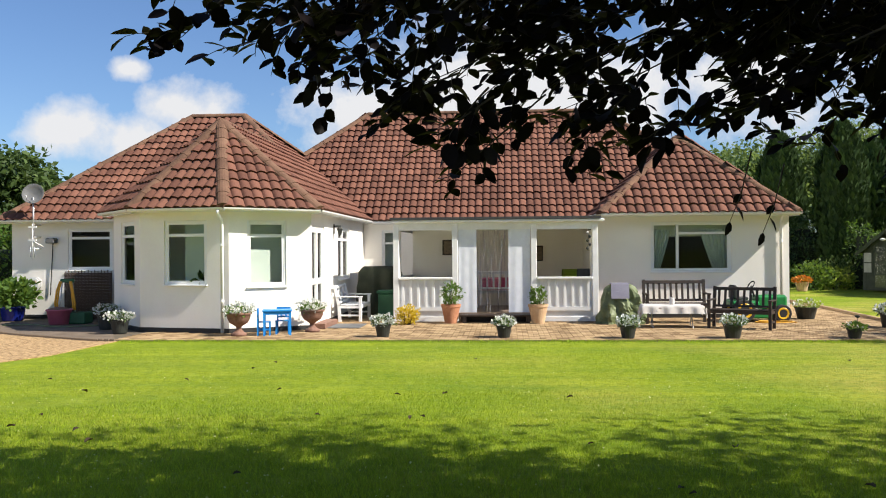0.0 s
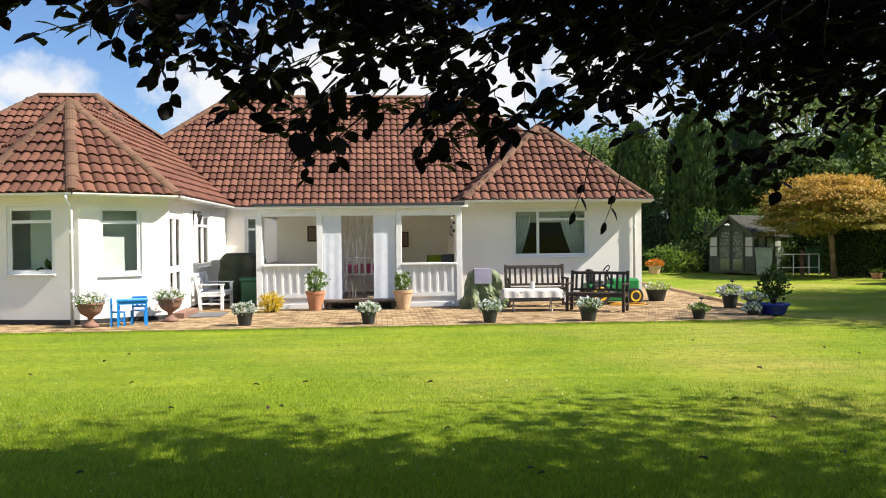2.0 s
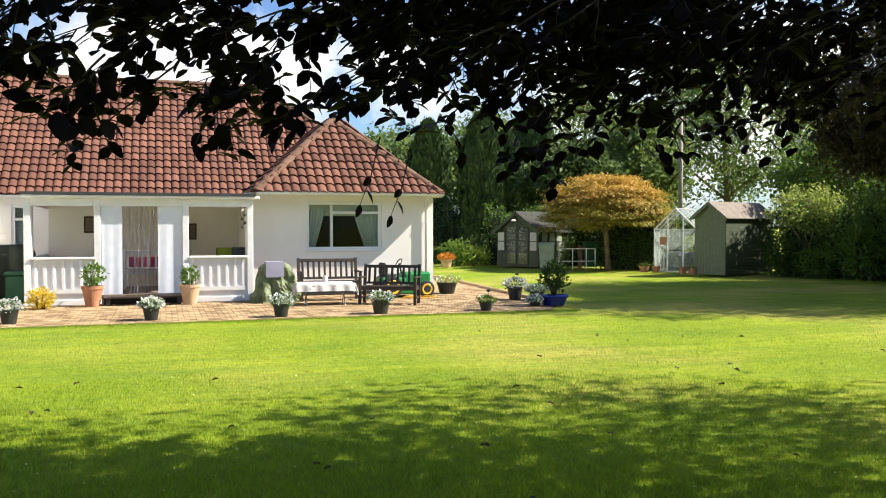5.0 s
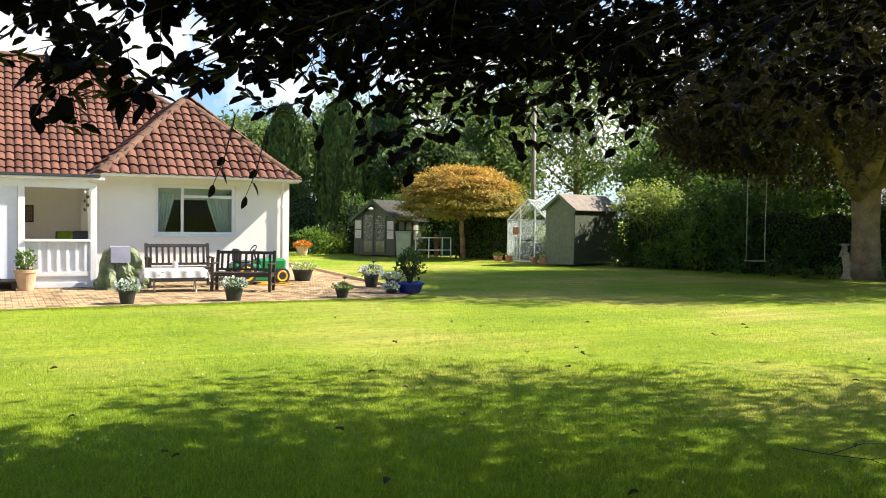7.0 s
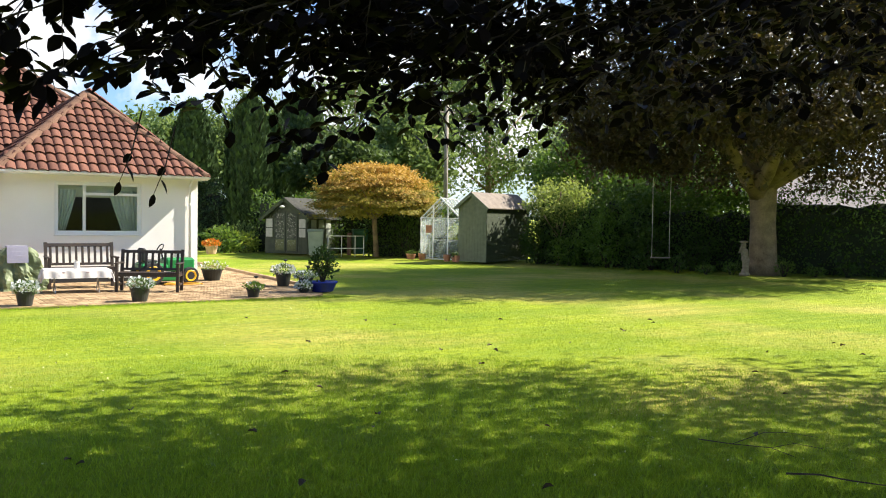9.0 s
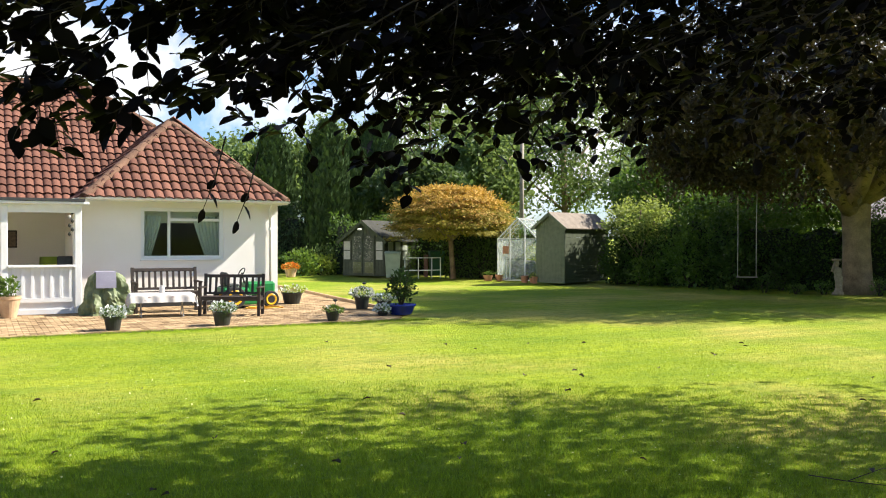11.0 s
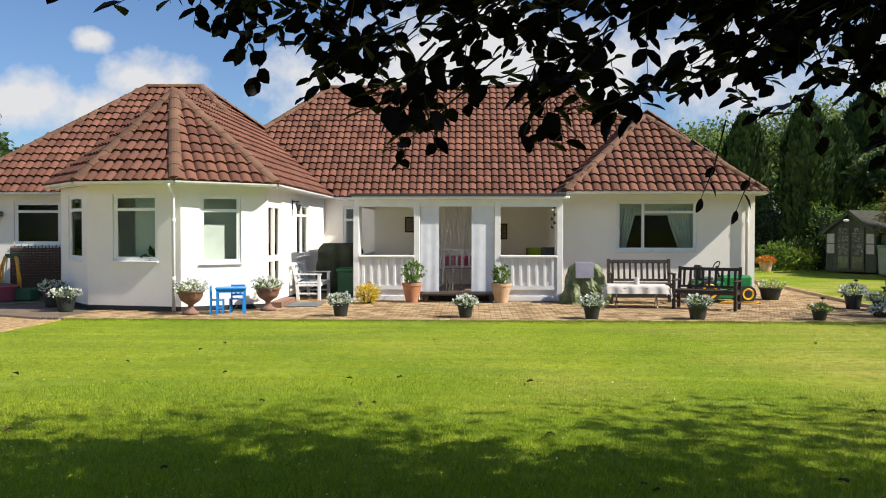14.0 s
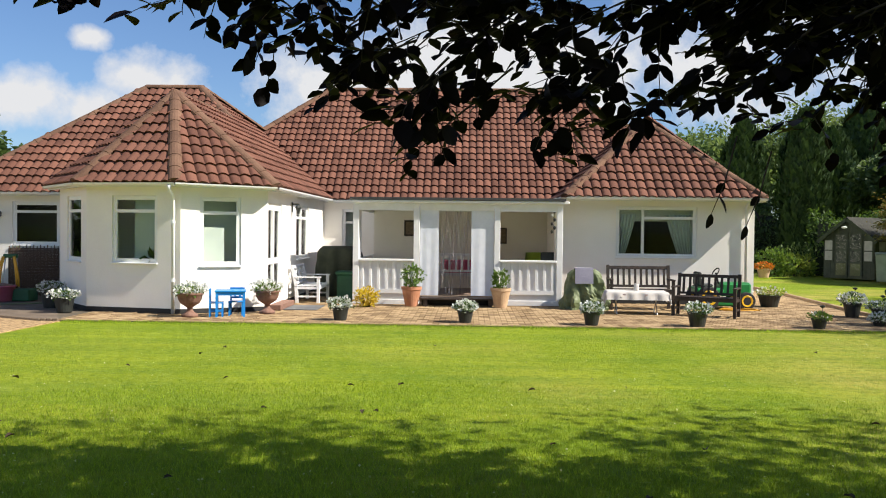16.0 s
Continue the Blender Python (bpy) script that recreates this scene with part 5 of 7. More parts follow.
tagged(dst, "red brick step below the white side door", "step")


def curtain(name, x0, x1, y, z0, z1, mat, label, folds=9, depth=0.03, gather=0.0, parent=None):
    bm = bmesh.new()
    n, k = 60, 10
    g = {}
    for i in range(n + 1):
        for j in range(k + 1):
            t = j / k
            s = i / n
            xa, xb = x0, x1
            if gather > 0:
                xb = x1 - gather * t ** 1.2 * (x1 - x0)
            elif gather < 0:
                xa = x0 - gather * t ** 1.2 * (x1 - x0)
            g[i, j] = bm.verts.new((xa + (xb - xa) * s, y + depth * math.sin(s * folds * 6.28 + t) * (0.4 + 0.6 * t), z1 + (z0 - z1) * t))
    for i in range(n):
        for j in range(k):
            bm.faces.new((g[i, j], g[i + 1, j], g[i + 1, j + 1], g[i, j + 1]))
    ob = part(name, bm, mat, parent, smooth=True)
    if parent is None:
        tagged(ob, label, "curtain")
    return ob


curtain("door_curtain", -1.07, -0.66, PY + 0.05, 0.2, 2.10, SHEER, "white fabric curtain drawn beside the porch doorway", 2, 0.003)
curtain("door_curtain", 0.06, 0.555, PY + 0.05, 0.2, 2.10, SHEER, "white fabric curtain drawn beside the porch doorway", 2, 0.003)


def strip_curtain():
    m = bpy.data.materials.new("clear_pvc_strip")
    m.use_nodes = True
    n_, l_ = m.node_tree.nodes, m.node_tree.links
    b_ = n_["Principled BSDF"]
    b_.inputs["Base Color"].default_value = (0.72, 0.72, 0.75, 1)
    b_.inputs["Roughness"].default_value = 0.12
    tr_ = n_.new("ShaderNodeBsdfTransparent")
    tr_.inputs["Color"].default_value = (0.86, 0.83, 0.88, 1)
    co_, mp_, tx_, mr_, mx_ = n_.new("ShaderNodeTexCoord"), n_.new("ShaderNodeMapping"), n_.new("ShaderNodeTexNoise"), n_.new("ShaderNodeMapRange"), n_.new("ShaderNodeMixShader")
    # noise stretched upright paints white reflection streaks into the clear plastic
    mp_.inputs["Scale"].default_value = (26.0, 26.0, 1.6)
    tx_.inputs["Scale"].default_value = 1.0
    mr_.inputs["From Min"].default_value, mr_.inputs["From Max"].default_value = 0.54, 0.80
    mr_.inputs["To Min"].default_value, mr_.inputs["To Max"].default_value = 0.015, 0.42
    l_.new(co_.outputs["Object"], mp_.inputs["Vector"])
    l_.new(mp_.outputs["Vector"], tx_.inputs["Vector"])
    l_.new(tx_.outputs["Fac"], mr_.inputs["Value"])
    l_.new(mr_.outputs[0], mx_.inputs[0])
    l_.new(tr_.outputs[0], mx_.inputs[1])
    l_.new(b_.outputs[0], mx_.inputs[2])
    l_.new(mx_.outputs[0], n_["Material Output"].inputs["Surface"])
    ob = thing("strip_curtain", (-0.30, PY + 0.09, 2.08), "clear plastic strip curtain hanging in the doorway", "curtain")
    boxed("hanging_rail", (-0.36, -0.015, -0.02, 0.36, 0.015, 0.02), STEEL, ob)
    for i in range(9):
        x = -0.32 + i * 0.08
        bm = bmesh.new()
        g = {}
        for a in range(4):
            for j in range(13):
                t = j / 12
                g[a, j] = bm.verts.new((x - 0.045 + 0.03 * a + 0.012 * math.sin(t * 5 + i * 2), 0.012 * math.sin(a * 2.2 + i * 1.7 + t * 3) + (0.008 if i % 2 else -0.008), -1.86 * t))
        for a in range(3):
            for j in range(12):
                bm.faces.new((g[a, j], g[a + 1, j], g[a + 1, j + 1], g[a, j + 1]))
        s = part("strip", bm, m, ob, smooth=True)
        s.visible_shadow = False


strip_curtain()
pc = thing("picture", (-1.47, 22.38, 1.69), "small framed brown picture on the porch wall", "picture")
boxed("frame", (-0.17, -0.03, -0.2, 0.17, 0.0, 0.2), DARKWOOD, pc)
boxed("print", (-0.13, -0.034, -0.16, 0.13, -0.03, 0.16), PICTURE, pc)
pc2 = thing("picture", (0.86, 22.38, 1.52), "narrow dark framed picture on the porch wall", "picture")
boxed("frame", (-0.1, -0.03, -0.2, 0.1, 0.0, 0.2), DARKWOOD, pc2)
boxed("print", (-0.07, -0.034, -0.17, 0.07, -0.03, 0.17), PICTURE, pc2)
garden_bench((0.0, 21.6, 0.18), 180, 1.5, WHITEWOOD, "white slatted bench inside the porch", name="indoor_bench", slats=9, group="")
th = boxed("cushion", (-0.62, 21.46, 0.615, 0.62, 21.60, 0.93), PINKCLOTH, None, bevel=0.03)
tagged(th, "deep pink cushion leaning in the white porch bench", "cushion")
lch = thing("lime_chair", (1.62, 21.3, 0.18), "lime green moulded chair inside the porch", "chair")
bm = bmesh.new()
lathe(bm, [(0.02, 0.40), (0.24, 0.42), (0.27, 0.55), (0.25, 0.95), (0.22, 0.95), (0.23, 0.55), (0.2, 0.46)], 18)
bmesh.ops.delete(bm, geom=[v for v in bm.verts if v.co.z > 0.6 and v.co.y < -0.02], context="VERTS")
part("shell", bm, LIME, lch, smooth=True)
for a in range(4):
    tube_part("leg", [(0.12 * math.cos(a * 1.57 + 0.8), 0.12 * math.sin(a * 1.57 + 0.8), 0.41), (0.22 * math.cos(a * 1.57 + 0.8), 0.22 * math.sin(a * 1.57 + 0.8), 0)], 0.012, STEEL, lch)
bch = thing("black_chair", (1.80, 20.75, 0.18), "black padded chair inside the porch", "chair", rz=200)
boxed("seat", (-0.23, -0.22, 0.42, 0.23, 0.22, 0.49), BLACKPLASTIC, bch, bevel=0.02)
boxed("backrest", (-0.22, 0.18, 0.52, 0.22, 0.24, 0.98), BLACKPLASTIC, bch, bevel=0.025)
for sx in (-0.2, 0.2):
    for sy in (-0.19, 0.19):
        tube_part("leg", [(sx, sy, 0.0), (sx * 0.95, sy * 0.95, 0.43)], 0.014, STEEL, bch, n=6)
wc = thing("wind_chime", (1.88, PY + 0.25, 2.2), "dark wind chime with glass drops hanging in the porch", "wind chime")
tube_part("cord", [(0, 0, 0), (0, 0, -0.62)], 0.004, BLACKPLASTIC, wc, n=5)
for i in range(6):
    bm = bmesh.new()
    lathe(bm, [(0.004, -0.06), (0.03, -0.03), (0.03, 0.0), (0.006, 0.03)], 10, (0.03 * (-1) ** i, 0, -0.1 - i * 0.09))
    part("drop", bm, STEEL if i == 1 else BLACKPLASTIC, wc)

# curtains and blind in the right-hand room
curtain("window_curtain", 3.40, 3.88, 20.68, 1.06, 2.06, CURTAINGREY, "grey-green curtain tied back at the window", 6, 0.04, 0.55)
curtain("window_curtain", 4.56, 5.20, 20.68, 1.06, 2.06, CURTAINGREY, "grey-green curtain tied back at the window", 7, 0.04, -0.50)
bl = boxed("window_blind", (3.40, 20.735, 1.90, 5.20, 20.755, 2.24), BLIND, None)
tagged(bl, "rolled cream blind across the window top", "blind")
ball_shrub("spiky_plant", (-6.05, 17.05, 0.92), (0.11, 0.09, 0.11), 44, 0.20, LEAFDARK, "spiky dark houseplant on the bay window sill", 3, "houseplant")


# left end: dish, aerials, hose reel, screen and tubs
def dish():
    ob = thing("satellite_dish", (-11.56, 20.38, 2.2), "grey mesh satellite dish on a pole at the eaves", "satellite dish")
    tube_part("pole", [(0, 0, -0.25), (0, 0, 0.80)], 0.02, STEEL, ob, n=8)
    boxed("bracket", (-0.02, 0.0, -0.2, 0.02, 0.32, -0.16), STEEL, ob)
    boxed("bracket", (-0.02, 0.0, 0.1, 0.02, 0.32, 0.14), STEEL, ob)
    bm = bmesh.new()
    lathe(bm, [(0.01, 0.0), (0.10, 0.012), (0.19, 0.042), (0.255, 0.085), (0.262, 0.085), (0.20, 0.03), (0.1, -0.004)], 28)
    d = part("reflector", bm, GREYMETAL, ob, "grey perforated reflector", smooth=True)
    d.matrix_basis = pose(-0.02, 0.06, 0.86, 72, 0, 12)
    tube_part("feed_arm", [(-0.02, 0.0, 0.66), (-0.02, -0.24, 0.72), (-0.02, -0.30, 0.83)], 0.012, STEEL, ob)
    ae = thing("aerial", (-11.54, 20.30, 1.62), "small white aerial bracket below the dish", "aerial")
    tube_part("mast", [(0, 0, -0.15), (0, 0, 0.72)], 0.014, UPVC, ae)
    for z in (0.62, 0.30):
        boxed("arm", (-0.10, -0.015, z, 0.10, 0.015, z + 0.04), UPVC, ae)
    tube_part("strut", [(0, 0, 0.30), (0.16, 0.2, 0.16)], 0.012, UPVC, ae)
    boxed("mount", (-0.015, 0.0, 0.10, 0.015, 0.40, 0.13), UPVC, ae)
    for x in (-0.05, 0.05):
        tube_part("tube", [(x, 0, -0.1), (x, 0, 0.16)], 0.012, STEEL, ae)
    lb = thing("wall_lamp", (-11.22, 20.58, 1.92), "grey box floodlight on the white wall", "lamp")
    boxed("housing", (-0.11, -0.09, -0.06, 0.11, 0.12, 0.07), GREYMETAL, lb, bevel=0.02)
    tube_part("cable", [(0, 0.08, -0.06), (-0.03, 0.09, -0.5), (-0.08, 0.09, -1.35)], 0.012, RUBBER, lb)
    hr = thing("hose_reel", (-11.66, 20.5, 0.86), "cream wall-mounted hose reel", "hose reel")
    bm = bmesh.new()
    lathe(bm, [(0.17, -0.08), (0.17, -0.06), (0.07, -0.055), (0.07, 0.055), (0.17, 0.06), (0.17, 0.08), (0.03, 0.08)], 22)
    d = part("drum", bm, UPVC, hr)
    d.matrix_basis = pose(0, 0.06, 0, 90, 0, 0)
    boxed("bracket", (-0.03, 0.0, -0.2, 0.03, 0.2, -0.15), GREYMETAL, hr)
    tube_part("hose", [(0.11 * math.cos(i * 0.6), -0.02 + 0.006 * (i % 14), 0.11 * math.sin(i * 0.6)) for i in range(40)], 0.012, BUFFPOT, hr, n=5)


dish()
scr = thing("willow_screen", (-10.18, 20.38, 0), "dark brown woven willow screen with a wire edge", "screen")
for i in range(15):
    x = -0.58 + i * 1.16 / 14
    tube_part("stake", [(x, 0, 0), (x, 0, 1.17 + 0.03 * (i % 2))], 0.011, WOVEN, scr, n=5)
for j in range(30):
    boxed("weaver", (-0.6, -0.016 + 0.008 * (j % 2), 0.02 + j * 0.037, 0.6, 0.010 + 0.008 * (j % 2), 0.054 + j * 0.037), WOVEN, scr)
gb = boxed("green_crate", (-10.35, 18.95, 0, -9.55, 19.35, 0.26), GREENPLASTIC, None, bevel=0.02)
tagged(gb, "dark green plastic crate before the willow screen", "crate")


def tub():
    ob = thing("garden_tub", (-10.15, 18.95, 0), "pink rubber tub holding a yellow hose", "tub")
    bm = bmesh.new()
    lathe(bm, [(0.20, 0), (0.22, 0.01), (0.27, 0.31), (0.29, 0.315), (0.29, 0.34), (0.26, 0.34), (0.22, 0.06)], 24)
    part("bucket", bm, PINKTUB, ob, smooth=True)
    fr = thing("hose_trolley", (-10.15, 19.3, 0), "green-handled hose trolley hung with yellow hose", "hose trolley")
    for x in (-0.2, 0.2):
        tube_part("upright", [(x * 1.1, 0, 0), (x * 0.6, 0.02, 0.95)], 0.014, STEEL, fr)
    boxed("handle", (-0.16, -0.03, 0.93, 0.16, 0.06, 1.02), GREENPLASTIC, fr, bevel=0.02)
    for k in range(4):
        s = -1 if k % 2 else 1
        x = s * (0.14 + 0.02 * k)
        tube_part("hose", [(x * 0.7, -0.05, 0.96), (x, -0.06 - 0.01 * k, 0.75), (x * 1.25, -0.07, 0.45), (x * 1.2, -0.06, 0.30)], 0.022, YELLOWHOSE, fr, "yellow hose loop")
    bm = bmesh.new()
    lathe(bm, [(0.24, 0.30), (0.2, 0.36), (0.06, 0.39)], 14)
    part("coil", bm, URNMAT, ob, "coiled brown hose")


tub()
lp = thing("leafy_plant", (-11.85, 19.95, 0), "lush green potted laurel in a blue pot", "plant pot")
bm = bmesh.new()
lathe(bm, [(0.22, 0), (0.24, 0.02), (0.29, 0.30), (0.31, 0.31), (0.31, 0.35), (0.27, 0.35)], 22)
part("pot", bm, BLUEGLAZE, lp, smooth=True)
tuft(lp, (0, 0, 0.62), (0.62, 0.5, 0.34), 900, 0.13, LEAFGREEN, seed=2, shape=LEAF_FULL)
hl = tube_part("ground_hose", [(-11.2 + 0.14 * i, 18.45 + 0.25 * math.sin(i * 0.45) - 0.01 * i, 0.012) for i in range(22)], 0.013, TARP, None, n=5)
tagged(hl, "thin green hose lying on the dark paving", "hose")
ln = thing("wall_lantern", (-3.99, 19.85, 2.12), "black wall lantern beside the side door", "lantern")
boxed("bracket", (0, -0.02, 0.06, 0.16, 0.02, 0.09), BLACKPLASTIC, ln)
boxed("plate", (0, -0.04, -0.1, 0.015, 0.04, 0.12), BLACKPLASTIC, ln)
bm = bmesh.new()
lathe(bm, [(0.03, -0.14), (0.06, -0.02), (0.075, 0.0), (0.03, 0.06), (0.01, 0.08)], 8, (0.14, 0, 0))
part("lamp_body", bm, BLACKPLASTIC, ln)


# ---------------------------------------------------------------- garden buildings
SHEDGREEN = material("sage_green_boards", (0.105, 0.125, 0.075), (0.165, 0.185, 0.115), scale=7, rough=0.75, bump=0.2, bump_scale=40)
# summerhouse olive; on the shed's sides and rear the dark tone paints in shade
OLIVE_SHEDSHADE = material("olive_and_shade_boards", (0.030, 0.042, 0.020), (0.056, 0.072, 0.036), scale=6, rough=0.75, bump=0.2, bump_scale=40)
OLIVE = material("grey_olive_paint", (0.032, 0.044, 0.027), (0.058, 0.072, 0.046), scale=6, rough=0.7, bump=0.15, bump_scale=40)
FELT = material("grey_roof_felt", (0.15, 0.125, 0.10), (0.24, 0.20, 0.165), scale=5, rough=0.95, bump=0.3)
# felt darkened for the summerhouse roof, which lies in shade
FELT_SHADED = material("shaded_roof_felt", (0.020, 0.021, 0.016), (0.045, 0.044, 0.034), scale=5, rough=0.95, bump=0.3)
ALU = material("aluminium_frame", (0.55, 0.56, 0.56), (0.68, 0.69, 0.69), rough=0.45, metal=0.6)
def hazy(name, c, haze):
    m = bpy.data.materials.new(name)
    m.use_nodes = True
    n, l = m.node_tree.nodes, m.node_tree.links
    b = n["Principled BSDF"]
    b.inputs["Base Color"].default_value = (*c, 1)
    b.inputs["Roughness"].default_value = 0.2
    tr = n.new("ShaderNodeBsdfTransparent")
    tl = n.new("ShaderNodeBsdfTranslucent")
    tl.inputs["Color"].default_value = (*c, 1)
    m1 = n.new("ShaderNodeMixShader")
    m1.inputs[0].default_value = 0.4
    l.new(b.outputs[0], m1.inputs[1])
    l.new(tl.outputs[0], m1.inputs[2])
    tx = n.new("ShaderNodeTexNoise")
    tx.inputs["Scale"].default_value = 2.5
    mr = n.new("ShaderNodeMapRange")
    mr.inputs["To Min"].default_value, mr.inputs["To Max"].default_value = haze - 0.15, haze + 0.15
    l.new(tx.outputs["Fac"], mr.inputs["Value"])
    m2 = n.new("ShaderNodeMixShader")
    l.new(mr.outputs[0], m2.inputs[0])
    l.new(tr.outputs[0], m2.inputs[1])
    l.new(m1.outputs[0], m2.inputs[2])
    l.new(m2.outputs[0], n["Material Output"].inputs["Surface"])
    return m


GHGLASS = hazy("hazy_greenhouse_glass", (0.60, 0.68, 0.64), 0.24)
FROST = material("frosted_pane", (0.26, 0.28, 0.25), (0.36, 0.38, 0.34), scale=5, rough=0.3)
CABINET = material("pale_green_plastic", (0.20, 0.26, 0.20), (0.29, 0.35, 0.28), scale=4, rough=0.5)
STONE = material("weathered_stone", (0.17, 0.14, 0.09), (0.31, 0.26, 0.18), scale=9, rough=0.95, bump=0.4, bump_scale=30)
POSTWOOD = material("grey_pole_wood", (0.22, 0.19, 0.15), (0.33, 0.29, 0.23), rough=0.9)
ROPE = material("pale_rope", (0.36, 0.33, 0.28), (0.5, 0.46, 0.4), rough=0.9)


def boarded_gable(ob, w, h_eave, h_apex, y, mat, board=0.115, facing=-1):
    """Upright boards filling a gable end at y."""
    n = max(1, round(w / board))
    for i in range(n):
        x0, x1 = -w / 2 + i * w / n + 0.003, -w / 2 + (i + 1) * w / n - 0.003
        z = lambda x: h_eave + (h_apex - h_eave) * (1 - abs(x) / (w / 2))
        bm = bmesh.new()
        a = [(x0, y, 0.04), (x1, y, 0.04), (x1, y, z(x1)), (x0, y, z(x0))]
        f = [bm.verts.new(p) for p in a]
        b = [bm.verts.new((p[0], p[1] + 0.02, p[2])) for p in a]
        bm.faces.new(f)
        bm.faces.new(b[::-1])
        for k in range(4):
            bm.faces.new((f[k], b[k], b[(k + 1) % 4], f[(k + 1) % 4]))
        part("board", bm, mat, ob)


def gable_roof(ob, w, l, h_eave, h_apex, mat, over=0.12, thick=0.03):
    for s in (-1, 1):
        bm = bmesh.new()
        sl = (h_apex - h_eave) / (w / 2)
        x1 = s * (w / 2 + over)
        z1 = h_eave - over * sl
        top = [(0, -over, h_apex + 0.02), (x1, -over, z1 + 0.02), (x1, l + over, z1 + 0.02), (0, l + over, h_apex + 0.02)]
        f = [bm.verts.new(p) for p in top]
        b = [bm.verts.new((p[0], p[1], p[2] + thick)) for p in top]
        bm.faces.new(f)
        bm.faces.new(b)
        for k in range(4):
            bm.faces.new((f[k], b[k], b[(k + 1) % 4], f[(k + 1) % 4]))
        part("roof_panel", bm, mat, ob)


def shed():
    w, l, he, ha = 1.14, 3.2, 1.98, 2.44
    ob = thing("garden_shed", (17.55, 24.70, 0), "sage green boarded garden shed with a felt roof", "shed", rz=-66)
    boarded_gable(ob, w, he, ha, 0, SHEDGREEN)
    boarded_gable(ob, w, he, ha, l - 0.02, OLIVE_SHEDSHADE)
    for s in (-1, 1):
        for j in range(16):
            boxed("board", (s * w / 2 - 0.012, 0.02, 0.04 + j * 0.121, s * w / 2 + 0.012, l - 0.02, 0.155 + j * 0.121), OLIVE_SHEDSHADE, ob)
    gable_roof(ob, w, l, he, ha, FELT)
    for s in (-1, 1):
        bm = bmesh.new()
        beam(bm, (0, -0.13, ha - 0.02), (s * (w / 2 + 0.12), -0.13, he - 0.10), 0.02, 0.10)
        part("bargeboard", bm, SHEDGREEN, ob)


shed()


def greenhouse():
    w, l, he, ha = 1.5, 2.4, 1.55, 2.3
    ob = thing("greenhouse", (17.62, 26.85, 0), "small aluminium greenhouse with hazy glass panes", "greenhouse", rz=-48)
    def bar(a, b, r=0.022):
        bm = bmesh.new()
        beam(bm, a, b, r * 2, r * 2)
        part("glazing_bar", bm, ALU, ob)
    for y in (0, l):
        for s in (-1, 1):
            bar((s * w / 2, y, 0), (s * w / 2, y, he))
            bar((s * w / 2, y, he), (0, y, ha))
        bar((-w / 2, y, 0.03), (w / 2, y, 0.03))
        for x in (-0.28, 0.28):
            bar((x, y, 0), (x, y, he + (ha - he) * (1 - 0.28 / (w / 2))))
        bar((-w / 2, y, he), (w / 2, y, he), 0.014)
    for s in (-1, 1):
        bar((s * w / 2, 0, he), (s * w / 2, l, he))
        bar((s * w / 2, 0, 0.03), (s * w / 2, l, 0.03))
        for k in range(1, 4):
            bar((s * w / 2, l * k / 4, 0), (s * w / 2, l * k / 4, he), 0.014)
            bar((s * w / 2, l * k / 4, he), (0, l * k / 4, ha), 0.014)
        for k in range(4):
            y0, y1 = l * k / 4 + 0.02, l * (k + 1) / 4 - 0.02
            p = boxed("pane", (s * w / 2 - 0.003, y0, 0.05, s * w / 2 + 0.003, y1, he - 0.03), GHGLASS, ob)
            p.visible_shadow = False
            bm = bmesh.new()
            q = [(s * w / 2, y0, he + 0.02), (s * w / 2, y1, he + 0.02), (0, y1, ha - 0.01), (0, y0, ha - 0.01)]
            bm.faces.new([bm.verts.new(v) for v in q])
            r = bmesh.ops.extrude_face_region(bm, geom=bm.faces[:])
            for v in [g for g in r["geom"] if isinstance(g, bmesh.types.BMVert)]:
                v.co.z += 0.005
            p = part("pane", bm, GHGLASS, ob)
            p.visible_shadow = False
    bar((0, 0, ha), (0, l, ha))
    for y in (0, l):
        for x0, x1 in ((-w / 2 + 0.02, -0.30), (-0.26, 0.26), (0.30, w / 2 - 0.02)):
            for z0, z1 in ((0.06, 0.78), (0.81, he - 0.02)):
                p = boxed("pane", (x0, y - 0.003, z0, x1, y + 0.003, z1), GHGLASS, ob)
                p.visible_shadow = False
    boxed("staging", (0.2, 0.3, 0.7, 0.68, 2.2, 0.74), POSTWOOD, ob)
    for i in range(3):
        tuft(ob, (0.42, 0.5 + i * 0.7, 1.0), (0.25, 0.3, 0.28), 160, 0.12, LEAFLIME, "seedlings", seed=i)
    hn = boxed("hanging_sign", (-0.55, -0.04, 1.0, -0.33, -0.015, 1.28), TERRACOTTA, ob, "terracotta-coloured plaque")


greenhouse()


# dark mottle imitates reflections and the dim interior behind the door panes
DIMPANE = material("dim_pane", (0.030, 0.034, 0.024), (0.16, 0.16, 0.12), scale=9, rough=0.5, ramp=(0.42, 0.66))
OLIVEPANE = material("olive_pane", (0.10, 0.105, 0.045), (0.15, 0.155, 0.07), scale=5, rough=0.6)


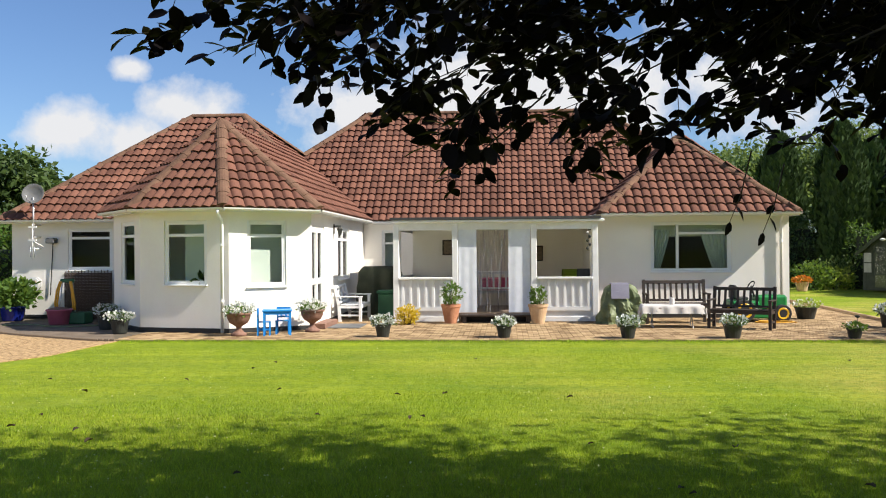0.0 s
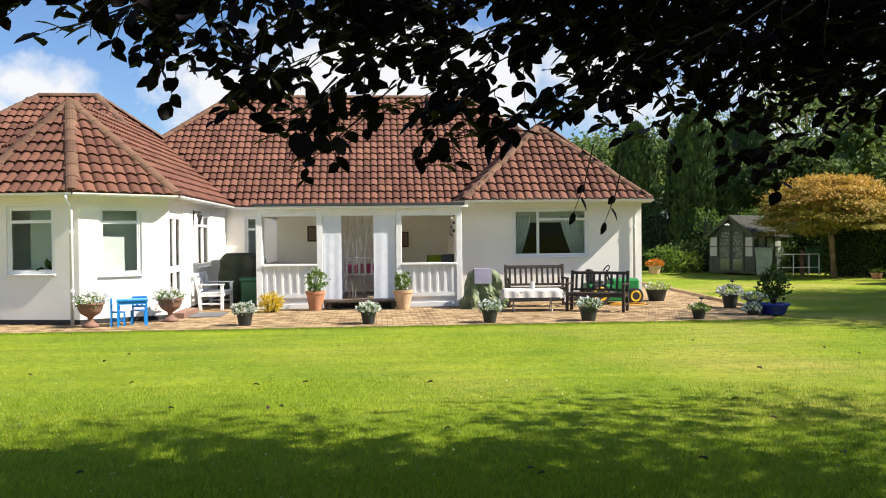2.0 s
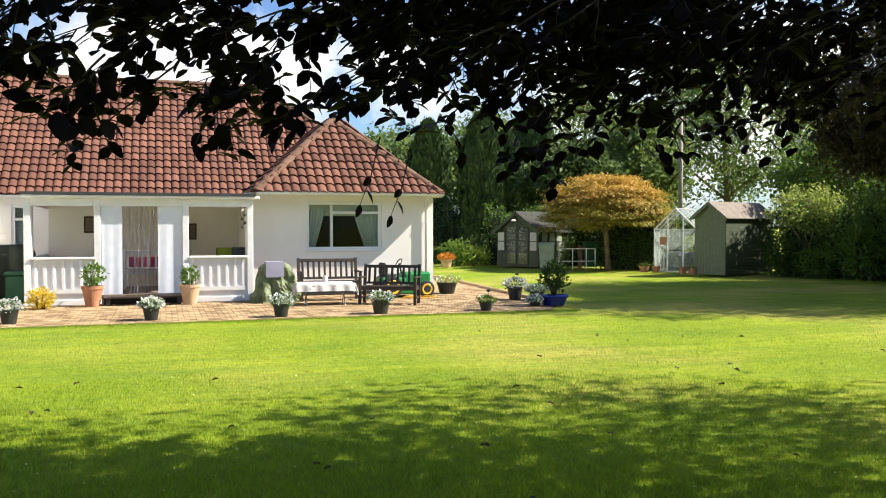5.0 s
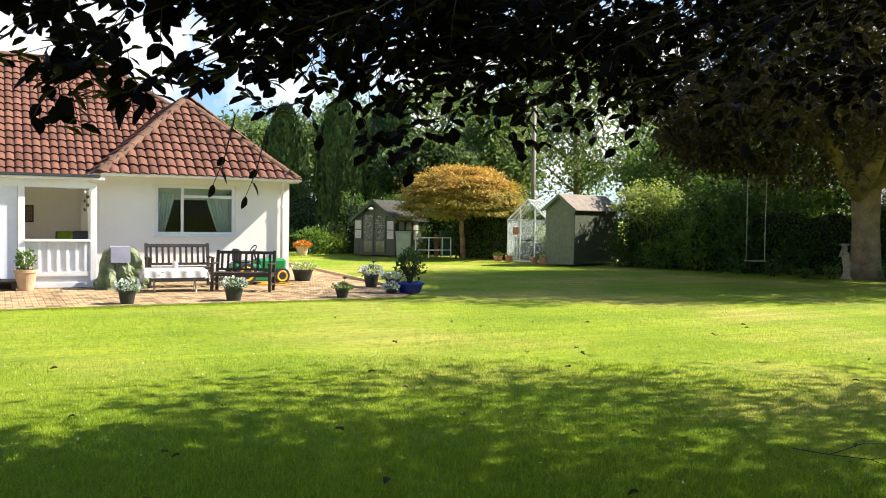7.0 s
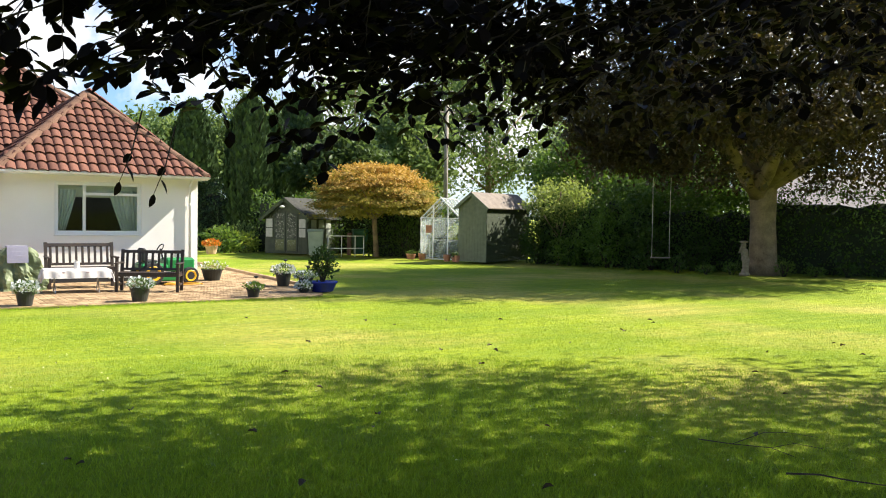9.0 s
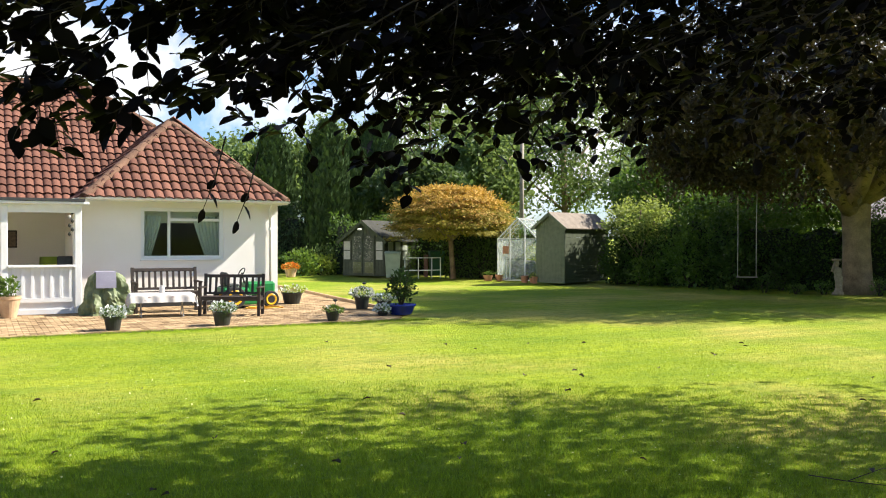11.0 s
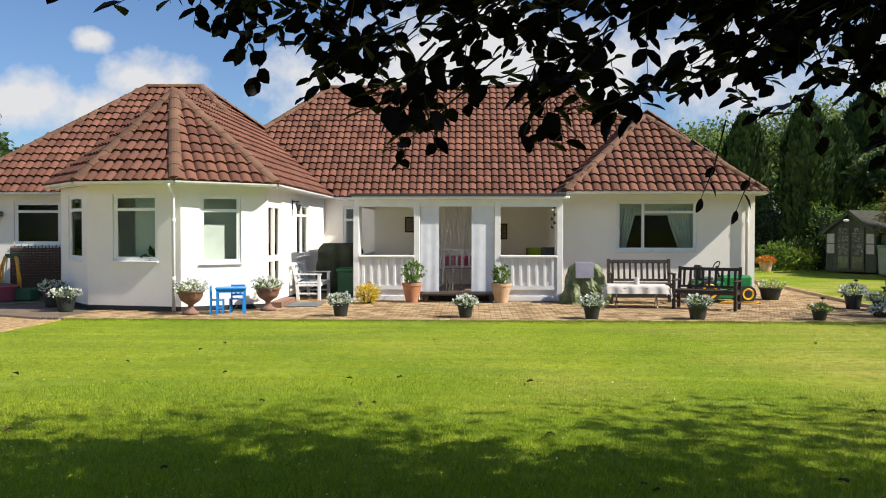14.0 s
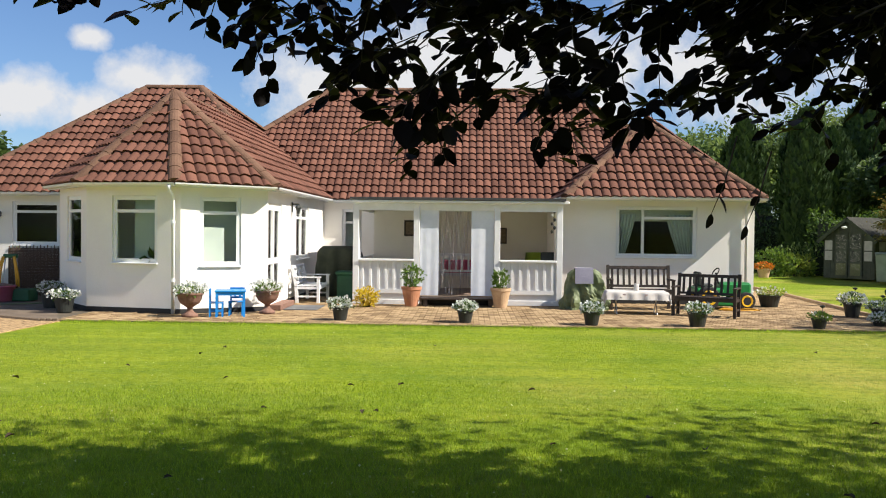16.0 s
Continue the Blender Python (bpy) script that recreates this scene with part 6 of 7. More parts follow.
def summerhouse():
    w, l, he, ha = 1.9, 3.0, 1.50, 2.22
    ob = thing("summerhouse", (13.75, 32.2, 0), "dark olive summerhouse with glazed double doors", "summerhouse", rz=-52)
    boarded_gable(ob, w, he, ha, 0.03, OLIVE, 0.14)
    boarded_gable(ob, w, he, ha, l - 0.02, OLIVE_SHEDSHADE, 0.14)
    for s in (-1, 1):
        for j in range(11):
            boxed("board", (s * w / 2 - 0.012, 0.05, 0.04 + j * 0.135, s * w / 2 + 0.012, l - 0.02, 0.17 + j * 0.135), OLIVE_SHEDSHADE, ob)
    gable_roof(ob, w, l, he, ha, FELT_SHADED, 0.16, 0.04)
    for s in (-1, 1):
        bm = bmesh.new()
        beam(bm, (0, -0.17, ha - 0.02), (s * (w / 2 + 0.16), -0.17, he - 0.14), 0.025, 0.12)
        part("bargeboard", bm, OLIVE_SHEDSHADE, ob)
    for x in (-0.27, 0.27):
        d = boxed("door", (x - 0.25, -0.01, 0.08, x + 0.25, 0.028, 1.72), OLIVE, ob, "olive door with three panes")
        for z0, z1 in ((0.16, 0.60), (0.66, 1.06), (1.12, 1.36), (1.40, 1.64)):
            boxed("pane", (x - 0.19, -0.022, z0, x + 0.19, -0.012, z1), GLASS, d)
            boxed("net", (x - 0.19, -0.0116, z0, x + 0.19, -0.0106, z1), DIMPANE if z0 > 0.3 else OLIVEPANE, d)
    for x in (-0.74, 0.74):
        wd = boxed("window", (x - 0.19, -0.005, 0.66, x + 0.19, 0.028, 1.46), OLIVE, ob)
        for z0, z1 in ((0.70, 1.04), (1.08, 1.42)):
            boxed("pane", (x - 0.14, -0.02, z0, x + 0.14, -0.006, z1), FROST, wd, "pale net-curtained pane")
    for k, y in enumerate((0.5, 1.15, 1.8)):
        wd = boxed("window", (w / 2 + 0.004, y - 0.27, 0.62, w / 2 + 0.03, y + 0.27, 1.44), OLIVE_SHEDSHADE, ob)
        for z0, z1 in ((0.66, 1.0), (1.05, 1.40)):
            boxed("pane", (w / 2 + 0.026, y - 0.22, z0, w / 2 + 0.036, y + 0.22, z1), FROST, wd, "pale net-curtained pane")
    bm = bmesh.new()
    lathe(bm, [(0.05, 0), (0.1, 0.03), (0.1, 0.06), (0.03, 0.09)], 12, (0, -0.30, 1.86))
    part("ornament", bm, UPVC, ob, "white ornament below the gable")


summerhouse()


def wheelie_bin(at, rz, mat, label):
    ob = thing("wheelie_bin", at, label, "bin", "wheelie bins by the summerhouse", rz)
    bm = bmesh.new()
    for v in box(bm, -0.29, -0.31, 0.06, 0.29, 0.31, 0.97):
        if v.co.z < 0.5:
            v.co.x *= 0.84
            v.co.y *= 0.80
    part("body", bm, mat, ob)
    boxed("rim", (-0.305, -0.325, 0.93, 0.305, 0.325, 0.975), mat, ob, bevel=0.01)
    bm = bmesh.new()
    for v in box(bm, -0.31, -0.34, 0.977, 0.31, 0.34, 1.05, bevel=0.02):
        if v.co.z > 1.0:
            v.co.y *= 0.88
    part("lid", bm, mat, ob)
    tube_part("handle", [(-0.22, 0.36, 0.95), (0.22, 0.36, 0.95)], 0.018, mat, ob)
    for x in (-0.2, 0.2):
        bm = bmesh.new()
        lathe(bm, [(0.09, -0.02), (0.1, 0), (0.09, 0.02)], 12)
        q = part("wheel", bm, RUBBER, ob)
        q.matrix_basis = pose(x, 0.25, 0.1, 0, 90, 0)


wheelie_bin((14.18, 30.3, 0), -28, CABINET, "pale grey-green wheelie bin before the summerhouse")
rl = thing("garden_rail", (14.62, 30.15, 0), "white tubular steel rail frame", "rail", rz=-8)
for x in (0.0, 0.55, 1.1, 1.5):
    tube_part("post", [(x, 0.12 * (x > 1.2), 0), (x, 0.12 * (x > 1.2), 0.80)], 0.02, UPVC, rl)
for z in (0.32, 0.80):
    tube_part("rail", [(0, 0, z), (1.1, 0, z), (1.5, 0.12, z)], 0.02, UPVC, rl)
wheelie_bin((16.55, 31.2, 0), -20, GREENPLASTIC, "dark green wheelie bin by the hedge")
bd = boxed("plank", (16.02, 31.0, 0, 16.06, 31.3, 0.9), URNMAT, None)
tagged(bd, "brown board leaning by the bin", "board")
for i, (x, y, r, h) in enumerate(((17.05, 27.2, 0.18, 0.28), (17.3, 25.9, 0.17, 0.30), (17.42, 25.6, 0.12, 0.20), (16.75, 27.5, 0.22, 0.25), (17.3, 25.25, 0.14, 0.3))):
    flower_pot((x, y, 0), r, h, "terracotta pot beside the greenhouse", flowers=PETALORANGE, leaves=LEAFGREEN if i != 4 else LEAFLIME, pot_mat=TERRACOTTA, nf=0, nl=60 if i > 1 else 30, group="terracotta pots by the greenhouse", seed=i + 20, fh=0.2)
flower_pot((11.1, 33.3, 0), 0.30, 0.42, "stone-coloured tub of orange flowers", flowers=PETALORANGE, leaves=LEAFGREEN, pot_mat=BUFFPOT, nf=260, nl=120, seed=31, fh=0.30, petal=0.07)


def statue():
    bm = bmesh.new()
    n = 16
    prof = [(0.20, 0.0), (0.20, 0.10), (0.15, 0.12), (0.12, 0.30), (0.13, 0.50), (0.16, 0.62), (0.13, 0.78), (0.16, 0.92), (0.14, 1.0), (0.07, 1.04), (0.09, 1.10), (0.10, 1.17), (0.08, 1.24), (0.16, 1.26), (0.17, 1.30), (0.05, 1.33)]
    rings = []
    for r, z in prof:
        sx = 0.05 * math.sin(z * 4.0)
        rings.append([bm.verts.new((sx + r * math.cos(2 * math.pi * i / n), 0.8 * r * math.sin(2 * math.pi * i / n), z)) for i in range(n)])
    for a, b in zip(rings, rings[1:]):
        for i in range(n):
            bm.faces.new((a[i], a[(i + 1) % n], b[(i + 1) % n], b[i]))
    bm.faces.new(rings[0][::-1])
    bm.faces.new(rings[-1])
    tube(bm, [(-0.12, 0, 0.92), (-0.24, -0.06, 0.86), (-0.17, -0.1, 1.18)], [0.045, 0.04, 0.03], 7)
    ob = part("statue", bm, STONE, None, smooth=True)
    ob.matrix_basis = pose(21.58, 16.42, 0, 0, 0, -30) @ Matrix.Scale(0.78, 4)
    tagged(ob, "weathered stone garden figure beside the beech trunk", "statue")


statue()
sw = thing("swing", (20.51, 18.72, 0.42), "rope swing with a narrow wooden seat", "swing", rz=-27)
boxed("seat", (-0.30, -0.08, 0, 0.30, 0.08, 0.03), POSTWOOD, sw)
for x in (-0.28, 0.28):
    tube_part("rope", [(x, 0, 0.02), (x * 0.99, 0.01, 1.3), (x * 1.06, 0, 3.4)], 0.011, ROPE, sw, n=6)


# ---------------------------------------------------------------- hedges, shrubs and trees
HEDGE = leaf_material("hedge_leaf", (0.016, 0.040, 0.009), (0.070, 0.125, 0.024), back=(0.14, 0.25, 0.025))
LAUREL = leaf_material("laurel_leaf", (0.034, 0.088, 0.012), (0.115, 0.205, 0.034), back=(0.22, 0.34, 0.04), rough=0.4)
CONIFER = leaf_material("cypress_spray", (0.018, 0.040, 0.014), (0.066, 0.115, 0.034), back=(0.05, 0.09, 0.015), through_light=0.15)
FARGREEN = leaf_material("far_tree_leaf", (0.040, 0.078, 0.022), (0.130, 0.190, 0.056), back=(0.24, 0.33, 0.08))
FARDARK = leaf_material("far_dark_leaf", (0.026, 0.052, 0.016), (0.098, 0.150, 0.042), back=(0.11, 0.17, 0.04))
MAPLEGOLD = leaf_material("golden_maple_leaf", (0.36, 0.22, 0.05), (0.66, 0.46, 0.15), back=(0.54, 0.34, 0.05), through_light=0.3, spec=0.10)
MAPLEGREEN = leaf_material("olive_maple_leaf", (0.14, 0.13, 0.02), (0.32, 0.27, 0.045), back=(0.4, 0.34, 0.04), through_light=0.3, spec=0.10)
LILACLEAF = leaf_material("lilac_leaf", (0.085, 0.13, 0.03), (0.27, 0.33, 0.10), back=(0.40, 0.48, 0.09), through_light=0.4)
# near-black filler colour stands in for the shade inside dense foliage
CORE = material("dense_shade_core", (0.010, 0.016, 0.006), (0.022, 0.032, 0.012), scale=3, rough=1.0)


def hedge(name, a, b, width, height, n, leaf, mat, label, seed=0, wob=0.25):
    a, b = Vector((*a, 0)), Vector((*b, 0))
    ob = thing(name, (a.x, a.y, 0), label, "hedge", rz=math.degrees(math.atan2(b.y - a.y, b.x - a.x)))
    ln = (b - a).length
    g = np.random.default_rng(seed)
    bm = bmesh.new()
    k = max(4, int(ln / 0.5))
    vs = {}
    for i in range(k + 1):
        for j, (yy, zz) in enumerate(((-0.40, 0), (-0.40, 0.75), (-0.15, 0.90), (0.2, 0.90), (0.4, 0.7), (0.4, 0))):
            f = 1 + wob * noise.noise(Vector((i * 0.7, j * 0.6, seed)))
            vs[i, j] = bm.verts.new((ln * i / k, yy * width * 0.9 * f, zz * height * 0.92 * (f if zz else 1)))
    for i in range(k):
        for j in range(5):
            bm.faces.new((vs[i, j], vs[i + 1, j], vs[i + 1, j + 1], vs[i, j + 1]))
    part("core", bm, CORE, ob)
    x = g.uniform(-0.3, ln + 0.3, n)
    t = g.random(n)
    h = np.array([height * (1 + wob * 0.7 * noise.noise(Vector((xx * 0.5, 0, seed + 3)))) for xx in x])
    face = g.random(n) < 0.62
    y = np.where(face, -width / 2 * (1 + 0.15 * g.normal(size=n)), g.uniform(-width / 2, width / 2, n))
    z = np.where(face, t * h, h * (1 + 0.06 * g.normal(size=n)))
    bulge = np.array([0.62 * noise.noise(Vector((xx * 0.8, zz * 0.9, seed))) for xx, zz in zip(x, z)])
    y = y - bulge * face
    p = np.stack([x, y, np.maximum(z, 0.02)], 1)
    ax = unit(g, n) + np.array((0, -0.5, -0.1))
    no = unit(g, n) * 0.7 + np.where(face[:, None], np.array((0, -0.9, 0.5)), np.array((0, 0, 1.0)))
    leaf_cloud("foliage", p, ax, no, leaf * g.uniform(0.6, 1.3, n), mat, ob)
    return ob


hedge("hedge", (20.3, 24.0), (22.2, 20.4), 1.6, 2.2, 7000, 0.11, HEDGE, "uneven dark green hedge beside the shed", 1, 0.5)
hedge("hedge", (21.6, 20.9), (25.2, 17.3), 1.8, 2.3, 9000, 0.10, HEDGE, "dark shaded hedge behind the swing", 2)
hedge("hedge", (24.2, 17.6), (30.5, 8.0), 1.8, 2.6, 9000, 0.11, HEDGE, "clipped dark green hedge beyond the beech", 3, 0.12)
hedge("hedge", (30.0, 9.0), (31.0, -8.0), 1.8, 2.2, 5000, 0.13, HEDGE, "clipped dark green boundary hedge", 4, 0.12)
hedge("hedge", (16.9, 30.6), (20.5, 27.5), 1.2, 2.0, 4500, 0.12, HEDGE, "dark hedge behind the small golden maple", 5)
hedge("hedge", (14.0, 35.5), (19.0, 32.5), 1.6, 2.4, 3500, 0.14, HEDGE, "tall dark hedge behind the summerhouse", 6)
# dark cypress leaf colour here stands in for shade from taller trees
hedge("hedge", (8.8, 41.5), (14.0, 37.9), 1.4, 2.6, 6000, 0.15, CONIFER, "tall hedge behind the flower border, coloured dark for shade", 8, 0.5)
hedge("hedge", (-22.0, 21.2), (-12.75, 22.4), 1.6, 2.1, 8000, 0.10, LAUREL, "sunlit green hedge at the drive's far side", 7, 0.15)


def shrub(name, at, radii, n, leaf, mat, label, seed=0):
    return ball_shrub(name, at, radii, n, leaf, mat, label, seed)


shrub("laurel_shrub", (20.65, 21.2, 0), (1.0, 0.9, 0.98), 3400, 0.11, LAUREL, "dense glossy laurel shrub beside the hedge", 3)
shrub("laurel_shrub", (20.2, 22.6, 0), (0.7, 0.65, 0.5), 1300, 0.11, LAUREL, "low glossy laurel shrub under the lilac", 13)
shrub("evergreen_shrub", (20.0, 24.05, 0), (0.75, 0.7, 0.85), 1700, 0.10, HEDGE, "dark evergreen shrub filling the gap by the shed", 14)
shrub("evergreen_shrub", (19.75, 23.75, 0), (0.6, 0.6, 0.6), 1300, 0.10, HEDGE, "dark evergreen shrub against the shed's side", 16)
shrub("evergreen_shrub", (21.2, 19.75, 0), (0.75, 0.6, 0.8), 1700, 0.12, HEDGE, "dark broad-leaved shrub behind the swing", 15)
shrub("dark_shrub", (22.6, 19.0, 0), (0.8, 0.6, 0.75), 1300, 0.09, HEDGE, "dark glossy evergreen shrub near the swing", 4)
shrub("grey_shrub", (22.2, 18.9, 0), (0.6, 0.5, 0.5), 1000, 0.08, FARDARK, "grey-green low shrub under the hedge", 5)
for i, (x, y, m) in enumerate(((21.25, 17.55, LEAFGREEN), (21.75, 17.0, LAUREL), (22.75, 15.9, LEAFGREEN), (23.5, 15.4, LAUREL), (24.4, 14.9, HEDGE), (20.9, 18.4, HEDGE))):
    shrub("border_plant", (x, y, 0), (0.34, 0.28, 0.13 + 0.05 * (i % 3)), 260, 0.07, m, "low leafy border plant under the beech", 50 + i)
shrub("border_shrub", (12.0, 34.6, 0), (0.75, 0.6, 0.55), 900, 0.14, LEAFGREEN, "feathery green border plant", 6)
shrub("border_shrub", (12.9, 35.0, 0), (0.9, 0.7, 0.42), 900, 0.13, LEAFLIME, "low spreading lime-green conifer", 7)
shrub("border_shrub", (13.6, 36.0, 0), (0.7, 0.6, 0.62), 700, 0.13, FARGREEN, "grey-green low border shrub", 8)
shrub("border_shrub", (11.6, 37.5, 0), (0.7, 0.6, 0.60), 600, 0.14, LEAFGREEN, "yellow-green shrub in the far border", 9)
shrub("ivy_shrub", (17.6, 29.3, 0), (0.6, 0.6, 0.85), 1100, 0.10, HEDGE, "ivy-covered post beside the maple", 10)


def maple():
    ob = thing("golden_maple", (16.55, 29.8, 0), "small umbrella-shaped maple with golden-orange foliage", "tree")
    tube_part("trunk", [(0, 0, -0.03), (-0.02, 0.02, 0.5), (-0.08, 0, 1.0), (-0.12, 0, 1.6)], [0.13, 0.10, 0.095, 0.10], BARK, ob, n=10)
    g = np.random.default_rng(11)
    for i in range(11):
        a = i * 2 * math.pi / 11 + g.uniform(-0.2, 0.2)
        r = g.uniform(1.3, 2.1)
        tube_part("limb", [(-0.12, 0, 1.45), (0.4 * r * math.cos(a) - 0.1, 0.4 * r * math.sin(a), 2.1), (r * math.cos(a), r * math.sin(a), g.uniform(2.3, 2.9))], [0.06, 0.04, 0.012], BARK, ob, n=6)
    n = 52000
    nc = 250
    u = unit(g, nc)
    u[:, 2] = np.abs(u[:, 2])
    lump = 0.86 + 0.2 * g.random(nc)
    c = np.array((-0.12, 0, 1.95)) + u * lump[:, None] * np.array((2.12, 2.0, 1.58))
    low = g.random(nc) < 0.30
    c[low, 2] -= g.uniform(0.2, 0.55, low.sum())
    k = g.integers(0, nc, n)
    p = c[k] + g.normal(size=(n, 3)) * np.array((0.27, 0.27, 0.05))
    out = u[k]
    ax = out * 0.8 + unit(g, n) * 0.5 + np.array((0, 0, -0.55))
    no = out + unit(g, n) * 0.35 + np.array((0, 0, 0.6))
    gold = (c[k, 2] + 0.45 * g.normal(size=nc)[k] + 0.25 * g.normal(size=n)) > 2.66
    s = 0.100 * g.uniform(0.6, 1.3, n)
    leaf_cloud("crown", p[gold], ax[gold], no[gold], s[gold], MAPLEGOLD, ob, label="golden-orange upper foliage")
    leaf_cloud("under_crown", p[~gold], ax[~gold], no[~gold], s[~gold], MAPLEGREEN, ob, label="olive-green lower foliage")


maple()


def cypress(at, r, h, seed, mat=CONIFER, n=9000):
    ob = thing("cypress", at, "tall narrow dark green cypress", "tree", "cypresses behind the summerhouse")
    tube_part("trunk", [(0, 0, -0.05), (0, 0, h * 0.5), (0, 0, h * 0.9)], [0.2, 0.14, 0.03], BARK, ob, n=8)
    g = np.random.default_rng(seed)
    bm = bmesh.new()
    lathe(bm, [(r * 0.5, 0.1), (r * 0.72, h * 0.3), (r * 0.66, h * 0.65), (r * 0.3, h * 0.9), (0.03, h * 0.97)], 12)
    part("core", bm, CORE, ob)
    z = g.random(n)
    a = g.uniform(0, 2 * math.pi, n)
    prof = np.interp(z, (0, 0.08, 0.35, 0.7, 0.9, 1.0), (0.65, 0.85, 1.0, 0.9, 0.5, 0.08))
    lump = np.array([1 + 0.22 * noise.noise(Vector((math.cos(q) * 2.2, math.sin(q) * 2.2, zz * 7 + seed))) for q, zz in zip(a, z)])
    rr = r * prof * lump * (0.9 + 0.12 * g.random(n))
    p = np.stack([rr * np.cos(a), rr * np.sin(a), z * h], 1)
    out = np.stack([np.cos(a), np.sin(a), np.zeros(n)], 1)
    leaf_cloud("crown", p, out * 0.35 + unit(g, n) * 0.35 + np.array((0, 0, 1.0)), out + unit(g, n) * 0.5, 0.34 * g.uniform(0.6, 1.3, n), mat, ob)


cypress((14.15, 37.4, 0), 1.0, 6.7, 1)
cypress((12.45, 40.2, 0), 1.05, 6.6, 4)
cypress((17.6, 43.0, 0), 1.2, 6.6, 2)
cypress((20.5, 46.0, 0), 1.6, 8.5, 3)


def broad_tree(at, h, r, mat, label, seed, n=15000, leaf=0.29, trunk=0.28, low=0.25, group="trees beyond the garden"):
    ob = thing("tree", at, label, "tree", group)
    g = np.random.default_rng(seed)
    tube_part("trunk", [(0, 0, -0.05), (0.1, 0, h * 0.25), (0.0, 0.1, h * 0.5), (0.1, 0, h * 0.85)], [trunk, trunk * 0.8, trunk * 0.6, 0.03], BARK, ob, n=9)
    for i in range(9):
        a = i * 2.4
        z0 = h * g.uniform(0.25, 0.6)
        q = r * g.uniform(0.5, 0.85)
        tube_part("limb", [(0.05, 0, z0), (0.5 * q * math.cos(a), 0.5 * q * math.sin(a), z0 + 0.12 * h), (q * math.cos(a), q * math.sin(a), z0 + 0.25 * h)], [trunk * 0.4, trunk * 0.25, 0.02], BARK, ob, n=6)
    nc = 130
    u = unit(g, nc)
    rad = (0.35 + 0.65 * g.random(nc)) ** 0.6
    c = np.array((0, 0, h * (0.5 + low / 2))) + u * rad[:, None] * np.array((r, r, h * (0.5 - low / 2)))
    k = g.integers(0, nc, n)
    p = c[k] + g.normal(size=(n, 3)) * r * 0.13 * np.array((1, 1, 0.7))
    leaf_cloud("crown", p, unit(g, n) + np.array((0, 0, -0.2)), unit(g, n) * 0.8 + np.array((0, 0, 0.8)), leaf * g.uniform(0.6, 1.3, n), mat, ob)


broad_tree((20.15, 23.15, 0), 3.0, 1.15, LILACLEAF, "loose light-leaved lilac bush leaning over the shed", 33, 4000, 0.115, 0.06, 0.46, "")
broad_tree((22.0, 21.5, 0), 2.75, 1.0, LAUREL, "rounded leafy green bush beside the dark hedge", 34, 5200, 0.11, 0.05, 0.05, "")
broad_tree((23.2, 25.0, 0), 5.2, 1.9, HEDGE, "leafy green tree rising behind the laurel hedge", 31, 11000, 0.16, 0.14, 0.15)
broad_tree((11.5, 50.0, 0), 6.4, 3.4, FARGREEN, "light green leafy tree beyond the roof", 1)
broad_tree((13.4, 48.0, 0), 6.6, 2.6, FARGREEN, "light green feathery tree behind the border", 15)
broad_tree((15.5, 56.0, 0), 8.2, 4.0, FARGREEN, "light green birch-like tree beyond the garden", 2)
broad_tree((21.0, 55.0, 0), 9.5, 4.6, FARGREEN, "mid-green broad tree beyond the garden", 3, 14000)
broad_tree((27.0, 52.0, 0), 11.5, 4.6, FARGREEN, "tall green tree behind the shed", 4, 14000)
broad_tree((24.4, 41.0, 0), 8.0, 2.8, FARGREEN, "open green tree behind the greenhouse", 5, 12000)
broad_tree((33.0, 45.0, 0), 13.0, 5.2, FARGREEN, "tall green tree behind the hedge", 6, 15000)
broad_tree((33.0, 34.0, 0), 7.0, 4.0, FARGREEN, "spreading green tree behind the hedge", 7)
broad_tree((42.0, 38.0, 0), 9.0, 5.5, FARDARK, "broad dark tree behind the hedge", 8)
broad_tree((30.0, 28.0, 0), 4.6, 2.6, FARDARK, "small dark green tree behind the hedge", 9, 5000, 0.2, 0.15)
broad_tree((26.6, 22.4, 0), 5.0, 2.1, HEDGE, "dense dark green tree behind the hedge", 41, 8000, 0.17, 0.2, 0.1)
broad_tree((33.5, 12.5, 0), 6.5, 3.2, HEDGE, "dense dark green tree behind the hedge", 42, 8000, 0.18, 0.2, 0.1)
broad_tree((27.0, 24.0, 0), 5.0, 2.6, HEDGE, "dense dark green tree behind the hedge", 43, 7000, 0.16, 0.2, 0.1)
broad_tree((46.0, 19.0, 0), 7.5, 4.5, FARDARK, "dark tree behind the boundary hedge", 10)
broad_tree((48.0, 12.0, 0), 9.0, 5.5, FARDARK, "dark tree behind the boundary hedge", 11)
broad_tree((-19.5, 31.0, 0), 5.6, 2.7, FARDARK, "dark conifer-like tree beyond the drive", 12)
broad_tree((-27.0, 38.0, 0), 6.0, 3.5, FARGREEN, "green tree beyond the drive", 13)
broad_tree((19.0, 37.5, 0), 5.5, 2.4, FARDARK, "dark evergreen tree behind the summerhouse", 14)

pl = thing("utility_pole", (24.9, 37.6, 0), "grey wooden utility pole among the trees", "pole")
tube_part("shaft", [(0, 0, 0), (0, 0, 7.5)], [0.13, 0.10], POSTWOOD, pl, n=10)
boxed("crossarm", (-0.5, -0.05, 7.0, 0.5, 0.05, 7.1), POSTWOOD, pl)


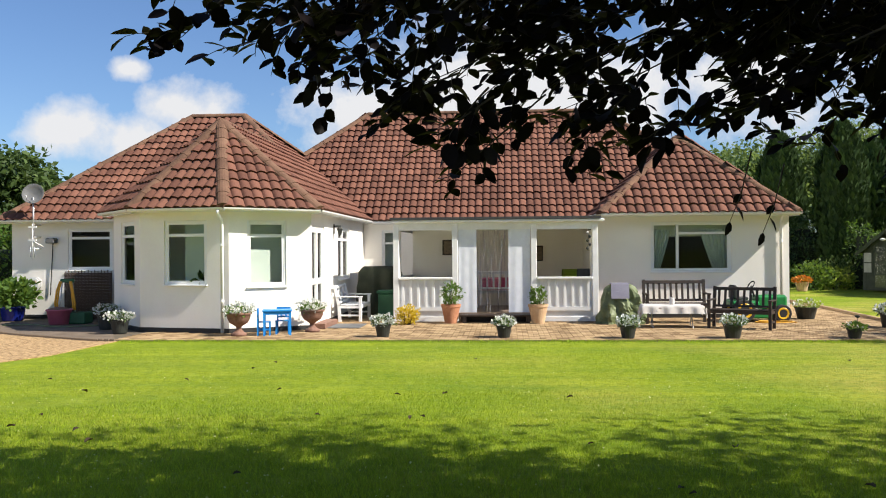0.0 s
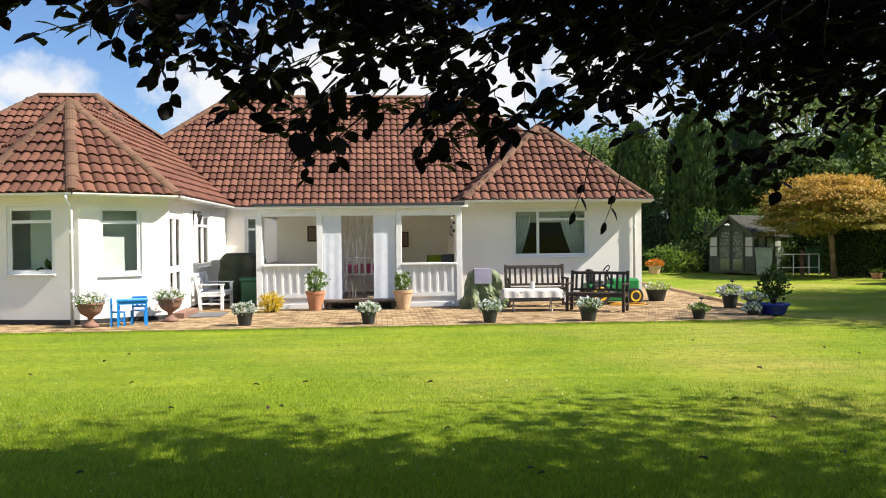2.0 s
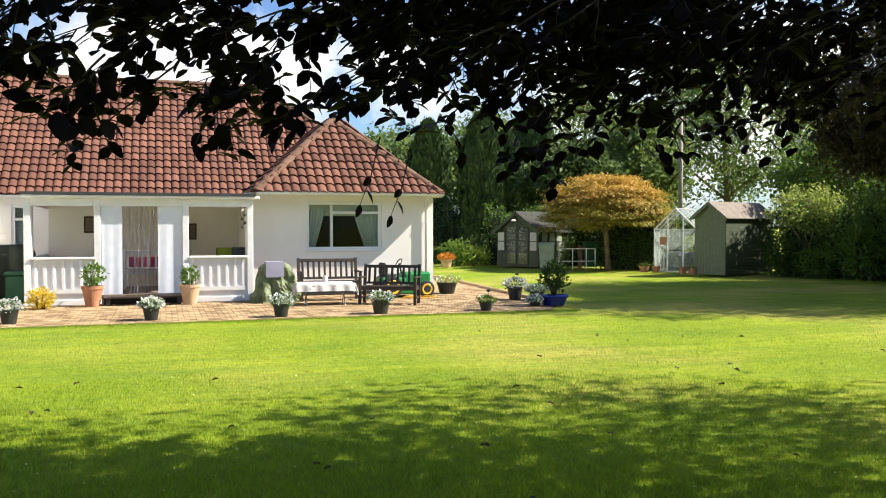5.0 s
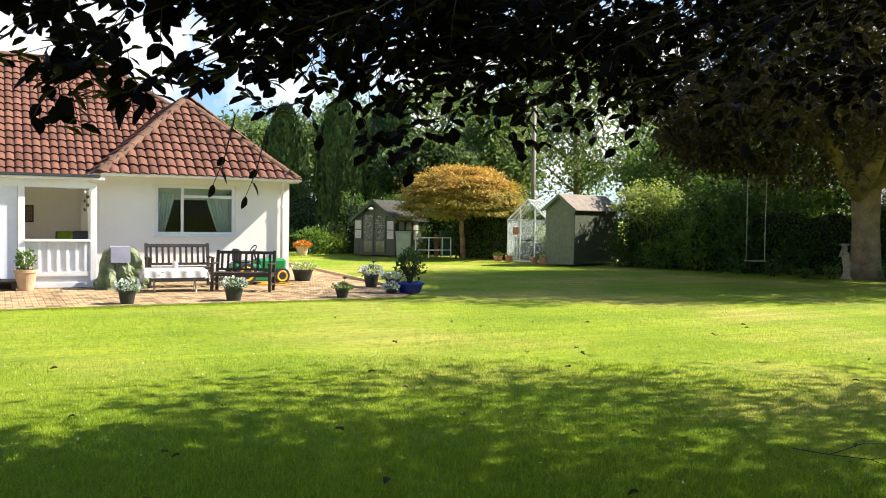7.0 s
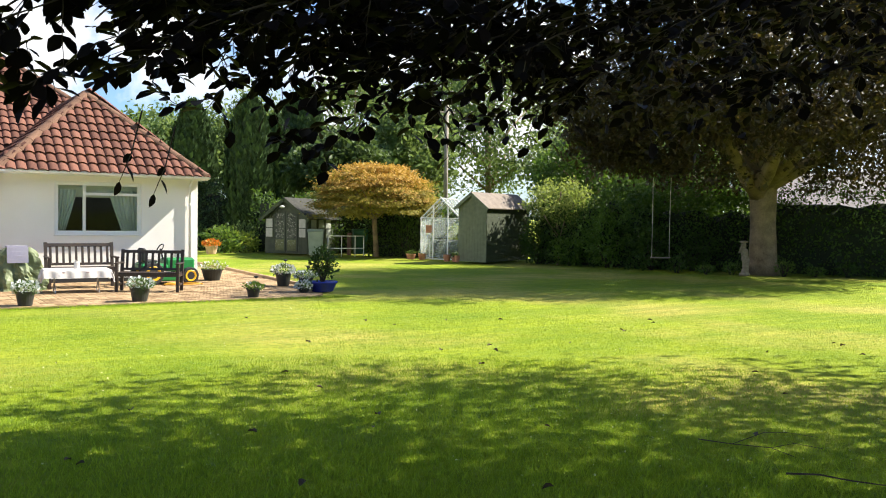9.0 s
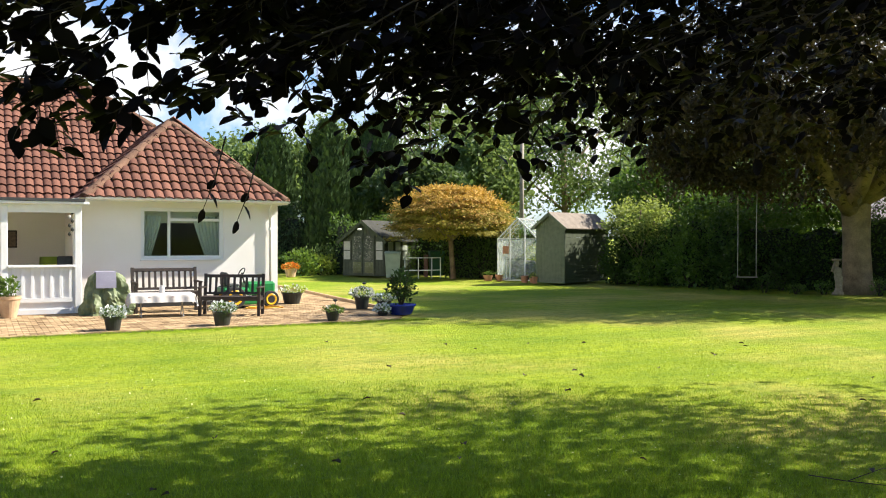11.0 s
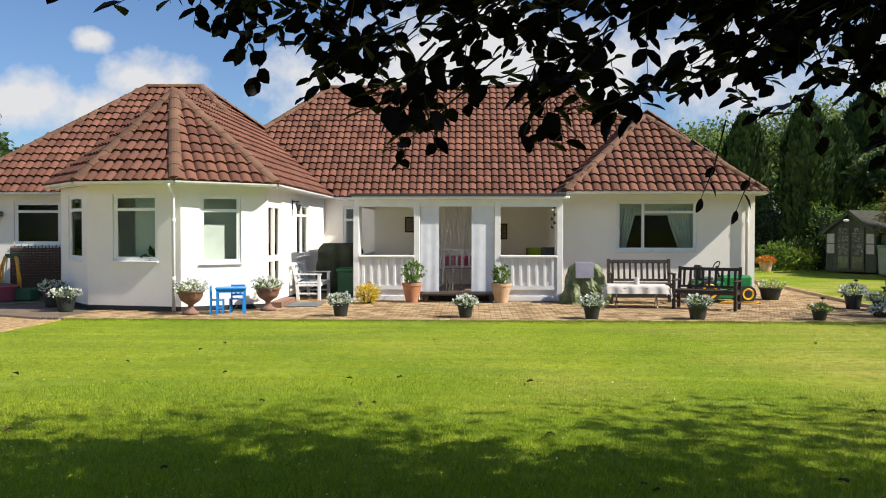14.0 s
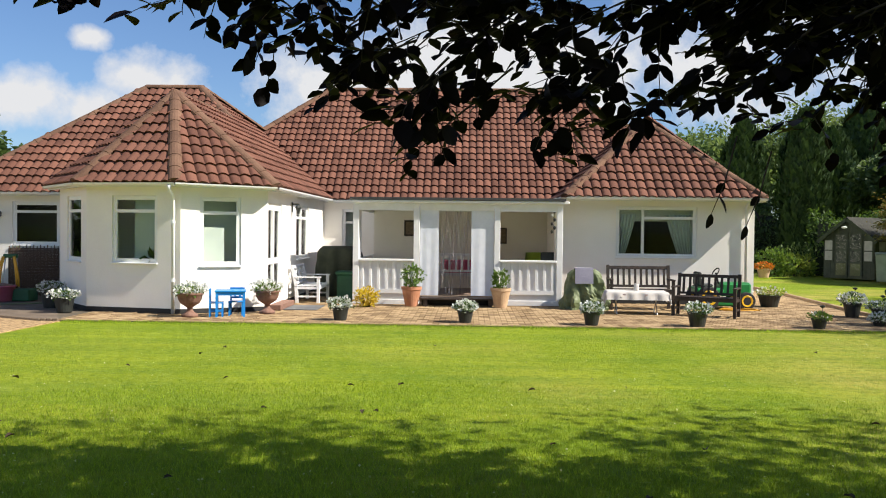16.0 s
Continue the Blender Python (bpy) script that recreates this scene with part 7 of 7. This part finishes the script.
def neighbour():
    ob = thing("neighbour_house", (50.0, 30.0, 0), "pale-roofed neighbouring bungalow behind the hedge", "house", rz=-58)
    boxed("wall", (-7, 0, 0, 7, 7, 2.5), RENDER, ob)
    m = material("pale_grey_roof_tiles", (0.28, 0.25, 0.225), (0.38, 0.345, 0.31), scale=3, rough=0.9)
    bm = bmesh.new()
    v = [bm.verts.new(q) for q in ((-7.4, -0.4, 2.5), (7.4, -0.4, 2.5), (7.4, 7.4, 2.5), (-7.4, 7.4, 2.5), (-6.5, 3.5, 5.0), (6.5, 3.5, 5.0))]
    for f in ((0, 1, 5, 4), (1, 2, 5), (2, 3, 4, 5), (3, 0, 4)):
        bm.faces.new([v[i] for i in f])
    part("roof", bm, m, ob)
    for x in (-4, 0, 4):
        w = boxed("window", (x - 0.8, -0.03, 0.9, x + 0.8, 0.0, 2.1), UPVC, ob)
        boxed("pane", (x - 0.72, -0.04, 0.98, x + 0.72, -0.031, 2.02), GREYMETAL, w)


neighbour()


# ---------------------------------------------------------------- grass blades, fallen leaves and twigs
GRASS = leaf_material("grass_blade", (0.058, 0.122, 0.004), (0.365, 0.462, 0.026), back=(0.38, 0.56, 0.03), through_light=0.3, spec=0.2)
DRYLEAF = leaf_material("fallen_brown_leaf", (0.030, 0.020, 0.010), (0.085, 0.055, 0.026), back=(0.1, 0.06, 0.02), through_light=0.1)


def grass():
    g = np.random.default_rng(21)
    n = 620000
    r = 3.2 + 13.9 * g.random(n) ** 1.5
    r = np.where(r > 10, r + np.abs(g.normal(size=n)) * 1.5, r)
    a = np.radians(g.uniform(-67, 37, n) + 3.0 * g.normal(size=n))
    near = g.random(n) < 0.17
    r = np.where(near, 6.0 * np.sqrt(g.random(n)), r)
    a = np.where(near, g.uniform(0, 2 * math.pi, n), a)
    x, y = r * np.sin(-a), r * np.cos(a)
    ok = (y < 15.4 + 3.0 * (x > 8.3)) & ((x > -7.0) | (y < 9.0)) & (g.random(n) < np.clip((18.0 - r) / 8.0, 0, 1)) & (near | (g.random(n) < np.clip((r - 3.0) / 1.8, 0, 1)))
    x, y = x[ok], y[ok]
    m = len(x)
    z = np.full(m, -0.032)
    ax = np.stack([0.45 * g.normal(size=m), 0.45 * g.normal(size=m), np.ones(m)], 1)
    ob = leaf_cloud("grass", np.stack([x, y, z], 1), ax, unit(g, m), np.clip(0.066 - 0.0032 * np.hypot(x, y), 0.027, 0.054) * g.uniform(0.5, 1.3, m), GRASS, None, BLADE)
    tagged(ob, "short mown grass blades over the lawn", "grass", kind="stuff")


grass()


def flecks():
    """Tiny pale discs scattered through the turf as painted glints of grass blades."""
    g = np.random.default_rng(23)
    n = 2600
    r = 5.0 + 10.5 * g.random(n)
    a = np.radians(g.uniform(-62, 34, n))
    x, y = -r * np.sin(a), r * np.cos(a)
    ok = (y < 15.3) & ((x > -7.0) | (y < 9.0)) & (np.sin(x * 0.9) * np.cos(y * 0.7) + 0.6 * g.normal(size=n) > 0.1)
    x, y = x[ok], y[ok]
    m = len(x)
    ob = leaf_cloud("clover", np.stack([x, y, np.full(m, 0.004)], 1), unit(g, m), unit(g, m) * 0.5 + np.array((0, 0, 1.0)), 0.014 * g.uniform(0.5, 1.4, m), GLINT, None, PETAL)
    tagged(ob, "tiny pale flecks standing for glints on the lawn's blades", "clover", kind="stuff")


# pale tone of the sunlit glints on grass blades
GLINT = leaf_material("blade_glint", (0.36, 0.42, 0.10), (0.62, 0.64, 0.32), back=(0.4, 0.45, 0.15), through_light=0.2)
flecks()


def verge():
    """Longer blades left along the paving's edge."""
    g = np.random.default_rng(22)
    n = 17000
    x = g.uniform(-7.1, 8.0, n)
    y = 15.47 - np.abs(g.normal(size=n)) * 0.16 + 0.03 * np.sin(x * 3.1) + 0.02 * np.sin(x * 9.7)
    ax = np.stack([0.5 * g.normal(size=n), 0.25 + 0.5 * g.normal(size=n), np.ones(n)], 1)
    ob = leaf_cloud("grass_verge", np.stack([x, y, np.full(n, -0.03)], 1), ax, unit(g, n), 0.042 * g.uniform(0.4, 1.5, n), GRASS, None, BLADE)
    tagged(ob, "uncut grass fringe along the brick patio", "grass", kind="stuff")


verge()


def fallen():
    g = np.random.default_rng(5)
    for i in range(58):
        r = 4.5 + 10 * g.random()
        a = radians(g.uniform(-60, 33))
        x, y = -math.sin(a) * r, math.cos(a) * r
        if y > 15.2 or x < -7.0:
            continue
        bm = bmesh.new()
        s = g.uniform(0.05, 0.09)
        vs = [bm.verts.new((p[0] * s, p[1] * s, (p[2] * 2.5 + 0.25 * abs(p[1])) * s)) for p in LEAF_FULL[0]]
        for f in LEAF_FULL[1]:
            bm.faces.new([vs[k] for k in f])
        ob = part("fallen_leaf", bm, DRYLEAF, None)
        ob.matrix_basis = pose(x, y, 0.012, g.uniform(-14, 14), g.uniform(-14, 14), g.uniform(0, 360))
        tagged(ob, "curled brown beech leaf lying on the lawn", "leaf", "fallen leaves on the lawn")
    for pts, r in (([(5.05, 4.12, 0.02), (5.12, 3.88, 0.03), (5.27, 3.68, 0.03), (5.24, 3.46, 0.02)], 0.007), ([(5.12, 3.88, 0.03), (5.50, 3.90, 0.06), (5.68, 3.84, 0.05), (5.82, 3.68, 0.03)], 0.005), ([(5.27, 3.68, 0.03), (5.45, 3.62, 0.05), (5.60, 3.50, 0.02)], 0.004), ([(4.86, 3.27, 0.02), (4.97, 3.12, 0.035), (5.04, 2.96, 0.03), (5.22, 2.72, 0.02)], 0.013)):
        tw = tube_part("fallen_twig", pts, [r * 0.6, r * 0.5, r * 0.4, r * 0.25][:len(pts)], TWIG, None, n=6)
        tagged(tw, "thin dead twig lying on the grass", "twig", "dead twigs on the lawn")
    clod = ball_shrub("beech_seedling", (1.9, 4.1, 0.0), (0.05, 0.05, 0.025), 18, 0.05, DRYLEAF, "tuft of dry brown leaves on the lawn", 4, "leaf litter")


fallen()

# ---------------------------------------------------------------- patio edging and bricks
KERB = material("timber_edging", (0.30, 0.20, 0.11), (0.42, 0.30, 0.18), scale=6, rough=0.9)
edge_pts = [(8.0, 16.75), (8.15, 19.6), (8.45, 24.0), (8.6, 30.0)]
for (xa, ya), (xb, yb) in zip(edge_pts, edge_pts[1:]):
    k = int(math.hypot(xb - xa, yb - ya) / 0.9) + 1
    for i in range(k):
        bm = bmesh.new()
        p = lambda t: (xa + (xb - xa) * t + 0.03, ya + (yb - ya) * t, 0.015)
        beam(bm, p(i / k), p((i + 0.97) / k), 0.08, 0.09)
        tagged(part("edging_board", bm, KERB, None), "tan edging length along the patio", "edging", "patio edging", "structure")
for i in range(36):
    x = -11.0 + i * 0.108
    y = 17.35 - 1.9 * max(0.0, min(1.0, (i - 2) / 30.0)) ** 0.8
    bm = bmesh.new()
    box(bm, -0.047, -0.035, -0.03, 0.047, 0.035, 0.03, bevel=0.01)
    ob = part("edging_stone", bm, TARMAC, None)
    ob.matrix_basis = pose(x, y - 0.08, 0.0)
    tagged(ob, "small dark edging stone by the gravel", "edging", "gravel edging", "structure")

HOUSE_OUT = [(-12.3, 20.7), (-8.6, 20.7), (-8.6, 18.4), (-7.45, 17.1), (-5.62, 16.65), (-4.0, 17.55), (-4.0, 24.1), (-2.53, 24.1), (-2.53, 19.5), (2.1, 19.5), (2.1, 20.5), (6.55, 20.5), (6.55, 33), (-12.3, 33)]


def bricks():
    pave = bpy.data.objects["pavement"]
    bw, bd, gap = 0.205, 0.1025, 0.013
    h = 0.012
    base = np.array([(sx * (bw - gap) / 2, sy * (bd - gap) / 2, z) for z, f in ((-0.02, 1), (h * 0.7, 1)) for sx, sy in ((-1, -1), (1, -1), (1, 1), (-1, 1))] + [(sx * (bw - gap - 0.012) / 2, sy * (bd - gap - 0.012) / 2, h) for sx, sy in ((-1, -1), (1, -1), (1, 1), (-1, 1))])
    faces = [(8, 9, 10, 11)]
    for lo, hi in ((0, 4), (4, 8)):
        for i in range(4):
            faces.append((lo + i, lo + (i + 1) % 4, hi + (i + 1) % 4, hi + i))
    me = bpy.data.meshes.new("brick")
    me.from_pydata([tuple(v) for v in base], [], faces)
    me.materials.append(BRICK)
    g = np.random.default_rng(2)
    single, V, F = 0, [], []
    for r in range(0, 98):
        y = 15.52 + r * bd
        for c in range(-36, 43):
            x = c * bw + (bw / 2 if r % 2 else 0)
            if not inside((x, y), PATIO_OUT) or inside((x, y), HOUSE_OUT) or (x < -7.0 and y > 17.0) or x < -7.2:
                continue
            m = pose(x, y, -0.012 + g.normal() * 0.0015, g.normal() * 0.5, g.normal() * 0.4, g.normal() * 0.6)
            if single < 300:
                b = new("brick", me)
                b.parent = pave
                b.matrix_basis = m
                single += 1
            else:
                R = np.array(m.to_3x3())
                k = 12 * (len(F) // len(faces))
                V.append(base @ R.T + np.array(m.translation))
                F += [tuple(i + k for i in f) for f in faces]
    ob = mesh_object("brick_field", np.concatenate(V), F, BRICK, pave)
    tagged(ob, kind="stuff")


bricks()


# ---------------------------------------------------------------- roof tiles, one by one where the camera passes nearest
for slope_ob, poses, singles in TILE_JOBS:
    for pm in poses[:singles]:
        t = new("tile", TILE_ME)
        t.parent = slope_ob
        t.matrix_basis = pm
    rest = poses[singles:]
    if rest:
        k = len(TILE_V)
        V = np.concatenate([TILE_V @ np.array(pm.to_3x3()).T + np.array(pm.translation) for pm in rest])
        F = [tuple(i + k * j for i in f) for j in range(len(rest)) for f in TILE_F]
        tagged(mesh_object("tile_field", V, F, TILE, slope_ob, smooth=True), kind="stuff")
